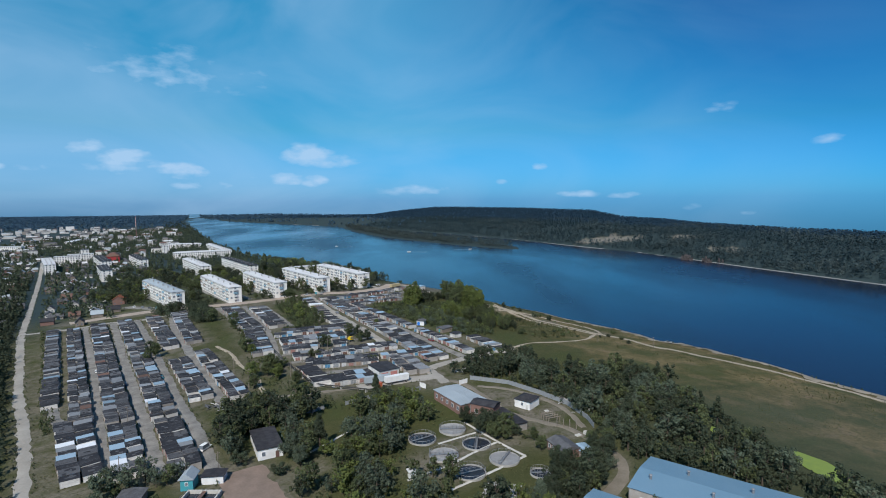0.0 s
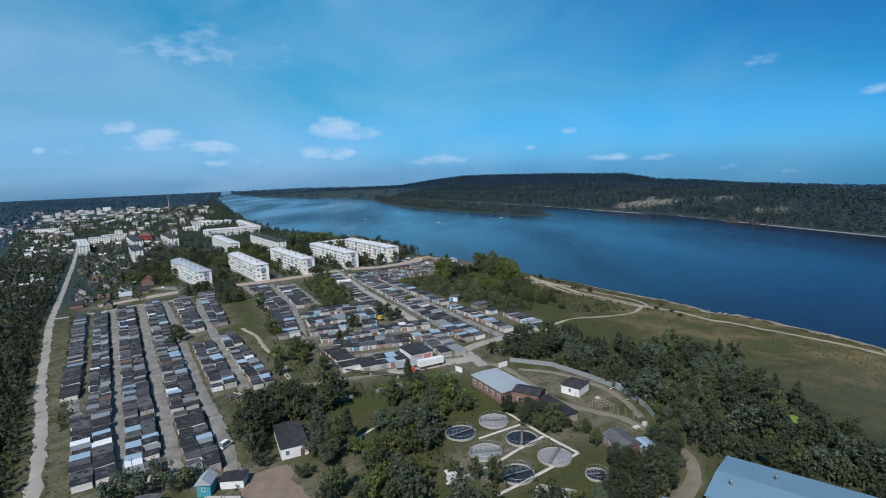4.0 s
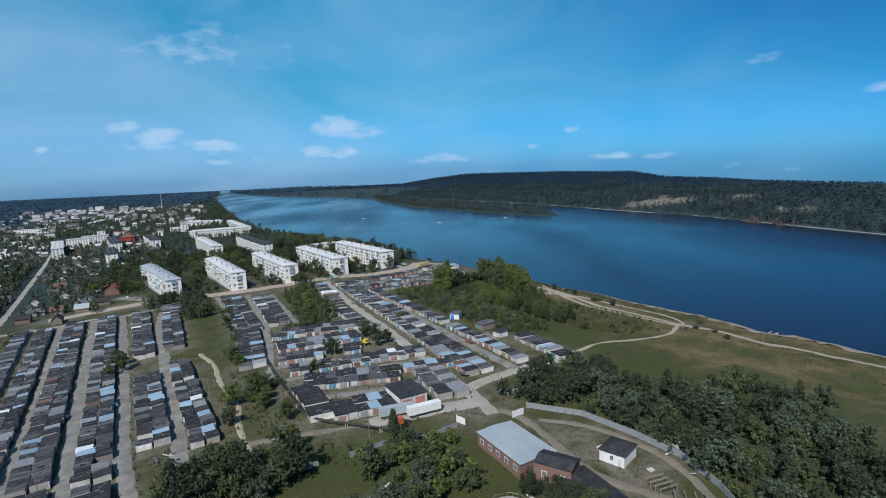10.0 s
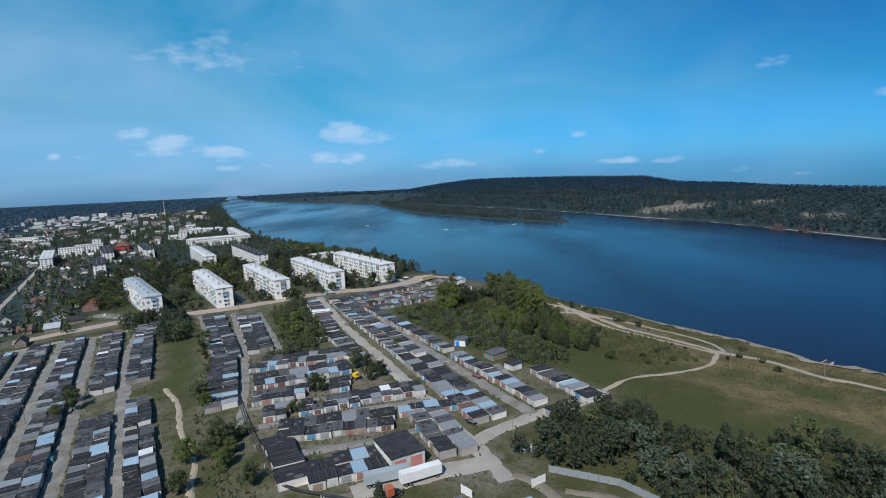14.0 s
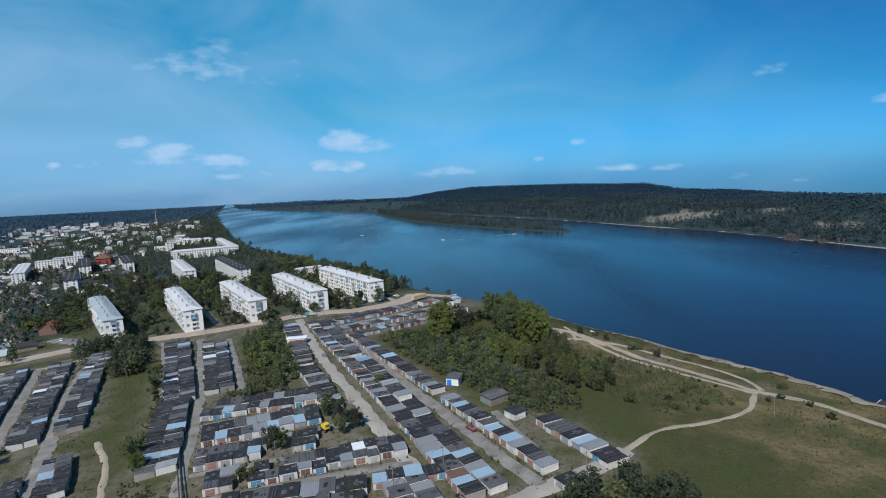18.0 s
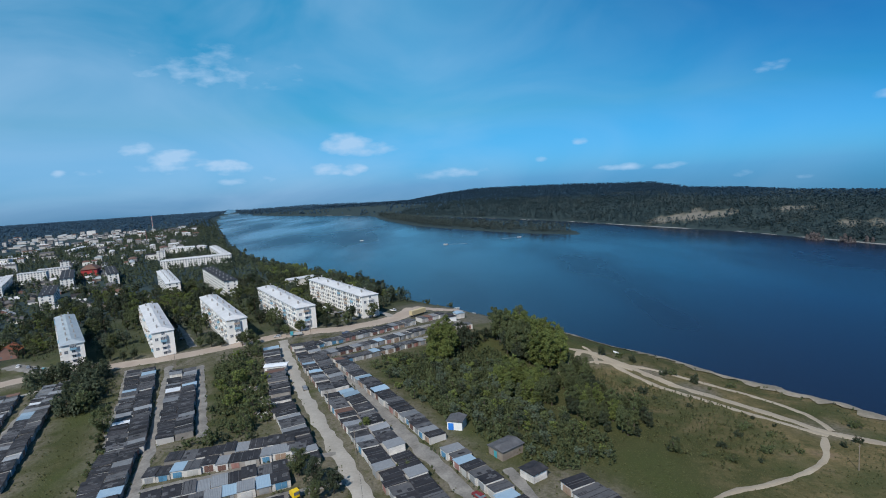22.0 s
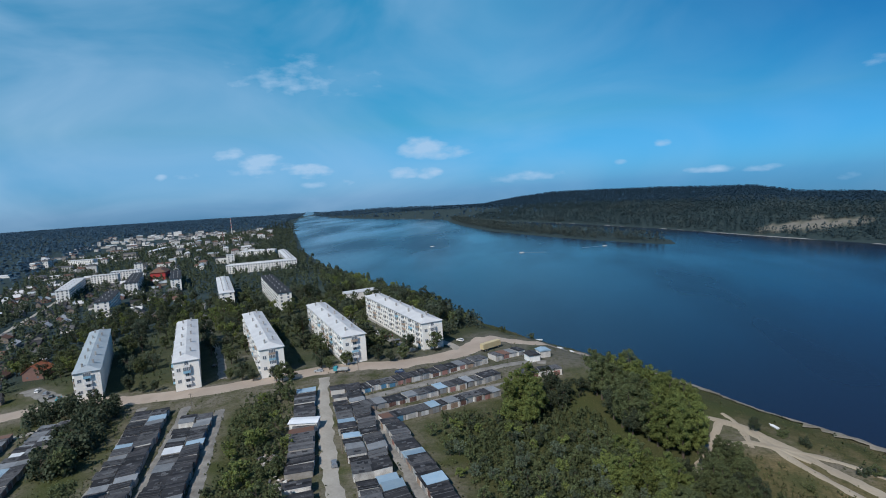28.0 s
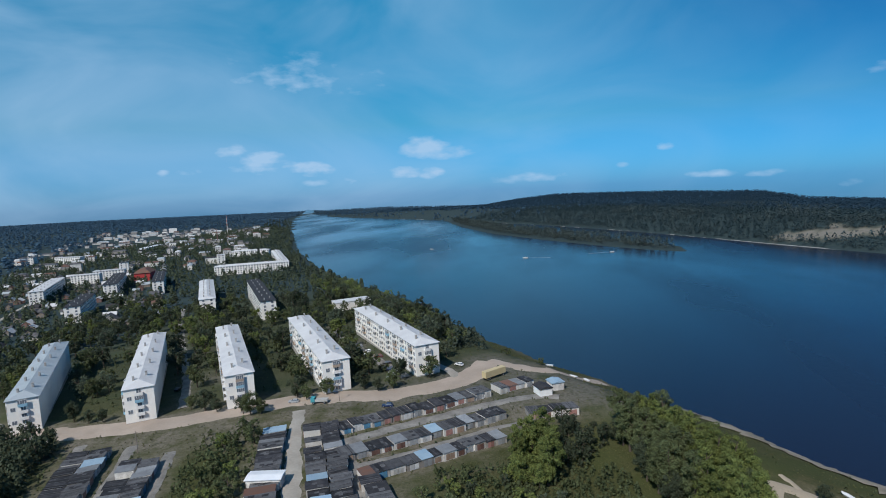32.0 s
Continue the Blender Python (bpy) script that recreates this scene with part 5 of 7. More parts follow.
wood([(-40, 150), (-14, 130), (10, 128), (36, 140), (32, 158), (-8, 168), (-12, 200), (-2, 212), (-10, 226), (-28, 222), (-36, 200)], 84, ("broad", "bright", "willow", "broad", "bright", "willow", "dark"), (0.62, 1.0), 3.2, seed=2, stuff="broadleaf trees round the treatment basins")
wood([(30, 188), (28, 199), (12, 204), (18, 190)], 9, ("broad", "dark"), (0.6, 0.8), 3, seed=3)
wood([(38, 150), (50, 168), (60, 178), (62, 205), (54, 226), (40, 243), (14, 258), (17, 267), (44, 285), (57, 275), (72, 259), (90, 260), (106, 262), (109, 246), (115, 234), (111, 214), (116, 196), (113, 180), (118, 160), (132, 140), (118, 100), (60, 100), (44, 130)], 350, ("dark", "broad", "dark", "willow", "bush", "dark", "darkbush", "spruce"), (0.4, 1.1), 3.2, seed=4, stuff="dense dark green thicket beside the meadow")
wood([(-30, 190), (-12, 197), (2, 206), (5, 214), (-2, 231), (-14, 235), (-24, 226), (-27, 208)], 38, ("broad", "bright", "bright", "broad", "willow"), (0.5, 0.85), 3.0, seed=31, stuff="young bright green trees beside the basins")
wood([(27, 150), (36, 160), (40, 170), (52, 170), (60, 166), (57, 152), (44, 149), (38, 138), (28, 140)], 34, ("broad", "dark", "willow", "bush", "dark"), (0.5, 0.8), 2.6, seed=32)
wood([(18, 204), (30, 193), (37, 184), (43, 189), (36, 196), (24, 206)], 13, ("broad", "dark", "bush"), (0.45, 0.65), 2.4, 0.5, seed=33)
wood([(54, 172), (62, 172), (64, 184), (56, 184)], 6, ("dark", "broad"), (0.6, 0.75), 2.6, 0.5, seed=34)
wood([(19, 448), (20, 462), (27, 463), (34, 440), (35, 416), (27, 425)], 20, ("tall", "tall", "dark"), (0.85, 1.0), 2.8, seed=5)
wood([(27, 463), (33, 462), (47, 443), (53, 430), (52, 414), (42, 410), (35, 416), (34, 440)], 36, ("poplar", "poplar", "tall"), (0.8, 0.95), 2.8, seed=51)
wood([(15, 398), (20, 376), (27, 367), (35, 371), (36, 388), (32, 402), (20, 406)], 40, ("poplar", "poplar", "poplar", "tall"), (0.46, 0.62), 2.3, seed=52)
wood([(38, 371), (42, 352), (50, 346), (60, 346), (64, 360), (58, 374), (46, 382)], 44, ("tall", "tall", "poplar", "dark"), (0.38, 0.5), 2.3, seed=53)
wood([(36, 384), (46, 383), (57, 378), (55, 412), (42, 409), (36, 404)], 28, ("dark", "tall", "tall"), (0.45, 0.6), 2.6, seed=54)
wood([(-13, 431), (-12, 440), (-3, 446), (2, 434), (-5, 425)], 9, ("bright", "poplar"), (0.85, 1.0), 3.0, seed=25)
wood([(-4, 452), (0, 464), (14, 466), (22, 455), (18, 452), (8, 440), (6, 428), (-2, 444)], 34, ("dark", "darkbush", "bush", "dark"), (0.5, 0.8), 2.4, seed=26, stuff="bushes beside the beach garages")
wood([(-36, 418), (-20, 432), (0, 428), (10, 418), (22, 426), (26, 395), (42, 352), (44, 332), (24, 330), (-2, 362), (-20, 385)], 260, ("dark", "bush", "bush", "broad", "bright", "willow"), (0.28, 0.56), 2.4, seed=6, stuff="scrub and bushes behind the garages")
wood([(-110, 452), (-96, 452), (-76, 405), (-66, 378), (-64, 345), (-90, 350), (-92, 372)], 62, ("bush", "broad", "darkbush", "bright"), (0.5, 0.85), 2.8, seed=7, stuff="overgrown garden trees between the garage rows")
wood([(-160, 435), (-150, 440), (-122, 360), (-100, 310), (-80, 250), (-60, 230), (-66, 262), (-88, 300), (-108, 345)], 40, ("bush", "broad", "darkbush", "bright"), (0.5, 1.0), 4.0, seed=8)
wood([(-205, 450), (-190, 455), (-172, 446), (-158, 415), (-145, 388), (-152, 388), (-170, 410)], 30, ("dark", "dark", "broad"), (0.7, 1.0), 3.0, seed=9, stuff="dark trees beside the last garage row")
wood([(-300, 500), (-236, 490), (-40, 500), (-60, 620), (-150, 700), (-390, 730)], 420, ("broad", "dark", "broad", "broad", "dark", "willow", "bush", "bright"), (0.85, 1.3), 3.3, 0.8, seed=10, stuff="yard trees between the apartment blocks")
wood([(-38, 548), (-66, 600), (-120, 690), (-190, 800), (-230, 800), (-150, 680), (-90, 590), (-62, 545)], 95, ("broad", "dark", "bright", "broad"), (0.8, 1.15), 4.5, seed=11, stuff="trees along the bank behind the blocks")
wood([(-140, 168), (-168, 215), (-232, 303), (-286, 384), (-320, 380), (-260, 280), (-180, 170)], 130, ("dark", "broad", "darkbush", "dark"), (0.7, 1.1), 4.2, 4, seed=12, stuff="roadside trees and overgrown bushes")
wood([(-95, 150), (-60, 150), (-62, 170), (-100, 172)], 14, ("bush", "broad", "willow"), (0.5, 0.8), 3, seed=13, stuff="bushes round the pump hut")
wood([(60, 330), (130, 330), (150, 340), (100, 400), (74, 430), (66, 400)], 26, ("bush", "darkbush"), (0.35, 0.8), 7, seed=14)
for x, y in [(-186.3, 467.3), (-177.9, 465.4), (-172.3, 466.1), (-141.1, 476.4), (-133.8, 474.5), (-127.4, 472.6), (-115.0, 470.2), (-111.1, 468.7), (-107.4, 469.5), (-99.5, 485.0), (-94.7, 482.4), (-87.8, 487.0), (-74.6, 493.8), (-67.5, 491.0), (-61.9, 493.8), (-61.7, 504.2)]:
    plant(tr_r.choice(("dark", "broad", "dark")), x, y, tr_r.uniform(0.6, 0.95))
for x, y, k, s in ((68, 432, "dark", 0.45), (75.6, 429, "bush", 0.8), (111, 400, "bush", 0.8), (63, 338, "bush", 1.0), (-75, 271, "broad", 0.95), (-72, 277, "bush", 1.3), (-50, 229, "poplar", 0.6), (-36, 317, "broad", 0.8), (-32, 321, "dark", 0.7), (-53, 309, "broad", 0.6), (-58.5, 293, "bush", 1.1), (-26, 283, "bush", 0.9), (80, 425, "darkbush", 0.9), (92, 412, "bush", 1.0), (98, 404, "darkbush", 1.0), (-2, 528, "bush", 1.0), (-18, 545, "bush", 1.0), (-148, 308, "broad", 0.8), (-154, 315, "dark", 0.8), (-150, 302, "broad", 0.7), (-58, 250, "broad", 0.9), (-44, 330, "broad", 0.9), (-38, 324, "dark", 0.8), (-56, 308, "dark", 0.7), (-29, 355, "bright", 0.5), (-14, 330, "bush", 0.9),
                   (-44.5, 180.5, "willow", 0.95), (-41.5, 176, "willow", 0.8), (-61, 178, "darkbush", 1.2), (-64, 184, "dark", 0.7), (-47, 171, "darkbush", 1.2), (-37, 186, "spruce", 0.9), (-25, 214, "spruce", 0.8), (-21, 232, "spruce", 0.8), (38, 180, "broad", 0.5)):
    plant(k, x, y, s)
for o in [o for t in (TREES, LIGHT) for v in t.values() for o in v]:
    for c in list(o.children):
        bpy.data.objects.remove(c)
    bpy.data.objects.remove(o)


def inside_mask(x, y, poly):
    hit = np.zeros(x.shape, bool)
    for (x0, y0), (x1, y1) in zip(poly, poly[1:] + poly[:1]):
        if y0 != y1:
            hit ^= ((y0 > y) != (y1 > y)) & (x < (x1 - x0) * (y - y0) / (y1 - y0) + x0)
    return hit


def free_mask(x, y, pad):
    i = np.clip(((y - 60) / 2).astype(int), 0, FREE.shape[0] - 1)
    j = np.clip(((x + 760) / 2).astype(int), 0, FREE.shape[1] - 1)
    ok = FREE[i, j] > pad
    for a, b, rr in CLEAR:
        ok &= np.hypot(x - a, y - b) > rr * 0.8
    return ok


def forest(name, label, pts, rs, size, quads, leaf, material=M_FARHAZE, lift=0.7):
    """One object of many small far trees: pointed or rounded clumps of leaf quads."""
    pts = np.asarray(pts)
    n = len(pts)
    z = height(pts[:, 0], pts[:, 1])
    hgt = rs.uniform(0.7, 1.25, n) * size
    k = np.repeat(np.arange(n), quads)
    up = rs.uniform(0.05, 1, len(k))
    a = rs.uniform(0, 2 * math.pi, len(k))
    rad = hgt[k] * 0.33 * np.sqrt(1.02 - up) * rs.uniform(0.6, 1.1, len(k))
    pos = np.stack([pts[k, 0] + rad * np.cos(a), pts[k, 1] + rad * np.sin(a), z[k] + up * hgt[k]], -1)
    nrm = np.stack([np.cos(a), np.sin(a), np.full(len(k), lift)], -1) + rs.normal(size=(len(k), 3)) * 0.35
    nrm /= np.linalg.norm(nrm, axis=1)[:, None]
    u = np.cross(nrm, rs.normal(size=(len(k), 3)))
    u /= np.linalg.norm(u, axis=1)[:, None]
    v = np.cross(nrm, u)
    s = (rs.uniform(0.7, 1.2, len(k)) * leaf * hgt[k] / size)[:, None]
    q = np.stack([pos - u * s, pos - v * s * 0.8, pos + u * s, pos + v * s * 0.8], 1).reshape(-1, 3)
    me = bpy.data.meshes.new(name)
    me.from_pydata(q.tolist(), [], np.arange(len(q)).reshape(-1, 4).tolist())
    me.materials.append(material)
    return tagged(new(name, me), label, "forest", kind="stuff")


fr = np.random.default_rng(4)


def scatter(n, x0, x1, y0, y1, test):
    p = np.stack([fr.uniform(x0, x1, n), fr.uniform(y0, y1, n)], -1)
    return p[test(p[:, 0], p[:, 1])]


far_e = lambda x, y: -side_distance(x, y, FAR_SHORE)
near_d = lambda x, y: side_distance(x, y, SHORE)
fields = FIELDS


def open_field(x, y):
    out = np.zeros(x.shape, bool)
    for cx, cy, a, b, t in fields:
        u, v = (x - cx) * math.cos(t) + (y - cy) * math.sin(t), -(x - cx) * math.sin(t) + (y - cy) * math.cos(t)
        out |= (u / a) ** 2 + (v / b) ** 2 < 1
    return out


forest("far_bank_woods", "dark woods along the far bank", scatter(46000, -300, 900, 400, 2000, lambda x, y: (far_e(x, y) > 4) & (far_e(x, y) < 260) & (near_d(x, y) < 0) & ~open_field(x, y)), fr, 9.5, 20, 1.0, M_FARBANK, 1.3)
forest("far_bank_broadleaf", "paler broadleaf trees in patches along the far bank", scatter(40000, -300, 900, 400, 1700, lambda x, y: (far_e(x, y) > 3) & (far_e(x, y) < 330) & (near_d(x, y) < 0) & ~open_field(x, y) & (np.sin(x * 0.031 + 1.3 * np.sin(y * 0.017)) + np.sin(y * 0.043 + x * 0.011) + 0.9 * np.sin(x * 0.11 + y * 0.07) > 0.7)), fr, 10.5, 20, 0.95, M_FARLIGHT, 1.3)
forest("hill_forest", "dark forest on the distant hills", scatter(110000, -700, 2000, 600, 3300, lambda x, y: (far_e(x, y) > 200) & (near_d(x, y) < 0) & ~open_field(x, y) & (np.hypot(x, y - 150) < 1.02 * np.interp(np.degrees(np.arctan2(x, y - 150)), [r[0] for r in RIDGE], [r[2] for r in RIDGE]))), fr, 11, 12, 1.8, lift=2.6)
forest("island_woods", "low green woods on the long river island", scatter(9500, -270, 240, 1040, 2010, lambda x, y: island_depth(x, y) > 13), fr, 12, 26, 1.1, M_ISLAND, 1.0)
forest("plain_forest", "hazy forest on the plain beyond the town", scatter(24000, -4000, -200, 900, 4700, lambda x, y: (near_d(x, y) > 30) & ((x < -0.66 * y - 120) | (y > 1900))), fr, 11, 12, 3.2, M_PLAINHAZE, 2.2)
forest("far_river_forest", "low woods where the river bends away", scatter(7000, -1700, 900, 1800, 4600, lambda x, y: (far_e(x, y) > 5) & (near_d(x, y) < 0)), fr, 8, 12, 4.0, M_PLAINHAZE, 2.2)
forest("village_trees", "garden and street trees through the village", scatter(13000, -900, -120, 430, 1900, lambda x, y: (near_d(x, y) > 12) & (x < -0.36 * (y - 430) - 60) & (x > -0.72 * y - 60) & (line_distance(x, y, ROADS[0][1]) > 6) & ((y > 740) | (x < -0.62 * (y - 400) - 215))), fr, 7.5, 26, 0.95, M_LEAFDARK)
forest("left_woods", "overgrown gardens and woods beside the road", scatter(13000, -900, -150, 60, 700, lambda x, y: (x < np.interp(y, [60, 175, 216, 256, 303, 384, 490, 696], [-85, -136, -164, -194, -227, -282, -348, -478])) & (line_distance(x, y, ROADS[0][1]) > 4.5)), fr, 7, 26, 0.95, M_LEAFDARK)
forest("bank_trees", "belt of trees along the river bank", scatter(2600, -1100, -180, 780, 2400, lambda x, y: (near_d(x, y) > 6) & (near_d(x, y) < 95)), fr, 10, 26, 1.5, M_BANKTREE)


def thicket(label, poly, n, size, quads, leaf, material, pad=0.6):
    xs, ys = [p[0] for p in poly], [p[1] for p in poly]
    pts = scatter(n, min(xs), max(xs), min(ys), max(ys), lambda x, y: inside_mask(x, y, poly) & free_mask(x, y, pad))
    return forest("thicket", label, pts, fr, size, quads, leaf, material)


thicket("dense olive scrub behind the garages", [(-34, 430), (0, 440), (20, 440), (28, 372), (46, 345), (44, 328), (24, 326), (-4, 360)], 3600, 2.3, 16, 0.36, M_SCRUB)
thicket("overgrown garden bushes between garage rows", [(-120, 452), (-98, 454), (-80, 404), (-70, 378), (-64, 345), (-88, 346), (-92, 372)], 900, 2.3, 16, 0.40, M_SCRUB)
thicket("bushes and tall weeds in the green corridor", [(-172, 440), (-150, 440), (-118, 350), (-96, 300), (-84, 250), (-62, 226), (-52, 236), (-70, 270), (-88, 304), (-112, 352)], 2200, 1.3, 10, 0.34, M_SCRUB)
thicket("undergrowth in the front wood", [(-82, 172), (-40, 150), (-14, 128), (36, 135), (34, 160), (-6, 170), (-10, 200), (-2, 214), (-12, 230), (-60, 232)], 1100, 1.7, 10, 0.36, M_SCRUB)
thicket("undergrowth in the meadow thicket", [(38, 150), (60, 178), (61, 205), (46, 244), (16, 264), (44, 288), (66, 270), (106, 264), (114, 232), (116, 185), (140, 140), (118, 90), (60, 90)], 2600, 2.1, 12, 0.40, M_LEAFDARK)
thicket("bushes on the verge beside the road", [(-138, 200), (-150, 216), (-215, 316), (-262, 386), (-254, 390), (-166, 250), (-148, 224)], 3600, 2.2, 14, 0.36, M_SCRUB, 0.3)
thicket("dark roadside trees and bushes", [(-116, 150), (-132, 172), (-160, 214), (-223, 303), (-279, 384), (-345, 490), (-372, 490), (-300, 384), (-245, 303), (-180, 214), (-150, 172), (-132, 150)], 5200, 6.0, 34, 0.55, M_LEAFDARK, 1.0)
thicket("low weeds and bushes on the meadow", [(56, 345), (74, 326), (104, 342), (98, 376), (72, 408), (54, 425), (58, 385)], 1500, 0.9, 9, 0.26, M_WEED)
thicket("tall dry weeds beside the shore track", [(120, 350), (150, 305), (205, 225), (190, 215), (140, 290), (100, 320)], 1500, 0.6, 7, 0.2, M_WEED)
thicket("dark trees at the end of the garage rows", [(-222, 451), (-190, 455), (-172, 446), (-150, 405), (-145, 388), (-157, 388), (-190, 416)], 900, 6.5, 40, 0.5, M_LEAFDARK, 0.5)
thicket("bushes along the shore", [(60, 440), (120, 395), (170, 330), (215, 240), (222, 256), (188, 316), (150, 375), (100, 440), (72, 476)], 420, 1.3, 9, 0.3, M_SCRUB)
thicket("shrubs round the apartment blocks", [(-250, 462), (-40, 508), (-50, 560), (-150, 690), (-320, 720)], 1500, 2.2, 12, 0.42, M_SCRUB, 0.2)
thicket("bank trees beside the last block", [(-30, 545), (-44, 545), (-66, 585), (-96, 620), (-108, 690), (-70, 650), (-38, 600)], 130, 8.0, 60, 0.6, M_BANKTREE, 0.5)
weed_pts = scatter(26000, -300, 215, 120, 600, lambda x, y: (near_d(x, y) > 9) & ((x < 48) | (near_d(x, y) < 30)) & free_mask(x, y, 0.2))
meadow_pts = scatter(7000, 46, 215, 190, 440, lambda x, y: (near_d(x, y) > 12) & free_mask(x, y, 0.2))
lane_pts = []
for name, pts, width, kindof in ROADS:
    if kindof in ("lane", "road") and pts[0][1] < 470:
        line = dense(pts, 1.3)
        for a, c in zip(line, line[1:]):
            n = Vector((a.y - c.y, c.x - a.x)).normalized()
            q = a + n * float(fr.choice((-1, 1)) * (width * 0.5 + fr.uniform(-0.4, 0.7)))
            if fr.random() < 0.6:
                lane_pts.append((q.x, q.y))
forest("lane_weeds", "weeds and nettles along the edges of the lanes", lane_pts, fr, 0.8, 8, 0.26, M_SCRUB, 1.4)
forest("meadow_tufts", "low tufts of dry grass on the meadow", meadow_pts, fr, 0.24, 5, 0.2, M_WEED, 2.6)
forest("weeds", "tufts of weeds and tall grass", weed_pts, fr, 0.4, 5, 0.24, M_WEED, 2.0)

# ---- plant, halls and sheds in the foreground ----


def turn_of(ux, uy):
    """The turn that lays local +y along (ux, uy)."""
    return math.degrees(math.atan2(-ux, uy))


def hall(name, label, cat, x, y, turn, w, d, h, wall_m, roof_m, rise=0.8, windows=(), doors=(), vents=0, eave=0.35, hip=False):
    """A hall or shed: walls with thickness, a low gable or hip roof, windows and doors as (side, along, width, sill, head, material)."""
    ob = thing(name, label, cat, at(x, y, turn))
    body = Mesh()
    t = 0.3
    for x0, x1, y0, y1 in ((-w / 2, w / 2, -d / 2, -d / 2 + t), (-w / 2, w / 2, d / 2 - t, d / 2), (-w / 2, -w / 2 + t, -d / 2 + t, d / 2 - t), (w / 2 - t, w / 2, -d / 2 + t, d / 2 - t)):
        body.box(x0, x1, y0, y1, -1.5, h)
    roof = Mesh()
    e = eave
    low = [(-w / 2 - e, -d / 2 - e, h), (w / 2 + e, -d / 2 - e, h), (w / 2 + e, d / 2 + e, h), (-w / 2 - e, d / 2 + e, h)]
    top = [(px, py, h + 0.14) for px, py, _ in low]
    roof.solid(low, top)
    ins = min(w, d) / 2 if hip else -e
    a, b = (0, -d / 2 + ins, h + 0.14 + rise), (0, d / 2 - ins, h + 0.14 + rise)
    roof.face([top[0], top[1], a])
    roof.face([top[1], top[2], b, a])
    roof.face([top[2], top[3], b])
    roof.face([top[3], top[0], a, b])
    part("wall", body, wall_m, ob)
    part("roof", roof, roof_m, ob)
    for i in range(vents):
        v = Mesh()
        yy = -d / 2 + (i + 0.5) * d / vents
        xx = (-1) ** i * w * 0.2
        v.tube((xx, yy, h + 0.2), (xx, yy, h + rise + 0.9), 0.35, 0.35, 8)
        v.tube((xx, yy, h + rise + 0.91), (xx, yy, h + rise + 1.15), 0.55, 0.2, 8)
        part("vent", v, M_STEEL, ob)
    for kindname, rows in (("window", windows), ("door", doors)):
        for side, along, ww, z0, z1, m in rows:
            p = Mesh()
            if side in "sn":
                s0, s1 = sorted(((-1 if side == "s" else 1) * d / 2, (-1 if side == "s" else 1) * (d / 2 + 0.07)))
                p.box(along - ww / 2, along + ww / 2, s0, s1, z0, z1)
            else:
                s0, s1 = sorted(((-1 if side == "w" else 1) * w / 2, (-1 if side == "w" else 1) * (w / 2 + 0.07)))
                p.box(s0, s1, along - ww / 2, along + ww / 2, z0, z1)
            part(kindname, p, m, ob)
            if kindname == "window":
                f = Mesh()
                b = 0.12
                for a0, a1, c0, c1 in ((-ww / 2 - b, -ww / 2, z0 - b, z1 + b), (ww / 2, ww / 2 + b, z0 - b, z1 + b), (-ww / 2, ww / 2, z1, z1 + b), (-ww / 2, ww / 2, z0 - b, z0)):
                    if side in "sn":
                        f.box(along + a0, along + a1, s0 - 0.02, s1 + 0.02, c0, c1)
                    else:
                        f.box(s0 - 0.02, s1 + 0.02, along + a0, along + a1, c0, c1)
                part("window_frame", f, M_FRAME, ob)
    return ob


hall("warehouse", "long red brick warehouse with a pale blue-grey felt roof", "warehouse", 13.9, 222, turn_of(0.48, -0.877), 11.8, 20.5, 4.2, M_BRICK, M_ROOFBLUEGREY, 0.35,
     windows=[("w", i * 4 - 8, 1.4, 1.6, 2.9, M_GLASS) for i in range(5)] + [("e", i * 4 - 8, 1.4, 1.6, 2.9, M_GLASS) for i in range(5)], doors=[("n", 0, 3.2, 0, 3.4, DOORS[1])])
hall("brick_hall", "red brick hall with a dark tar roof", "hall", 23.2, 210.2, turn_of(0.84, -0.54), 6.3, 9.6, 5.0, M_BRICK, M_TAR, 0.9, windows=[("e", -2.4, 1.2, 1.5, 3, M_GLASS), ("e", 2.4, 1.2, 1.5, 3, M_GLASS)])
hall("low_hall", "low hall with a wide dark tar roof", "hall", 29.2, 201.8, turn_of(0.42, -0.907), 9.6, 16, 2.6, M_GREYWALL, M_TAR, 0.4)
hall("pump_house", "small white house with a dark hipped roof", "house", 41.5, 218.6, turn_of(0.66, 0.75), 7, 8, 3.2, M_PAINTWHITE, M_TAR, 1.5, hip=True, windows=[("w", -2, 0.9, 1.2, 2.4, M_GLASS), ("w", 2, 0.9, 1.2, 2.4, M_GLASS), ("s", 0, 0.9, 1.2, 2.4, M_GLASS)], doors=[("s", 2.2, 1.0, 0, 2.1, DOORS[5])])
hall("brick_lodge", "red brick lodge with white-framed windows and slate roof", "house", 45.2, 178.3, turn_of(0.31, -0.95), 6.6, 9.2, 2.9, M_BRICK, M_SLATE, 1.1, windows=[("e", -3.2, 0.9, 1.0, 2.2, M_GLASS), ("e", -1.1, 0.9, 1.0, 2.2, M_GLASS), ("e", 1.1, 0.9, 1.0, 2.2, M_GLASS), ("e", 3.2, 0.9, 1.0, 2.2, M_GLASS), ("n", 0, 0.9, 1.0, 2.2, M_GLASS)])
hall("lean_to", "blue-grey sheet-metal lean-to beside the brick lodge", "shed", 51.6, 176.2, turn_of(0.31, -0.95), 4.6, 6, 2.2, M_GREYWALL, M_BLUE, 0.3)
hall("blue_roofed_hall", "large hall with a light blue metal roof and vents", "hall", 79.3, 138, turn_of(0.76, -0.65), 21, 48, 6, M_GREYWALL, M_SHEDBLUE, 1.1, vents=6,
     windows=[("e", i * 5 - 20, 1.6, 2.0, 4.0, M_GLASS) for i in range(9)])
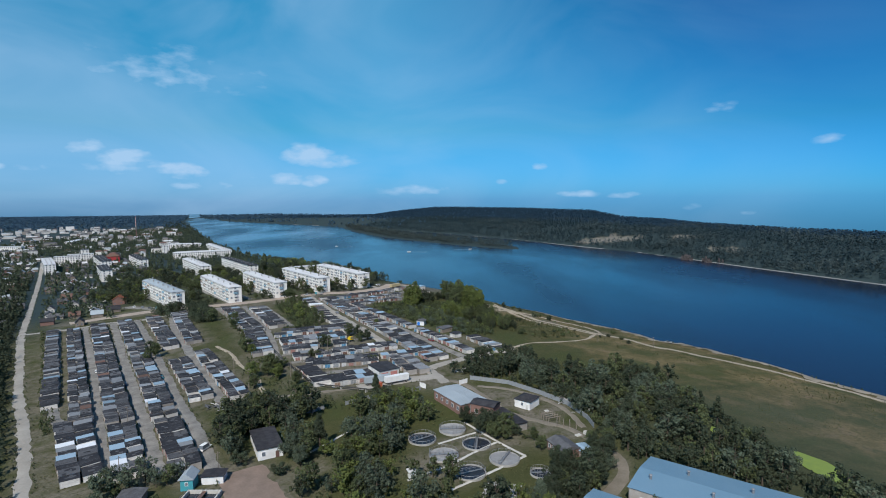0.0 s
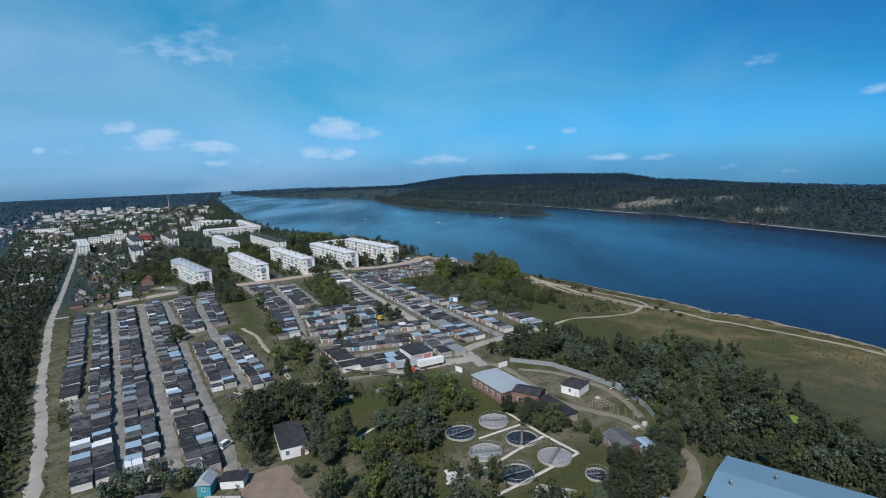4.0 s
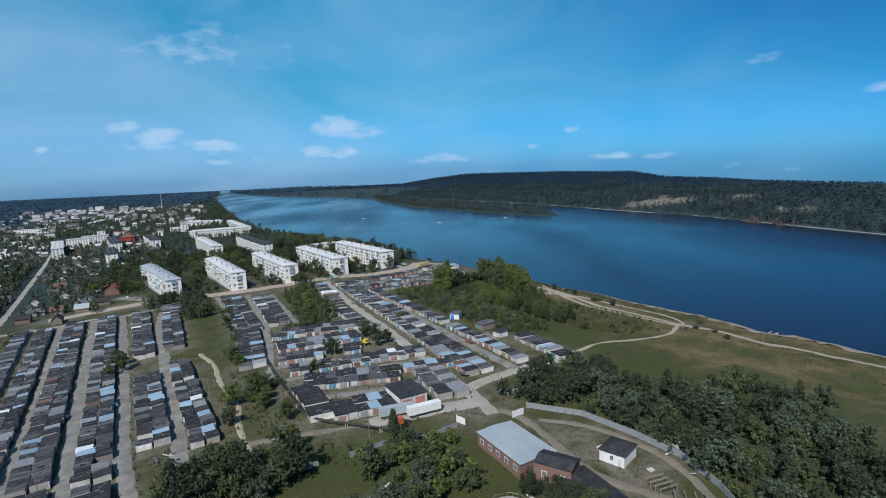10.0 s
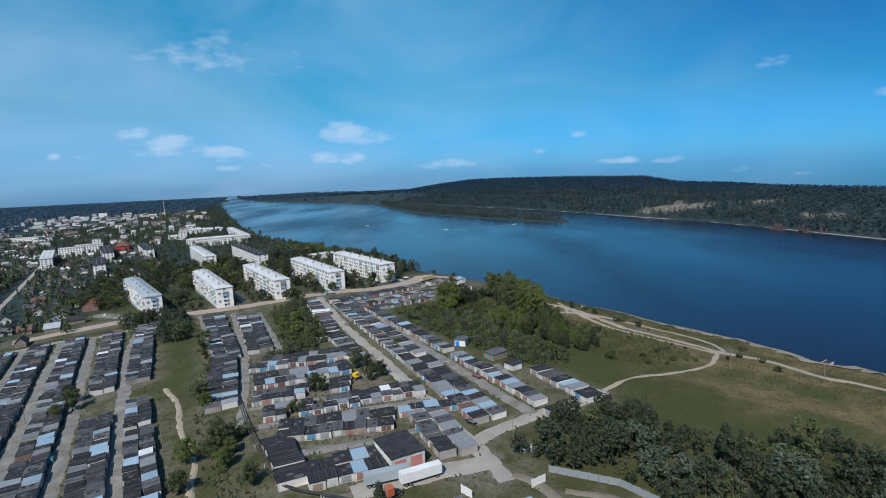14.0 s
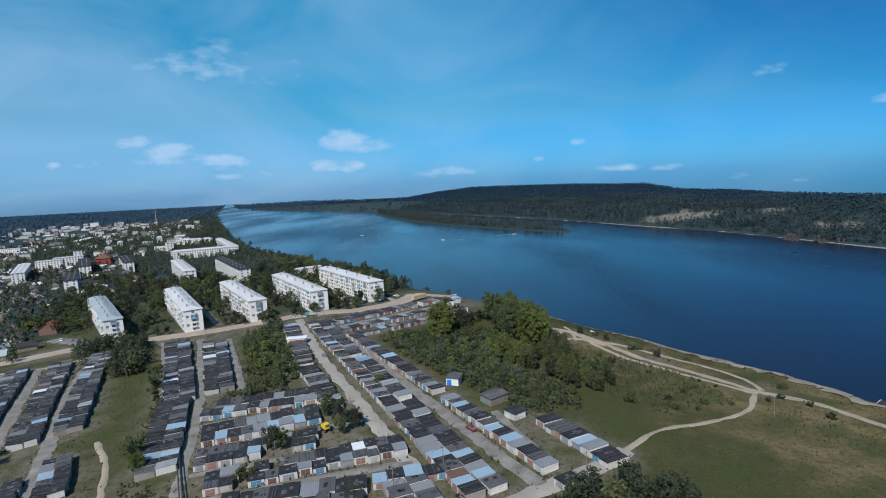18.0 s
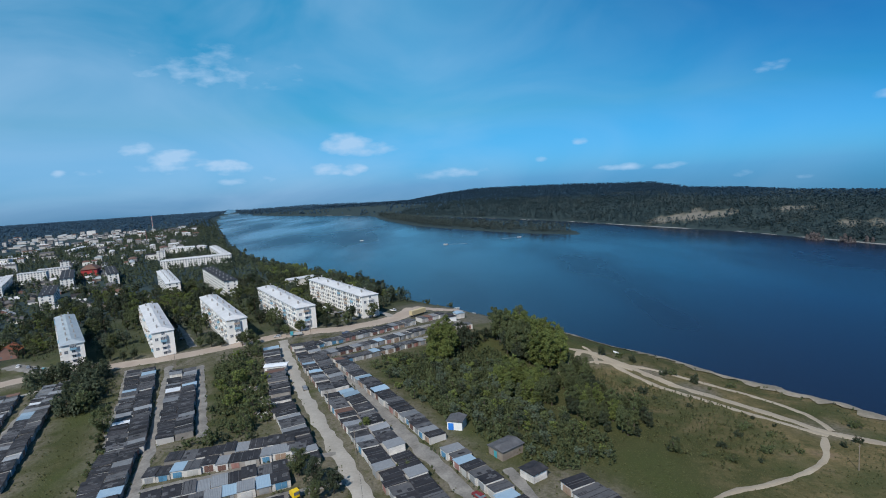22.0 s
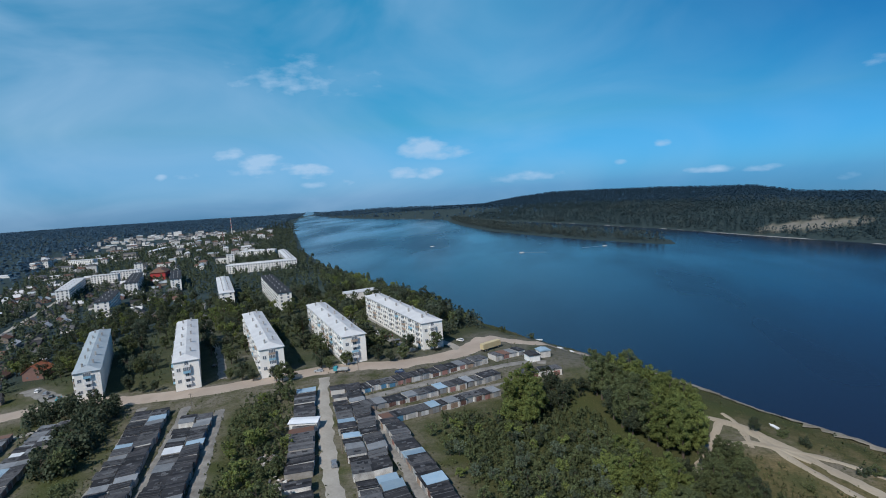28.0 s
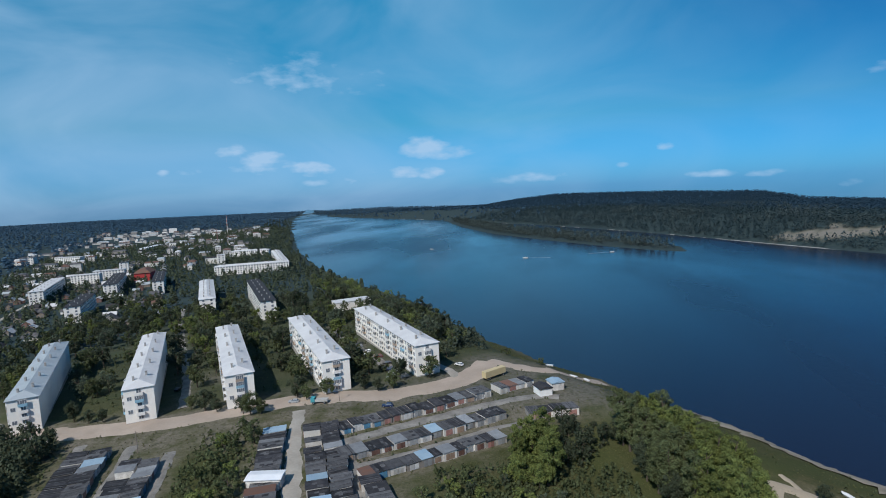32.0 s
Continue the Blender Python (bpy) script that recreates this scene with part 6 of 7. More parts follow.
hall("blue_roofed_annexe", "lower annexe with a light blue metal roof", "hall", 47.5, 139, turn_of(0.76, -0.65), 11, 15, 4.2, M_GREYWALL, M_SHEDBLUE, 0.6)
hall("white_house", "flat-roofed white building with a dark tar roof among trees", "building", -55.8, 189, turn_of(-7, 15.5), 8, 17, 3.6, M_PAINTWHITE, M_TAR, 0.15, windows=[("s", -2.2, 1.1, 1.2, 2.6, M_GLASS), ("e", 0, 1.1, 1.2, 2.6, M_GLASS)], doors=[("s", 2.2, 1.2, 0, 2.2, DOORS[0])])
hall("red_door_garage", "tall white garage with two faded red doors", "garage", -19.3, 260.3, turn_of(-0.48, 0.877), 10, 13, 4.4, M_WHITEWASH, M_TAR, 0.25, doors=[("s", -2.4, 3.4, 0, 3.4, M_PINK), ("s", 2.4, 3.4, 0, 3.4, M_PINK)])
hall("brick_shed", "small pinkish brick shed with a dark slate roof", "shed", -85.5, 158.5, turn_of(-0.1, 0.99), 6.5, 5, 2.5, mat("wall_pink_brick", (0.42, 0.28, 0.23), (0.32, 0.2, 0.16), scale=0.6), M_SLATE, 0.5)
hall("teal_pump_hut", "teal-painted hut with a blue-grey gable roof", "hut", -72.3, 165.6, turn_of(-0.05, 1), 3.6, 4.6, 3.4, M_TEAL, M_ROOFBLUEGREY, 1.8, windows=[("s", 0, 0.7, 1.6, 2.5, M_GLASS)], eave=0.5)
hall("dark_shed", "low shed with a dark slate roof and white wall", "shed", -66, 168.6, turn_of(-0.05, 1), 6.4, 4.2, 2.4, M_PAINTWHITE, M_TAR, 0.4)
hall("scrub_hut", "white hut with a blue door in the bushes", "hut", 0.5, 354, turn_of(0.3, 0.95), 5, 5, 2.8, M_PAINTWHITE, M_SLATE, 0.7, doors=[("s", -1.2, 1.8, 0, 2.2, M_BRIGHTBLUE)])
hall("shack", "patched wooden shack with slate roof in the scrub", "shed", 14.5, 336.5, turn_of(0.8, 0.6), 6, 8, 2.6, M_WOOD, M_SLATE, 0.6, doors=[("s", 0, 1.2, 0, 2.0, M_TEAL)])
hall("tool_shed", "weathered tool shed beside the garages", "shed", 20.5, 323.5, turn_of(0.8, 0.6), 5, 5, 2.4, M_WHITEWASH, M_TAR, 0.4)
hall("utility_hut", "small pale utility hut by the settling basins", "hut", -5.5, 166, 20, 2.2, 2.2, 2.2, M_PAINTWHITE, M_ROOFGREY, 0.4)
hall("kindergarten", "low flat-roofed pale building among bank trees", "building", -137, 663, turn_of(0.81, 0.58), 12, 26, 6, M_PANEL, M_ROOFGREY, 0.3, windows=[("w", i * 4 - 10, 2, 1.2, 2.6, M_GLASS) for i in range(6)] + [("w", i * 4 - 10, 2, 4, 5.2, M_GLASS) for i in range(6)])
hall("white_roof_garage", "long garage with a bright zinc roof", "garage", -79.5, 419.5, turn_of(0.98, 0.15), 4.6, 9.5, 2.9, M_WHITEWASH, M_WHITE_ROOF, 0.3)
hall("beach_hut_white", "white hut with a dark roof near the beach", "hut", -2, 490, 25, 5, 6, 3, M_PAINTWHITE, M_TAR, 0.8)
hall("beach_hut_blue", "blue-roofed hut near the beach", "hut", 3, 496, 25, 5, 5, 3, M_WHITEWASH, M_BLUE, 0.6)


def basin(x, y, r, wet, label):
    ob = thing("settling_basin", label, "basin", at(x, y, 0, 0.1), "round settling basins")
    b = Mesh()
    b.ring_wall(r - 0.28, r, -1.5, 0.45)
    part("rim", b, M_CONC, ob)
    b = Mesh()
    b.disc(r - 0.285, 0.1 if wet else 0.3)
    part("water" if wet else "cover", b, M_TANKWATER if wet else M_TANKDRY, ob)
    br = Mesh()
    br.box(-r + 0.3, r - 0.3, -0.3, 0.3, 0.5, 0.62)
    part("bridge", br, M_STEEL, ob)
    rl = Mesh()
    for s in (-0.42, 0.42):
        for i in range(7):
            xx = -r + 0.6 + i * (2 * r - 1.2) / 6
            rl.tube((xx, s, 0.62), (xx, s, 1.85), 0.04, 0.04, 4)
        rl.tube((-r + 0.5, s, 1.85), (r - 0.5, s, 1.85), 0.04, 0.04, 4)
    part("railing", rl, M_STEEL, ob)
    rg = Mesh()
    for i in range(24):
        a = 2 * math.pi * i / 24
        c, s = math.cos(a), math.sin(a)
        rg.tube(((r - .15) * c, (r - .15) * s, 0.45), ((r - .15) * c, (r - .15) * s, 1.5), 0.04, 0.04, 4)
        a2 = 2 * math.pi * (i + 1) / 24
        rg.tube(((r - .15) * c, (r - .15) * s, 1.5), ((r - .15) * math.cos(a2), (r - .15) * math.sin(a2), 1.5), 0.035, 0.035, 4)
    part("guard_rail", rg, M_STEEL, ob)
    return ob


for bx, by, wet, turn in ((9.3, 198, False, 0), (-1.9, 191, True, 30), (16.8, 186, True, 80), (5, 178.8, False, 5), (24.7, 174.8, False, 60), (12.6, 167, True, 20)):
    o = basin(bx, by, 5.0, wet, "round concrete settling basin with dark water" if wet else "round concrete settling basin with a grey cover")
    o.matrix_basis = at(bx, by, turn, 0.1)
basin(34.2, 165, 3.2, True, "small round concrete basin with dark water")
bd = thing("board_field", "grey drying bed of loose concrete slabs", "slabs", at(20.6, 156.3, -20))
slab_me = Mesh().box(-0.75, 0.75, -0.42, 0.42, 0, 0.16).mesh("slab", M_CONC)
for i in range(6):
    for j in range(10):
        s = new("slab", slab_me)
        s.parent = bd
        s.matrix_basis = pose(-4.3 + i * 1.7 + (j % 2) * 0.5, -4.4 + j * 0.95, 0.12, 0, 0, ((i * 7 + j * 3) % 5 - 2) * 1.5)
for nm, pts in (("walkway", [(14.4, 204), (24.4, 187.4), (32, 176.5)]), ("walkway", [(24.4, 187.4), (15, 180), (6.4, 172.5), (-7, 164)]), ("walkway", [(32, 176.5), (15.5, 164.5), (6, 158)]), ("walkway", [(17.5, 195), (3.4, 187.2)])):
    strip(nm, pts, 1.1, M_CONCPALE, "raised concrete walkway between the basins", lift=0.34, across=2, rough=0.0)
# steel lattice post with floodlights beside the basins
lp = thing("lattice_post", "rusty steel lattice post by the basins", "post", at(0.5, 170.5))
b = Mesh()
for sx, sy in ((-1, -1), (1, -1), (1, 1), (-1, 1)):
    b.tube((sx * 0.6, sy * 0.6, -0.5), (sx * 0.35, sy * 0.35, 7), 0.08, 0.06, 5)
for k in range(6):
    z0, z1 = k * 1.15, (k + 1) * 1.15
    for (ax, ay), (cx, cy) in (((-1, -1), (1, -1)), ((1, -1), (1, 1)), ((1, 1), (-1, 1)), ((-1, 1), (-1, -1))):
        f0, f1 = 0.6 - 0.035 * z0, 0.6 - 0.035 * z1
        b.tube((ax * f0, ay * f0, z0), (cx * f1, cy * f1, z1), 0.04, 0.04, 4)
part("lattice", b, M_STEEL, lp)

# double basin below the teal hut
db = thing("open_tank", "rectangular concrete tank with dark water and walkway", "tank", at(-66.5, 155.5, -4))
b = Mesh()
for x0, x1, y0, y1 in ((-5, 5, -6, -5.5), (-5, 5, 5.5, 6), (-5, -4.5, -5.5, 5.5), (4.5, 5, -5.5, 5.5)):
    b.box(x0, x1, y0, y1, -1.5, 1.3)
part("wall", b, M_CONCPALE, db)
b = Mesh()
b.box(-4.49, -0.61, -5.49, 5.49, 0.2, 0.3)
b.box(0.61, 4.49, -5.49, 5.49, 0.2, 0.3)
part("water", b, M_TANKWATER, db)
b = Mesh()
b.box(-0.6, 0.6, -5.49, 5.49, 0.9, 1.1)
part("walkway", b, M_RUST, db)
b = Mesh()
for s in (-0.55, 0.55, -4.75, 4.75):
    for i in range(6):
        b.tube((s, -5.4 + i * 2.16, 1.1), (s, -5.4 + i * 2.16, 2.1), 0.04, 0.04, 4)
    b.tube((s, -5.4, 2.1), (s, 5.4, 2.1), 0.04, 0.04, 4)
part("railing", b, M_STEEL, db)
for x, y, turn, w, d in ((47.5, 204, 20, 5, 5), (52, 198, 75, 3, 7)):
    ob = thing("timber_frame", "open weathered timber frame in the yard", "frame", at(x, y, turn))
    for i in range(4):
        for j in range(2):
            b = Mesh()
            b.tube((-w / 2 + j * w, -d / 2 + i * d / 3, -0.4), (-w / 2 + j * w, -d / 2 + i * d / 3, 1.9), 0.14, 0.14, 5)
            part("post", b, M_WOOD, ob)
        b = Mesh()
        b.tube((-w / 2 - .3, -d / 2 + i * d / 3, 2.0), (w / 2 + .3, -d / 2 + i * d / 3, 2.0), 0.13, 0.13, 5)
        part("beam", b, M_WOOD, ob)
for x, y, w, d, h in ((54, 190, 2.2, 1.6, 0.35), (57, 191, 1.4, 1.4, 1.1), (48, 212, 1.6, 1.6, 0.3), (38.5, 223.5, 2.2, 2.2, 0.5)):
    ob = thing("concrete_block", "pale concrete block lying in the yard", "block", at(x, y, 25))
    part("body", Mesh().box(-w / 2, w / 2, -d / 2, d / 2, -0.2, h, bevel=0.1), M_CONCPALE, ob)


M_FENCE = mat("fence_concrete", (0.27, 0.285, 0.30), (0.18, 0.19, 0.20), scale=0.4)


def fence(pts, label, h=2.0, gap=2.5, material=M_FENCE):
    ob = thing("fence", label, "fence", at(*pts[0]))
    base = ob.matrix_basis.translation.copy()
    panel = Mesh().box(0.1, gap - 0.1, -0.06, 0.06, 0.1, h).mesh("panel", material)
    post = Mesh().box(-0.11, 0.11, -0.11, 0.11, -0.6, h + 0.2).mesh("post", material)
    line = [Vector(p) for p in pts]
    for a, b in zip(line, line[1:]):
        n = max(1, round((b - a).length / gap))
        ang = math.degrees(math.atan2(b.y - a.y, b.x - a.x))
        for i in range(n):
            p = a + (b - a) * (i / n)
            z = ground_z(p.x, p.y)
            for nm, me in (("panel", panel), ("post", post)):
                o = new(nm, me)
                o.parent = ob
                o.matrix_basis = pose(p.x - base.x, p.y - base.y, z - base.z, 0, 0, ang)


fence([(21.5, 250.5), (38, 243), (49.5, 229.5), (58, 217), (61.5, 203), (61.5, 195)], "grey concrete panel fence round the plant yard")
fence([(-16.2, 230.2), (-8, 235), (-1.7, 239.5)], "grey panel fence beside the warehouse drive", 1.8)
fence([(16, 244), (20, 246.5)], "white sheet-metal gate to the plant", 2.2, 2.2, M_PAINTWHITE)
fence([(-2, 243), (0.5, 240.5)], "white sheet-metal gate to the drive", 2.2, 2.0, M_PAINTWHITE)
fence([(-47.5, 217), (-41, 221)], "old grey panel fence in the grass", 1.7)
fence([(-33, 224.5), (-22, 231.5)], "old grey panel fence in the grass", 1.7)

# ---- vehicles ----


def wheels(ob, spots, r):
    for x, y in spots:
        s = 1 if x > 0 else -1
        w = part("wheel", Mesh().tube((x - 0.12, y, r), (x + 0.12, y, r), r, r, 12), M_BLACK, ob)
        part("rim", Mesh().tube((x + s * 0.121, y, r), (x + s * 0.14, y, r), r * 0.6, r * 0.6, 10), M_STEEL, w)


def car(x, y, turn, paint, label, van=False):
    ob = thing("van" if van else "car", label, "van" if van else "car", at(x, y, turn, 0.15))
    L, W, H = (4.8, 1.9, 2.1) if van else (4.2, 1.7, 1.42)
    b = Mesh()
    b.solid([(-W / 2, -L / 2, 0.3), (W / 2, -L / 2, 0.3), (W / 2, L / 2, 0.3), (-W / 2, L / 2, 0.3)], [(-W / 2, -L / 2 + 0.1, 0.88), (W / 2, -L / 2 + 0.1, 0.88), (W / 2, L / 2 - 0.15, 0.82), (-W / 2, L / 2 - 0.15, 0.82)])
    part("body", b, paint, ob)
    y0, y1 = (-L / 2 + 0.15, L / 2 - 1.0) if van else (-L / 2 + 0.35, L / 2 - 1.2)
    c = Mesh()
    c.solid([(-W / 2 + .05, y0, 0.885), (W / 2 - .05, y0, 0.885), (W / 2 - .05, y1, 0.885), (-W / 2 + .05, y1, 0.885)], [(-W / 2 + .2, y0 + .3, H - 0.06), (W / 2 - .2, y0 + .3, H - 0.06), (W / 2 - .2, y1 - .7, H - 0.06), (-W / 2 + .2, y1 - .7, H - 0.06)])
    part("window", c, M_GLASS, ob)
    part("roof", Mesh().box(-W / 2 + .2, W / 2 - .2, y0 + .3, y1 - .7, H - 0.055, H), paint, ob)
    wheels(ob, [(sx * (W / 2 - 0.08), sy * L * 0.31) for sx in (-1, 1) for sy in (-1, 1)], 0.31)
    return ob


def trailer(x, y, turn, L, paint, label, cab=None):
    ob = thing("semi_trailer", label, "trailer", at(x, y, turn, 0.15))
    part("box", Mesh().box(-1.25, 1.25, -L / 2, L / 2, 1.1, 3.7, bevel=0.08), paint, ob)
    part("chassis", Mesh().box(-0.6, 0.6, -L / 2 + .2, L / 2 - .2, 0.75, 1.095), M_BLACK, ob)
    wheels(ob, [(sx * 1.1, sy) for sx in (-1, 1) for sy in (-L / 2 + 1.2, -L / 2 + 2.4, L / 2 - 1.5)], 0.48)
    return ob


trailer(-21.6, 248.6, turn_of(0.95, 0.32), 12, M_ROOFBLUEGREY, "grey covered semi-trailer parked by the garages")
trailer(-12.6, 249, turn_of(0.9, 0.43), 11.5, M_PAINTWHITE, "white semi-trailer parked by the garages")
tc = thing("truck_cab", "orange truck cab in front of a trailer", "truck", at(-20, 242, turn_of(0.86, 0.5), 0.15))
part("cabin", Mesh().box(-1.2, 1.2, -1.1, 0.9, 0.9, 2.9, bevel=0.15), M_ORANGE, tc)
part("window", Mesh().box(-1.0, 1.0, -1.16, -1.105, 1.9, 2.6), M_GLASS, tc)
part("chassis", Mesh().box(-0.7, 0.7, -1.0, 3.2, 0.55, 0.895), M_BLACK, tc)
wheels(tc, [(sx * 1.05, sy) for sx in (-1, 1) for sy in (-0.4, 2.6)], 0.48)
trailer(-21.8, 507.6, turn_of(0.68, 0.73), 11.5, M_CREAM, "cream-coloured trailer parked on the dirt street")
yt = thing("yellow_loader", "small yellow loader between the garages", "loader", at(-41.6, 318.8, 40, 0.15))
part("cabin", Mesh().box(-0.9, 0.9, -0.9, 0.9, 1.0, 2.7, bevel=0.15), M_YELLOW, yt)
part("hood", Mesh().box(-0.7, 0.7, 0.905, 2.4, 0.8, 1.8, bevel=0.12), M_YELLOW, yt)
part("window", Mesh().box(-0.7, 0.7, -0.95, -0.905, 1.7, 2.5), M_GLASS, yt)
wheels(yt, [(sx * 0.95, sy) for sx in (-1, 1) for sy in (-0.6, 1.9)], 0.55)
for i, (x, y, turn) in enumerate(((-243, 474, 30), (-234, 470, 30), (-226, 465, 35), (-219, 462, 30), (-88, 545, 40), (-96, 556, 40), (-112, 579, 40), (-128, 270, 32), (-168, 287, 32), (-60, 395, 24))):
    car(x, y, turn, (M_PAINTWHITE, M_STEEL, M_BLACK, M_TEAL)[i % 4], ("white", "silver", "black", "teal")[i % 4] + " car parked beside the garages" if y < 420 else ("white", "silver", "black", "teal")[i % 4] + " car parked by the apartment block")
car(-76.6, 189.4, -20, M_PAINTWHITE, "white van parked in the garage lane", True)
PAINTS = [M_PAINTWHITE, mat("paint_black", (0.02, 0.02, 0.025), rough=0.3, bump=0), mat("paint_silver", (0.4, 0.41, 0.43), rough=0.3, bump=0), mat("paint_dark_red", (0.2, 0.03, 0.03), rough=0.3, bump=0), mat("paint_navy", (0.03, 0.05, 0.12), rough=0.3, bump=0)]
for i, (x, y, turn) in enumerate(((2, 279.5, 40), (5.6, 315.4, 35), (-38.6, 523, 60), (-66.6, 512, 120), (-69.3, 516.6, 120), (-72.9, 525, 120), (-80, 535, 120), (-86.9, 540, 120), (-98.9, 480, 100), (-59.6, 475.5, 95), (-163, 499, 10), (-206, 442, 70), (-198, 447, 80), (-66, 506, 120), (-141, 262, 28), (-150, 322, 30))):
    nm = ("white", "black", "silver", "dark red", "navy blue")[(i * 2 + 1) % 5]
    car(x, y, turn, PAINTS[(i * 2 + 1) % 5], f"{nm} car parked on the dirt lane")
bus = thing("flatbed_truck", "grey-green flatbed truck on the street", "truck", at(-87.5, 478.5, 100, 0.2))
part("bed", Mesh().box(-1.2, 1.2, -3.2, 1.6, 0.9, 1.7), DOORS[3], bus)
part("cabin", Mesh().box(-1.1, 1.1, 1.7, 3.3, 0.7, 2.5, bevel=0.12), M_TEAL, bus)
wheels(bus, [(sx * 1.0, sy) for sx in (-1, 1) for sy in (-2, 2.3)], 0.45)

# ---- poles, pier, boats ----
POLES = [(-79.5, 248.4), (-93, 270.3), (-59.7, 217.9), (-28.9, 235.1), (-29.7, 340.3), (-3, 293), (-15.9, 283.2), (-63.6, 261.6), (-52, 300), (-96, 172), (-115, 214), (-66, 172), (14, 268), (35, 287), (-45, 372), (-60, 402), (-136, 440), (-80, 480), (110, 330), (140, 318), (-160, 300)]
for i, (x, y) in enumerate(POLES):
    ob = thing("power_pole", "thin grey wooden power pole with crossarm", "pole", at(x, y, 30), "power poles")
    part("shaft", Mesh().tube((0, 0, -0.8), (0, 0, 7.6), 0.13, 0.09, 7), M_WOOD, ob)
    part("crossarm", Mesh().box(-0.7, 0.7, -0.05, 0.05, 7.0, 7.12), M_WOOD, ob)
for (ax, ay), (cx, cy) in (((-79.5, 248.4), (-63.6, 261.6)), ((-59.7, 217.9), (-79.5, 248.4)), ((-59.7, 217.9), (-28.9, 235.1)), ((-93, 270.3), (-79.5, 248.4)), ((-15.9, 283.2), (-29.7, 340.3)), ((-29.7, 340.3), (-45, 372)), ((-45, 372), (-60, 402)), ((-15.9, 283.2), (-3, 293))):
    b = Mesh()
    pa, pb = Vector((ax, ay, ground_z(ax, ay) + 7.2)), Vector((cx, cy, ground_z(cx, cy) + 7.2))
    last = pa
    for k in range(1, 9):
        t = k / 8
        p = pa.lerp(pb, t) - Vector((0, 0, 1.4 * 4 * t * (1 - t) * 0.5))
        b.tube(last, p, 0.025, 0.025, 4)
        last = p
    tagged(new("cable", b.mesh("cable", M_BLACK)), "thin sagging overhead power cable", "cable")
pr = thing("jetty", "small grey floating jetty with pale sides at the shore", "jetty", pose(164.5, 352.5, WATER, 0, 0, -55))
for i in range(12):
    part("plank", Mesh().box(-1.5, 1.5, -5 + i * 0.82, -5 + i * 0.82 + 0.74, 1.0, 1.1), M_TAR, pr)
for sx in (-1, 1):
    part("float", Mesh().tube((sx * 0.9, -5, 0.15), (sx * 0.9, 4.8, 0.15), 0.45, 0.45, 8), M_STEEL, pr)
    part("side_panel", Mesh().box(sx * 1.55 - 0.06, sx * 1.55 + 0.06, -5, 4.8, 0.3, 1.4), M_PANELFAR, pr)
for x, y, turn in ((-12, 1030, 80), (108, 1066, -75), (-170, 1180, 80)):
    ob = thing("motor_boat", "small white motor boat on the river", "boat", pose(x, y, WATER, 0, 0, turn))
    h = Mesh()
    h.solid([(-0.7, -3, -0.2), (0.7, -3, -0.2), (0.9, 1.5, -0.2), (0, 3.4, -0.1), (-0.9, 1.5, -0.2)], [(-1.1, -3.2, 0.8), (1.1, -3.2, 0.8), (1.2, 1.6, 0.9), (0, 4.2, 1.1), (-1.2, 1.6, 0.9)])
    part("hull", h, M_PAINTWHITE, ob)
    part("windscreen", Mesh().solid([(-0.9, 0.3, 0.9), (0.9, 0.3, 0.9), (0.7, 1.6, 0.92), (-0.7, 1.6, 0.92)], [(-0.8, 0.2, 1.5), (0.8, 0.2, 1.5), (0.6, 0.6, 1.5), (-0.6, 0.6, 1.5)]), M_GLASS, ob)
    part("motor", Mesh().box(-0.25, 0.25, -3.7, -3.25, 0.1, 1.2), M_BLACK, ob)
    tagged(new("wake", Mesh().solid([(-0.9, -3.4, 0.02), (0.9, -3.4, 0.02), (2.4, -34, 0.02), (-2.4, -34, 0.02)], [(-0.5, -3.4, 0.12), (0.5, -3.4, 0.12), (1.2, -34, 0.05), (-1.2, -34, 0.05)]).mesh("wake", mat("foam", (0.16, 0.21, 0.27), (0.10, 0.14, 0.19), rough=0.5))), "foam wake behind a boat", "wake", kind="structure").matrix_basis = pose(x, y, WATER, 0, 0, turn)
for x, y, turn in ((18, 528, 30), (12, 523, 50), (2, 532, 80), (76, 437, 20)):
    ob = thing("rowing_boat", "small pale rowing boat drawn up on the beach", "boat", at(x, y, turn, 0.1))
    part("hull", Mesh().solid([(-0.4, -1.5, 0), (0.4, -1.5, 0), (0.4, 1, 0), (0, 1.8, 0.1), (-0.4, 1, 0)], [(-0.7, -1.7, 0.55), (0.7, -1.7, 0.55), (0.7, 1.1, 0.6), (0, 2.2, 0.7), (-0.7, 1.1, 0.6)]), M_PAINTWHITE, ob)

# ponds with algae in the meadow
for x, y, a, c in ((106, 189, 2.6, 5.0), (124, 163, 5.0, 11.0)):
    pm = Mesh()
    pm.face([(x + a * math.cos(t) * (1 + 0.15 * math.sin(3 * t)), y + c * math.sin(t) * (1 + 0.12 * math.cos(4 * t)), 0) for t in [2 * math.pi * i / 30 for i in range(30)]])
    me = pm.mesh("pond", M_ALGAE)
    for v in me.vertices:
        v.co.z = ground_z(v.co.x, v.co.y) + 0.3
    tagged(new("pond", me), "small meadow pond covered with bright algae", "pond", kind="structure")

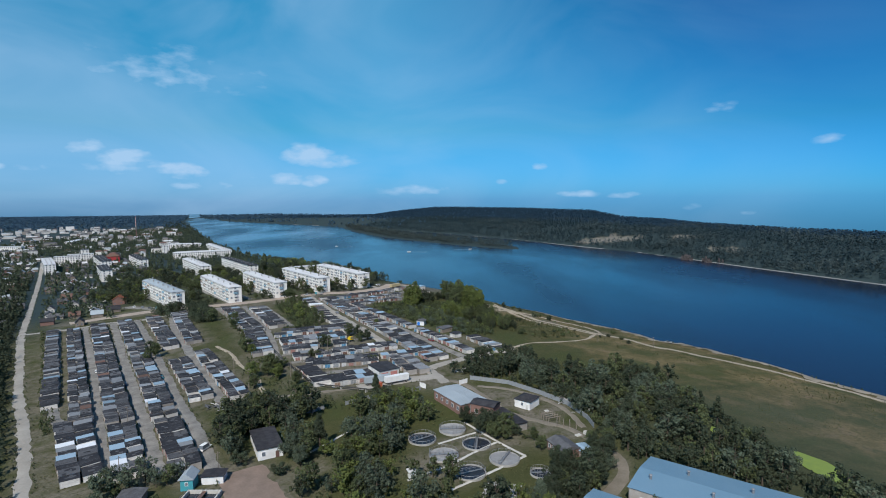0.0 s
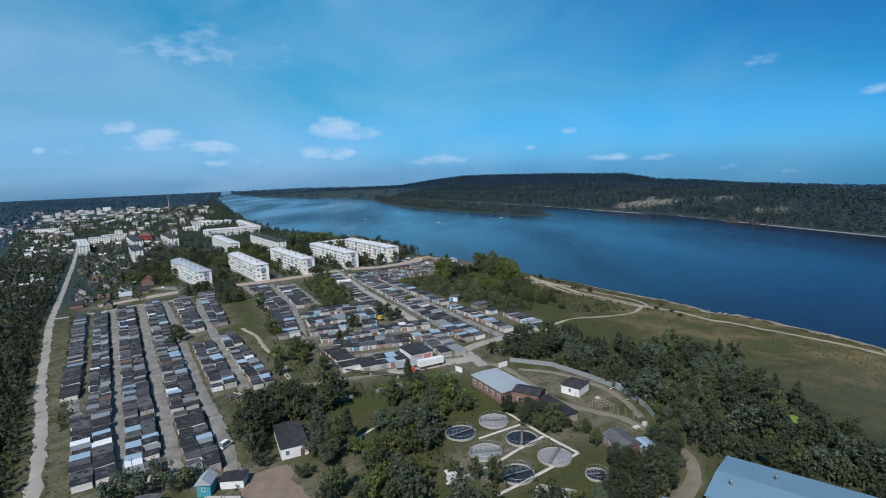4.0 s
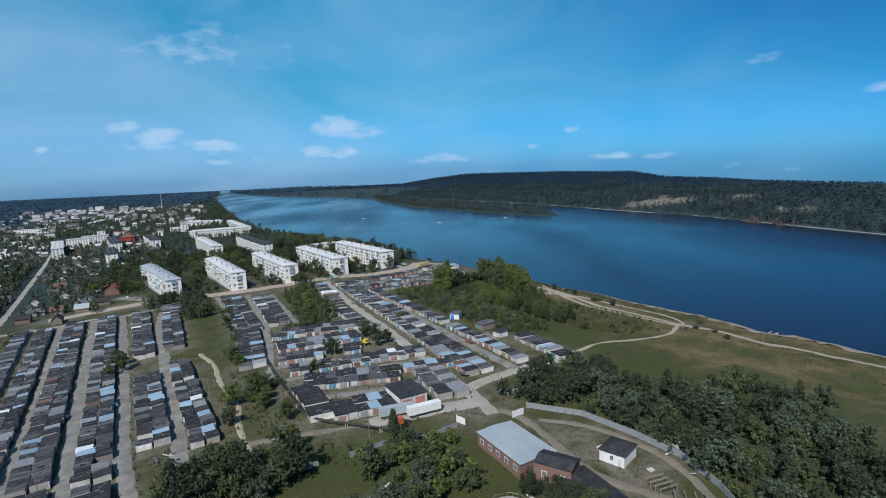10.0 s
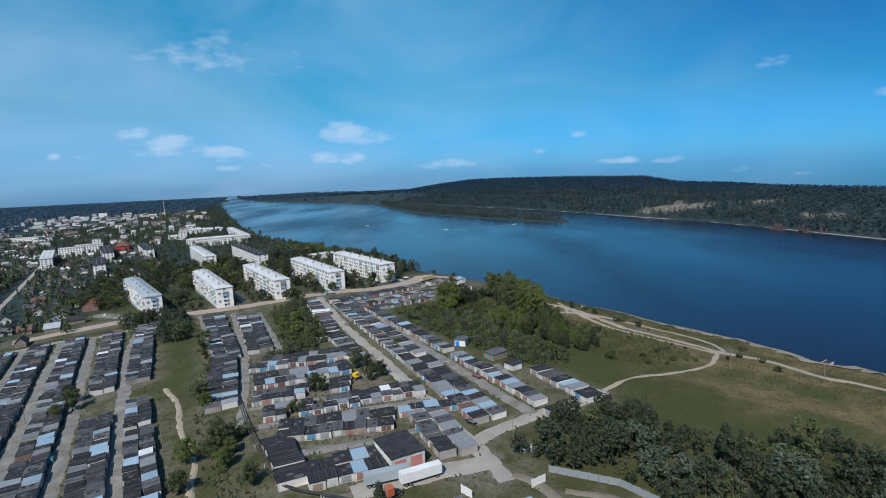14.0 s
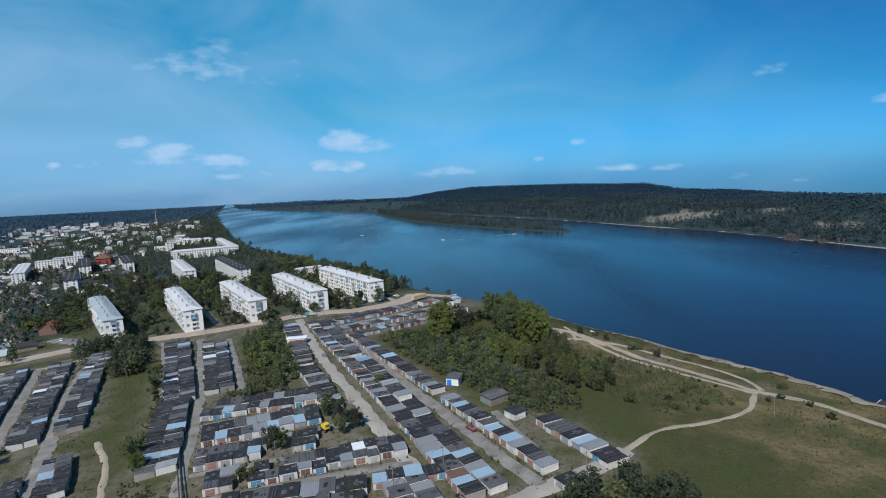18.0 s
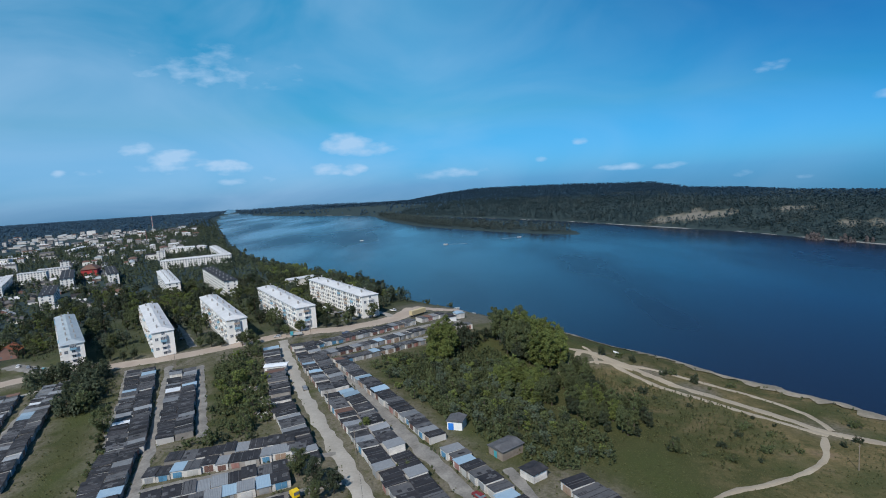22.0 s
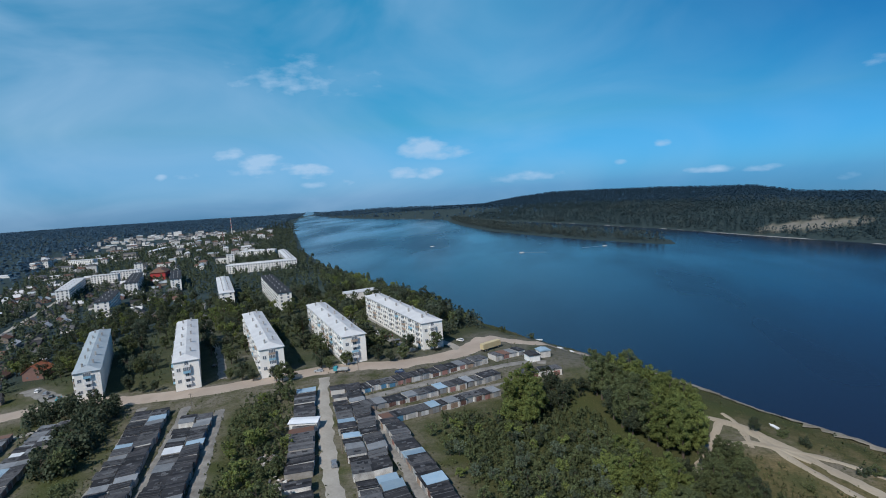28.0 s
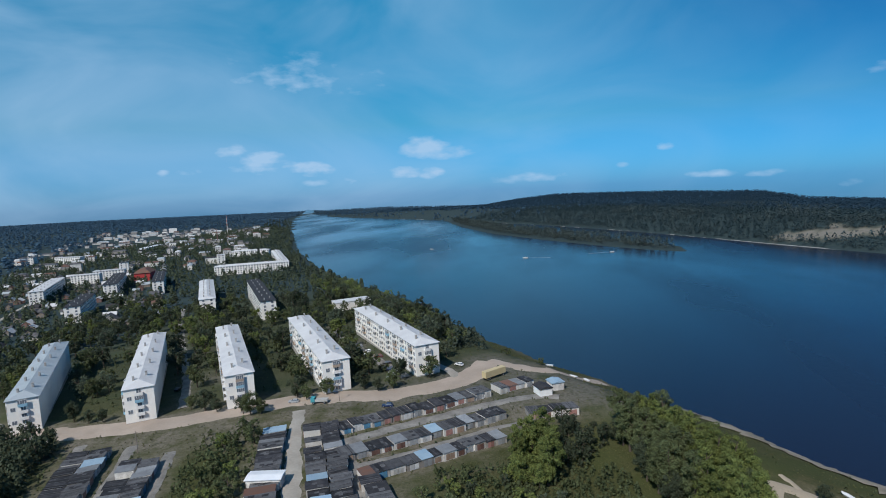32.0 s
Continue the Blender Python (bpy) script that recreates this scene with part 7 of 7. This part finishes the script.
# scrap boards and rubbish in the overgrown gardens
sr = random.Random(9)
for x, y, n, lb in ((-82, 398, 26, "heap of weathered boards in an overgrown garden"), (-72, 384, 22, "heap of grey boards beside the garages"), (-66, 372, 20, "pile of old boards and sheets"), (58, 222, 22, "pale rubble and rubbish among bushes"), (64, 214, 20, "pale rubble heap among bushes"), (-25, 178, 10, "pale rubbish heap by the yard"), (19, 262, 12, "broken slate sheets in the bushes"), (-88, 228, 12, "scrap heap beside the garages")):
    ob = thing("scrap_heap", lb, "scrap", at(x, y))
    for i in range(n):
        b = Mesh().box(-sr.uniform(0.5, 1.6), sr.uniform(0.5, 1.6), -sr.uniform(0.1, 0.5), sr.uniform(0.1, 0.5), 0, 0.1)
        p = part("board", b, sr.choice((M_WOOD, M_CONC, M_WHITEWASH, M_SLATE)), ob)
        p.matrix_basis = pose(sr.gauss(0, 2.2), sr.gauss(0, 2.2), sr.uniform(0.1, 0.9), sr.uniform(-25, 25), sr.uniform(-25, 25), sr.uniform(0, 180))
# pale shore line and reddish bushes on the far bank
fs = dense(FAR_SHORE, 14.0)
sm = Mesh()
for a, c in zip(fs[4:], fs[5:]):
    n = Vector((c.y - a.y, a.x - c.x)).normalized()
    if c.y < 2400:
        sm.face([(a.x - n.x * 2, a.y - n.y * 2, WATER - 0.1), (c.x - n.x * 2, c.y - n.y * 2, WATER - 0.1), (c.x + n.x * 1.6, c.y + n.y * 1.6, WATER + 0.6), (a.x + n.x * 1.6, a.y + n.y * 1.6, WATER + 0.6)])
tagged(new("far_beach", sm.mesh("far_beach", mat("far_sand", (0.27, 0.265, 0.255), (0.16, 0.155, 0.15), scale=0.05))), "pale sandy strip along the far bank", "beach", kind="structure")
forest("autumn_bushes", "reddish bushes on the far shore", [(424 + dx, 826 + dy) for dx in (-2, 3, 6) for dy in (-8, 0, 8)] + [(436 + dx, 790 + dy) for dx in (0, 5) for dy in (-6, 0, 8)] + [(450, 778), (452, 772)], fr, 8, 60, 1.2, leaf_mat("foliage_rust", (0.150, 0.130, 0.132), (0.112, 0.098, 0.096), vary=0))


# overhead heating pipe on low trestles along the front of the garages
def pipe_line(pts, label):
    ob = thing("heating_pipe", label, "pipe", at(*pts[0]))
    base = ob.matrix_basis.translation.copy()
    line = dense(pts, 6.0)
    for i, (a, b) in enumerate(zip(line, line[1:])):
        pa, pb = (Vector((p.x, p.y, ground_z(p.x, p.y) + 1.6)) - base for p in (a, b))
        part("pipe", Mesh().tube(pa, pb, 0.17, 0.17, 8), M_GREYPIPE, ob)
        if i % 2 == 0:
            part("trestle", Mesh().box(pa.x - 0.15, pa.x + 0.15, pa.y - 0.15, pa.y + 0.15, pa.z - 2.2, pa.z - 0.2), M_CONC, ob)


M_GREYPIPE = mat("pipe_lagging", (0.03, 0.03, 0.032), (0.06, 0.058, 0.055), rough=0.9, scale=0.6)
for off in (0.0, 0.75):
    pipe_line([(x + off * 0.8, y + off * 0.5) for x, y in ((-98, 329), (-84, 305), (-71.5, 282), (-57.5, 258.5), (-49.5, 247), (-37.5, 242.2), (-26, 238), (-16, 233), (-9, 229))], "dark lagged heating pipe on low trestles")
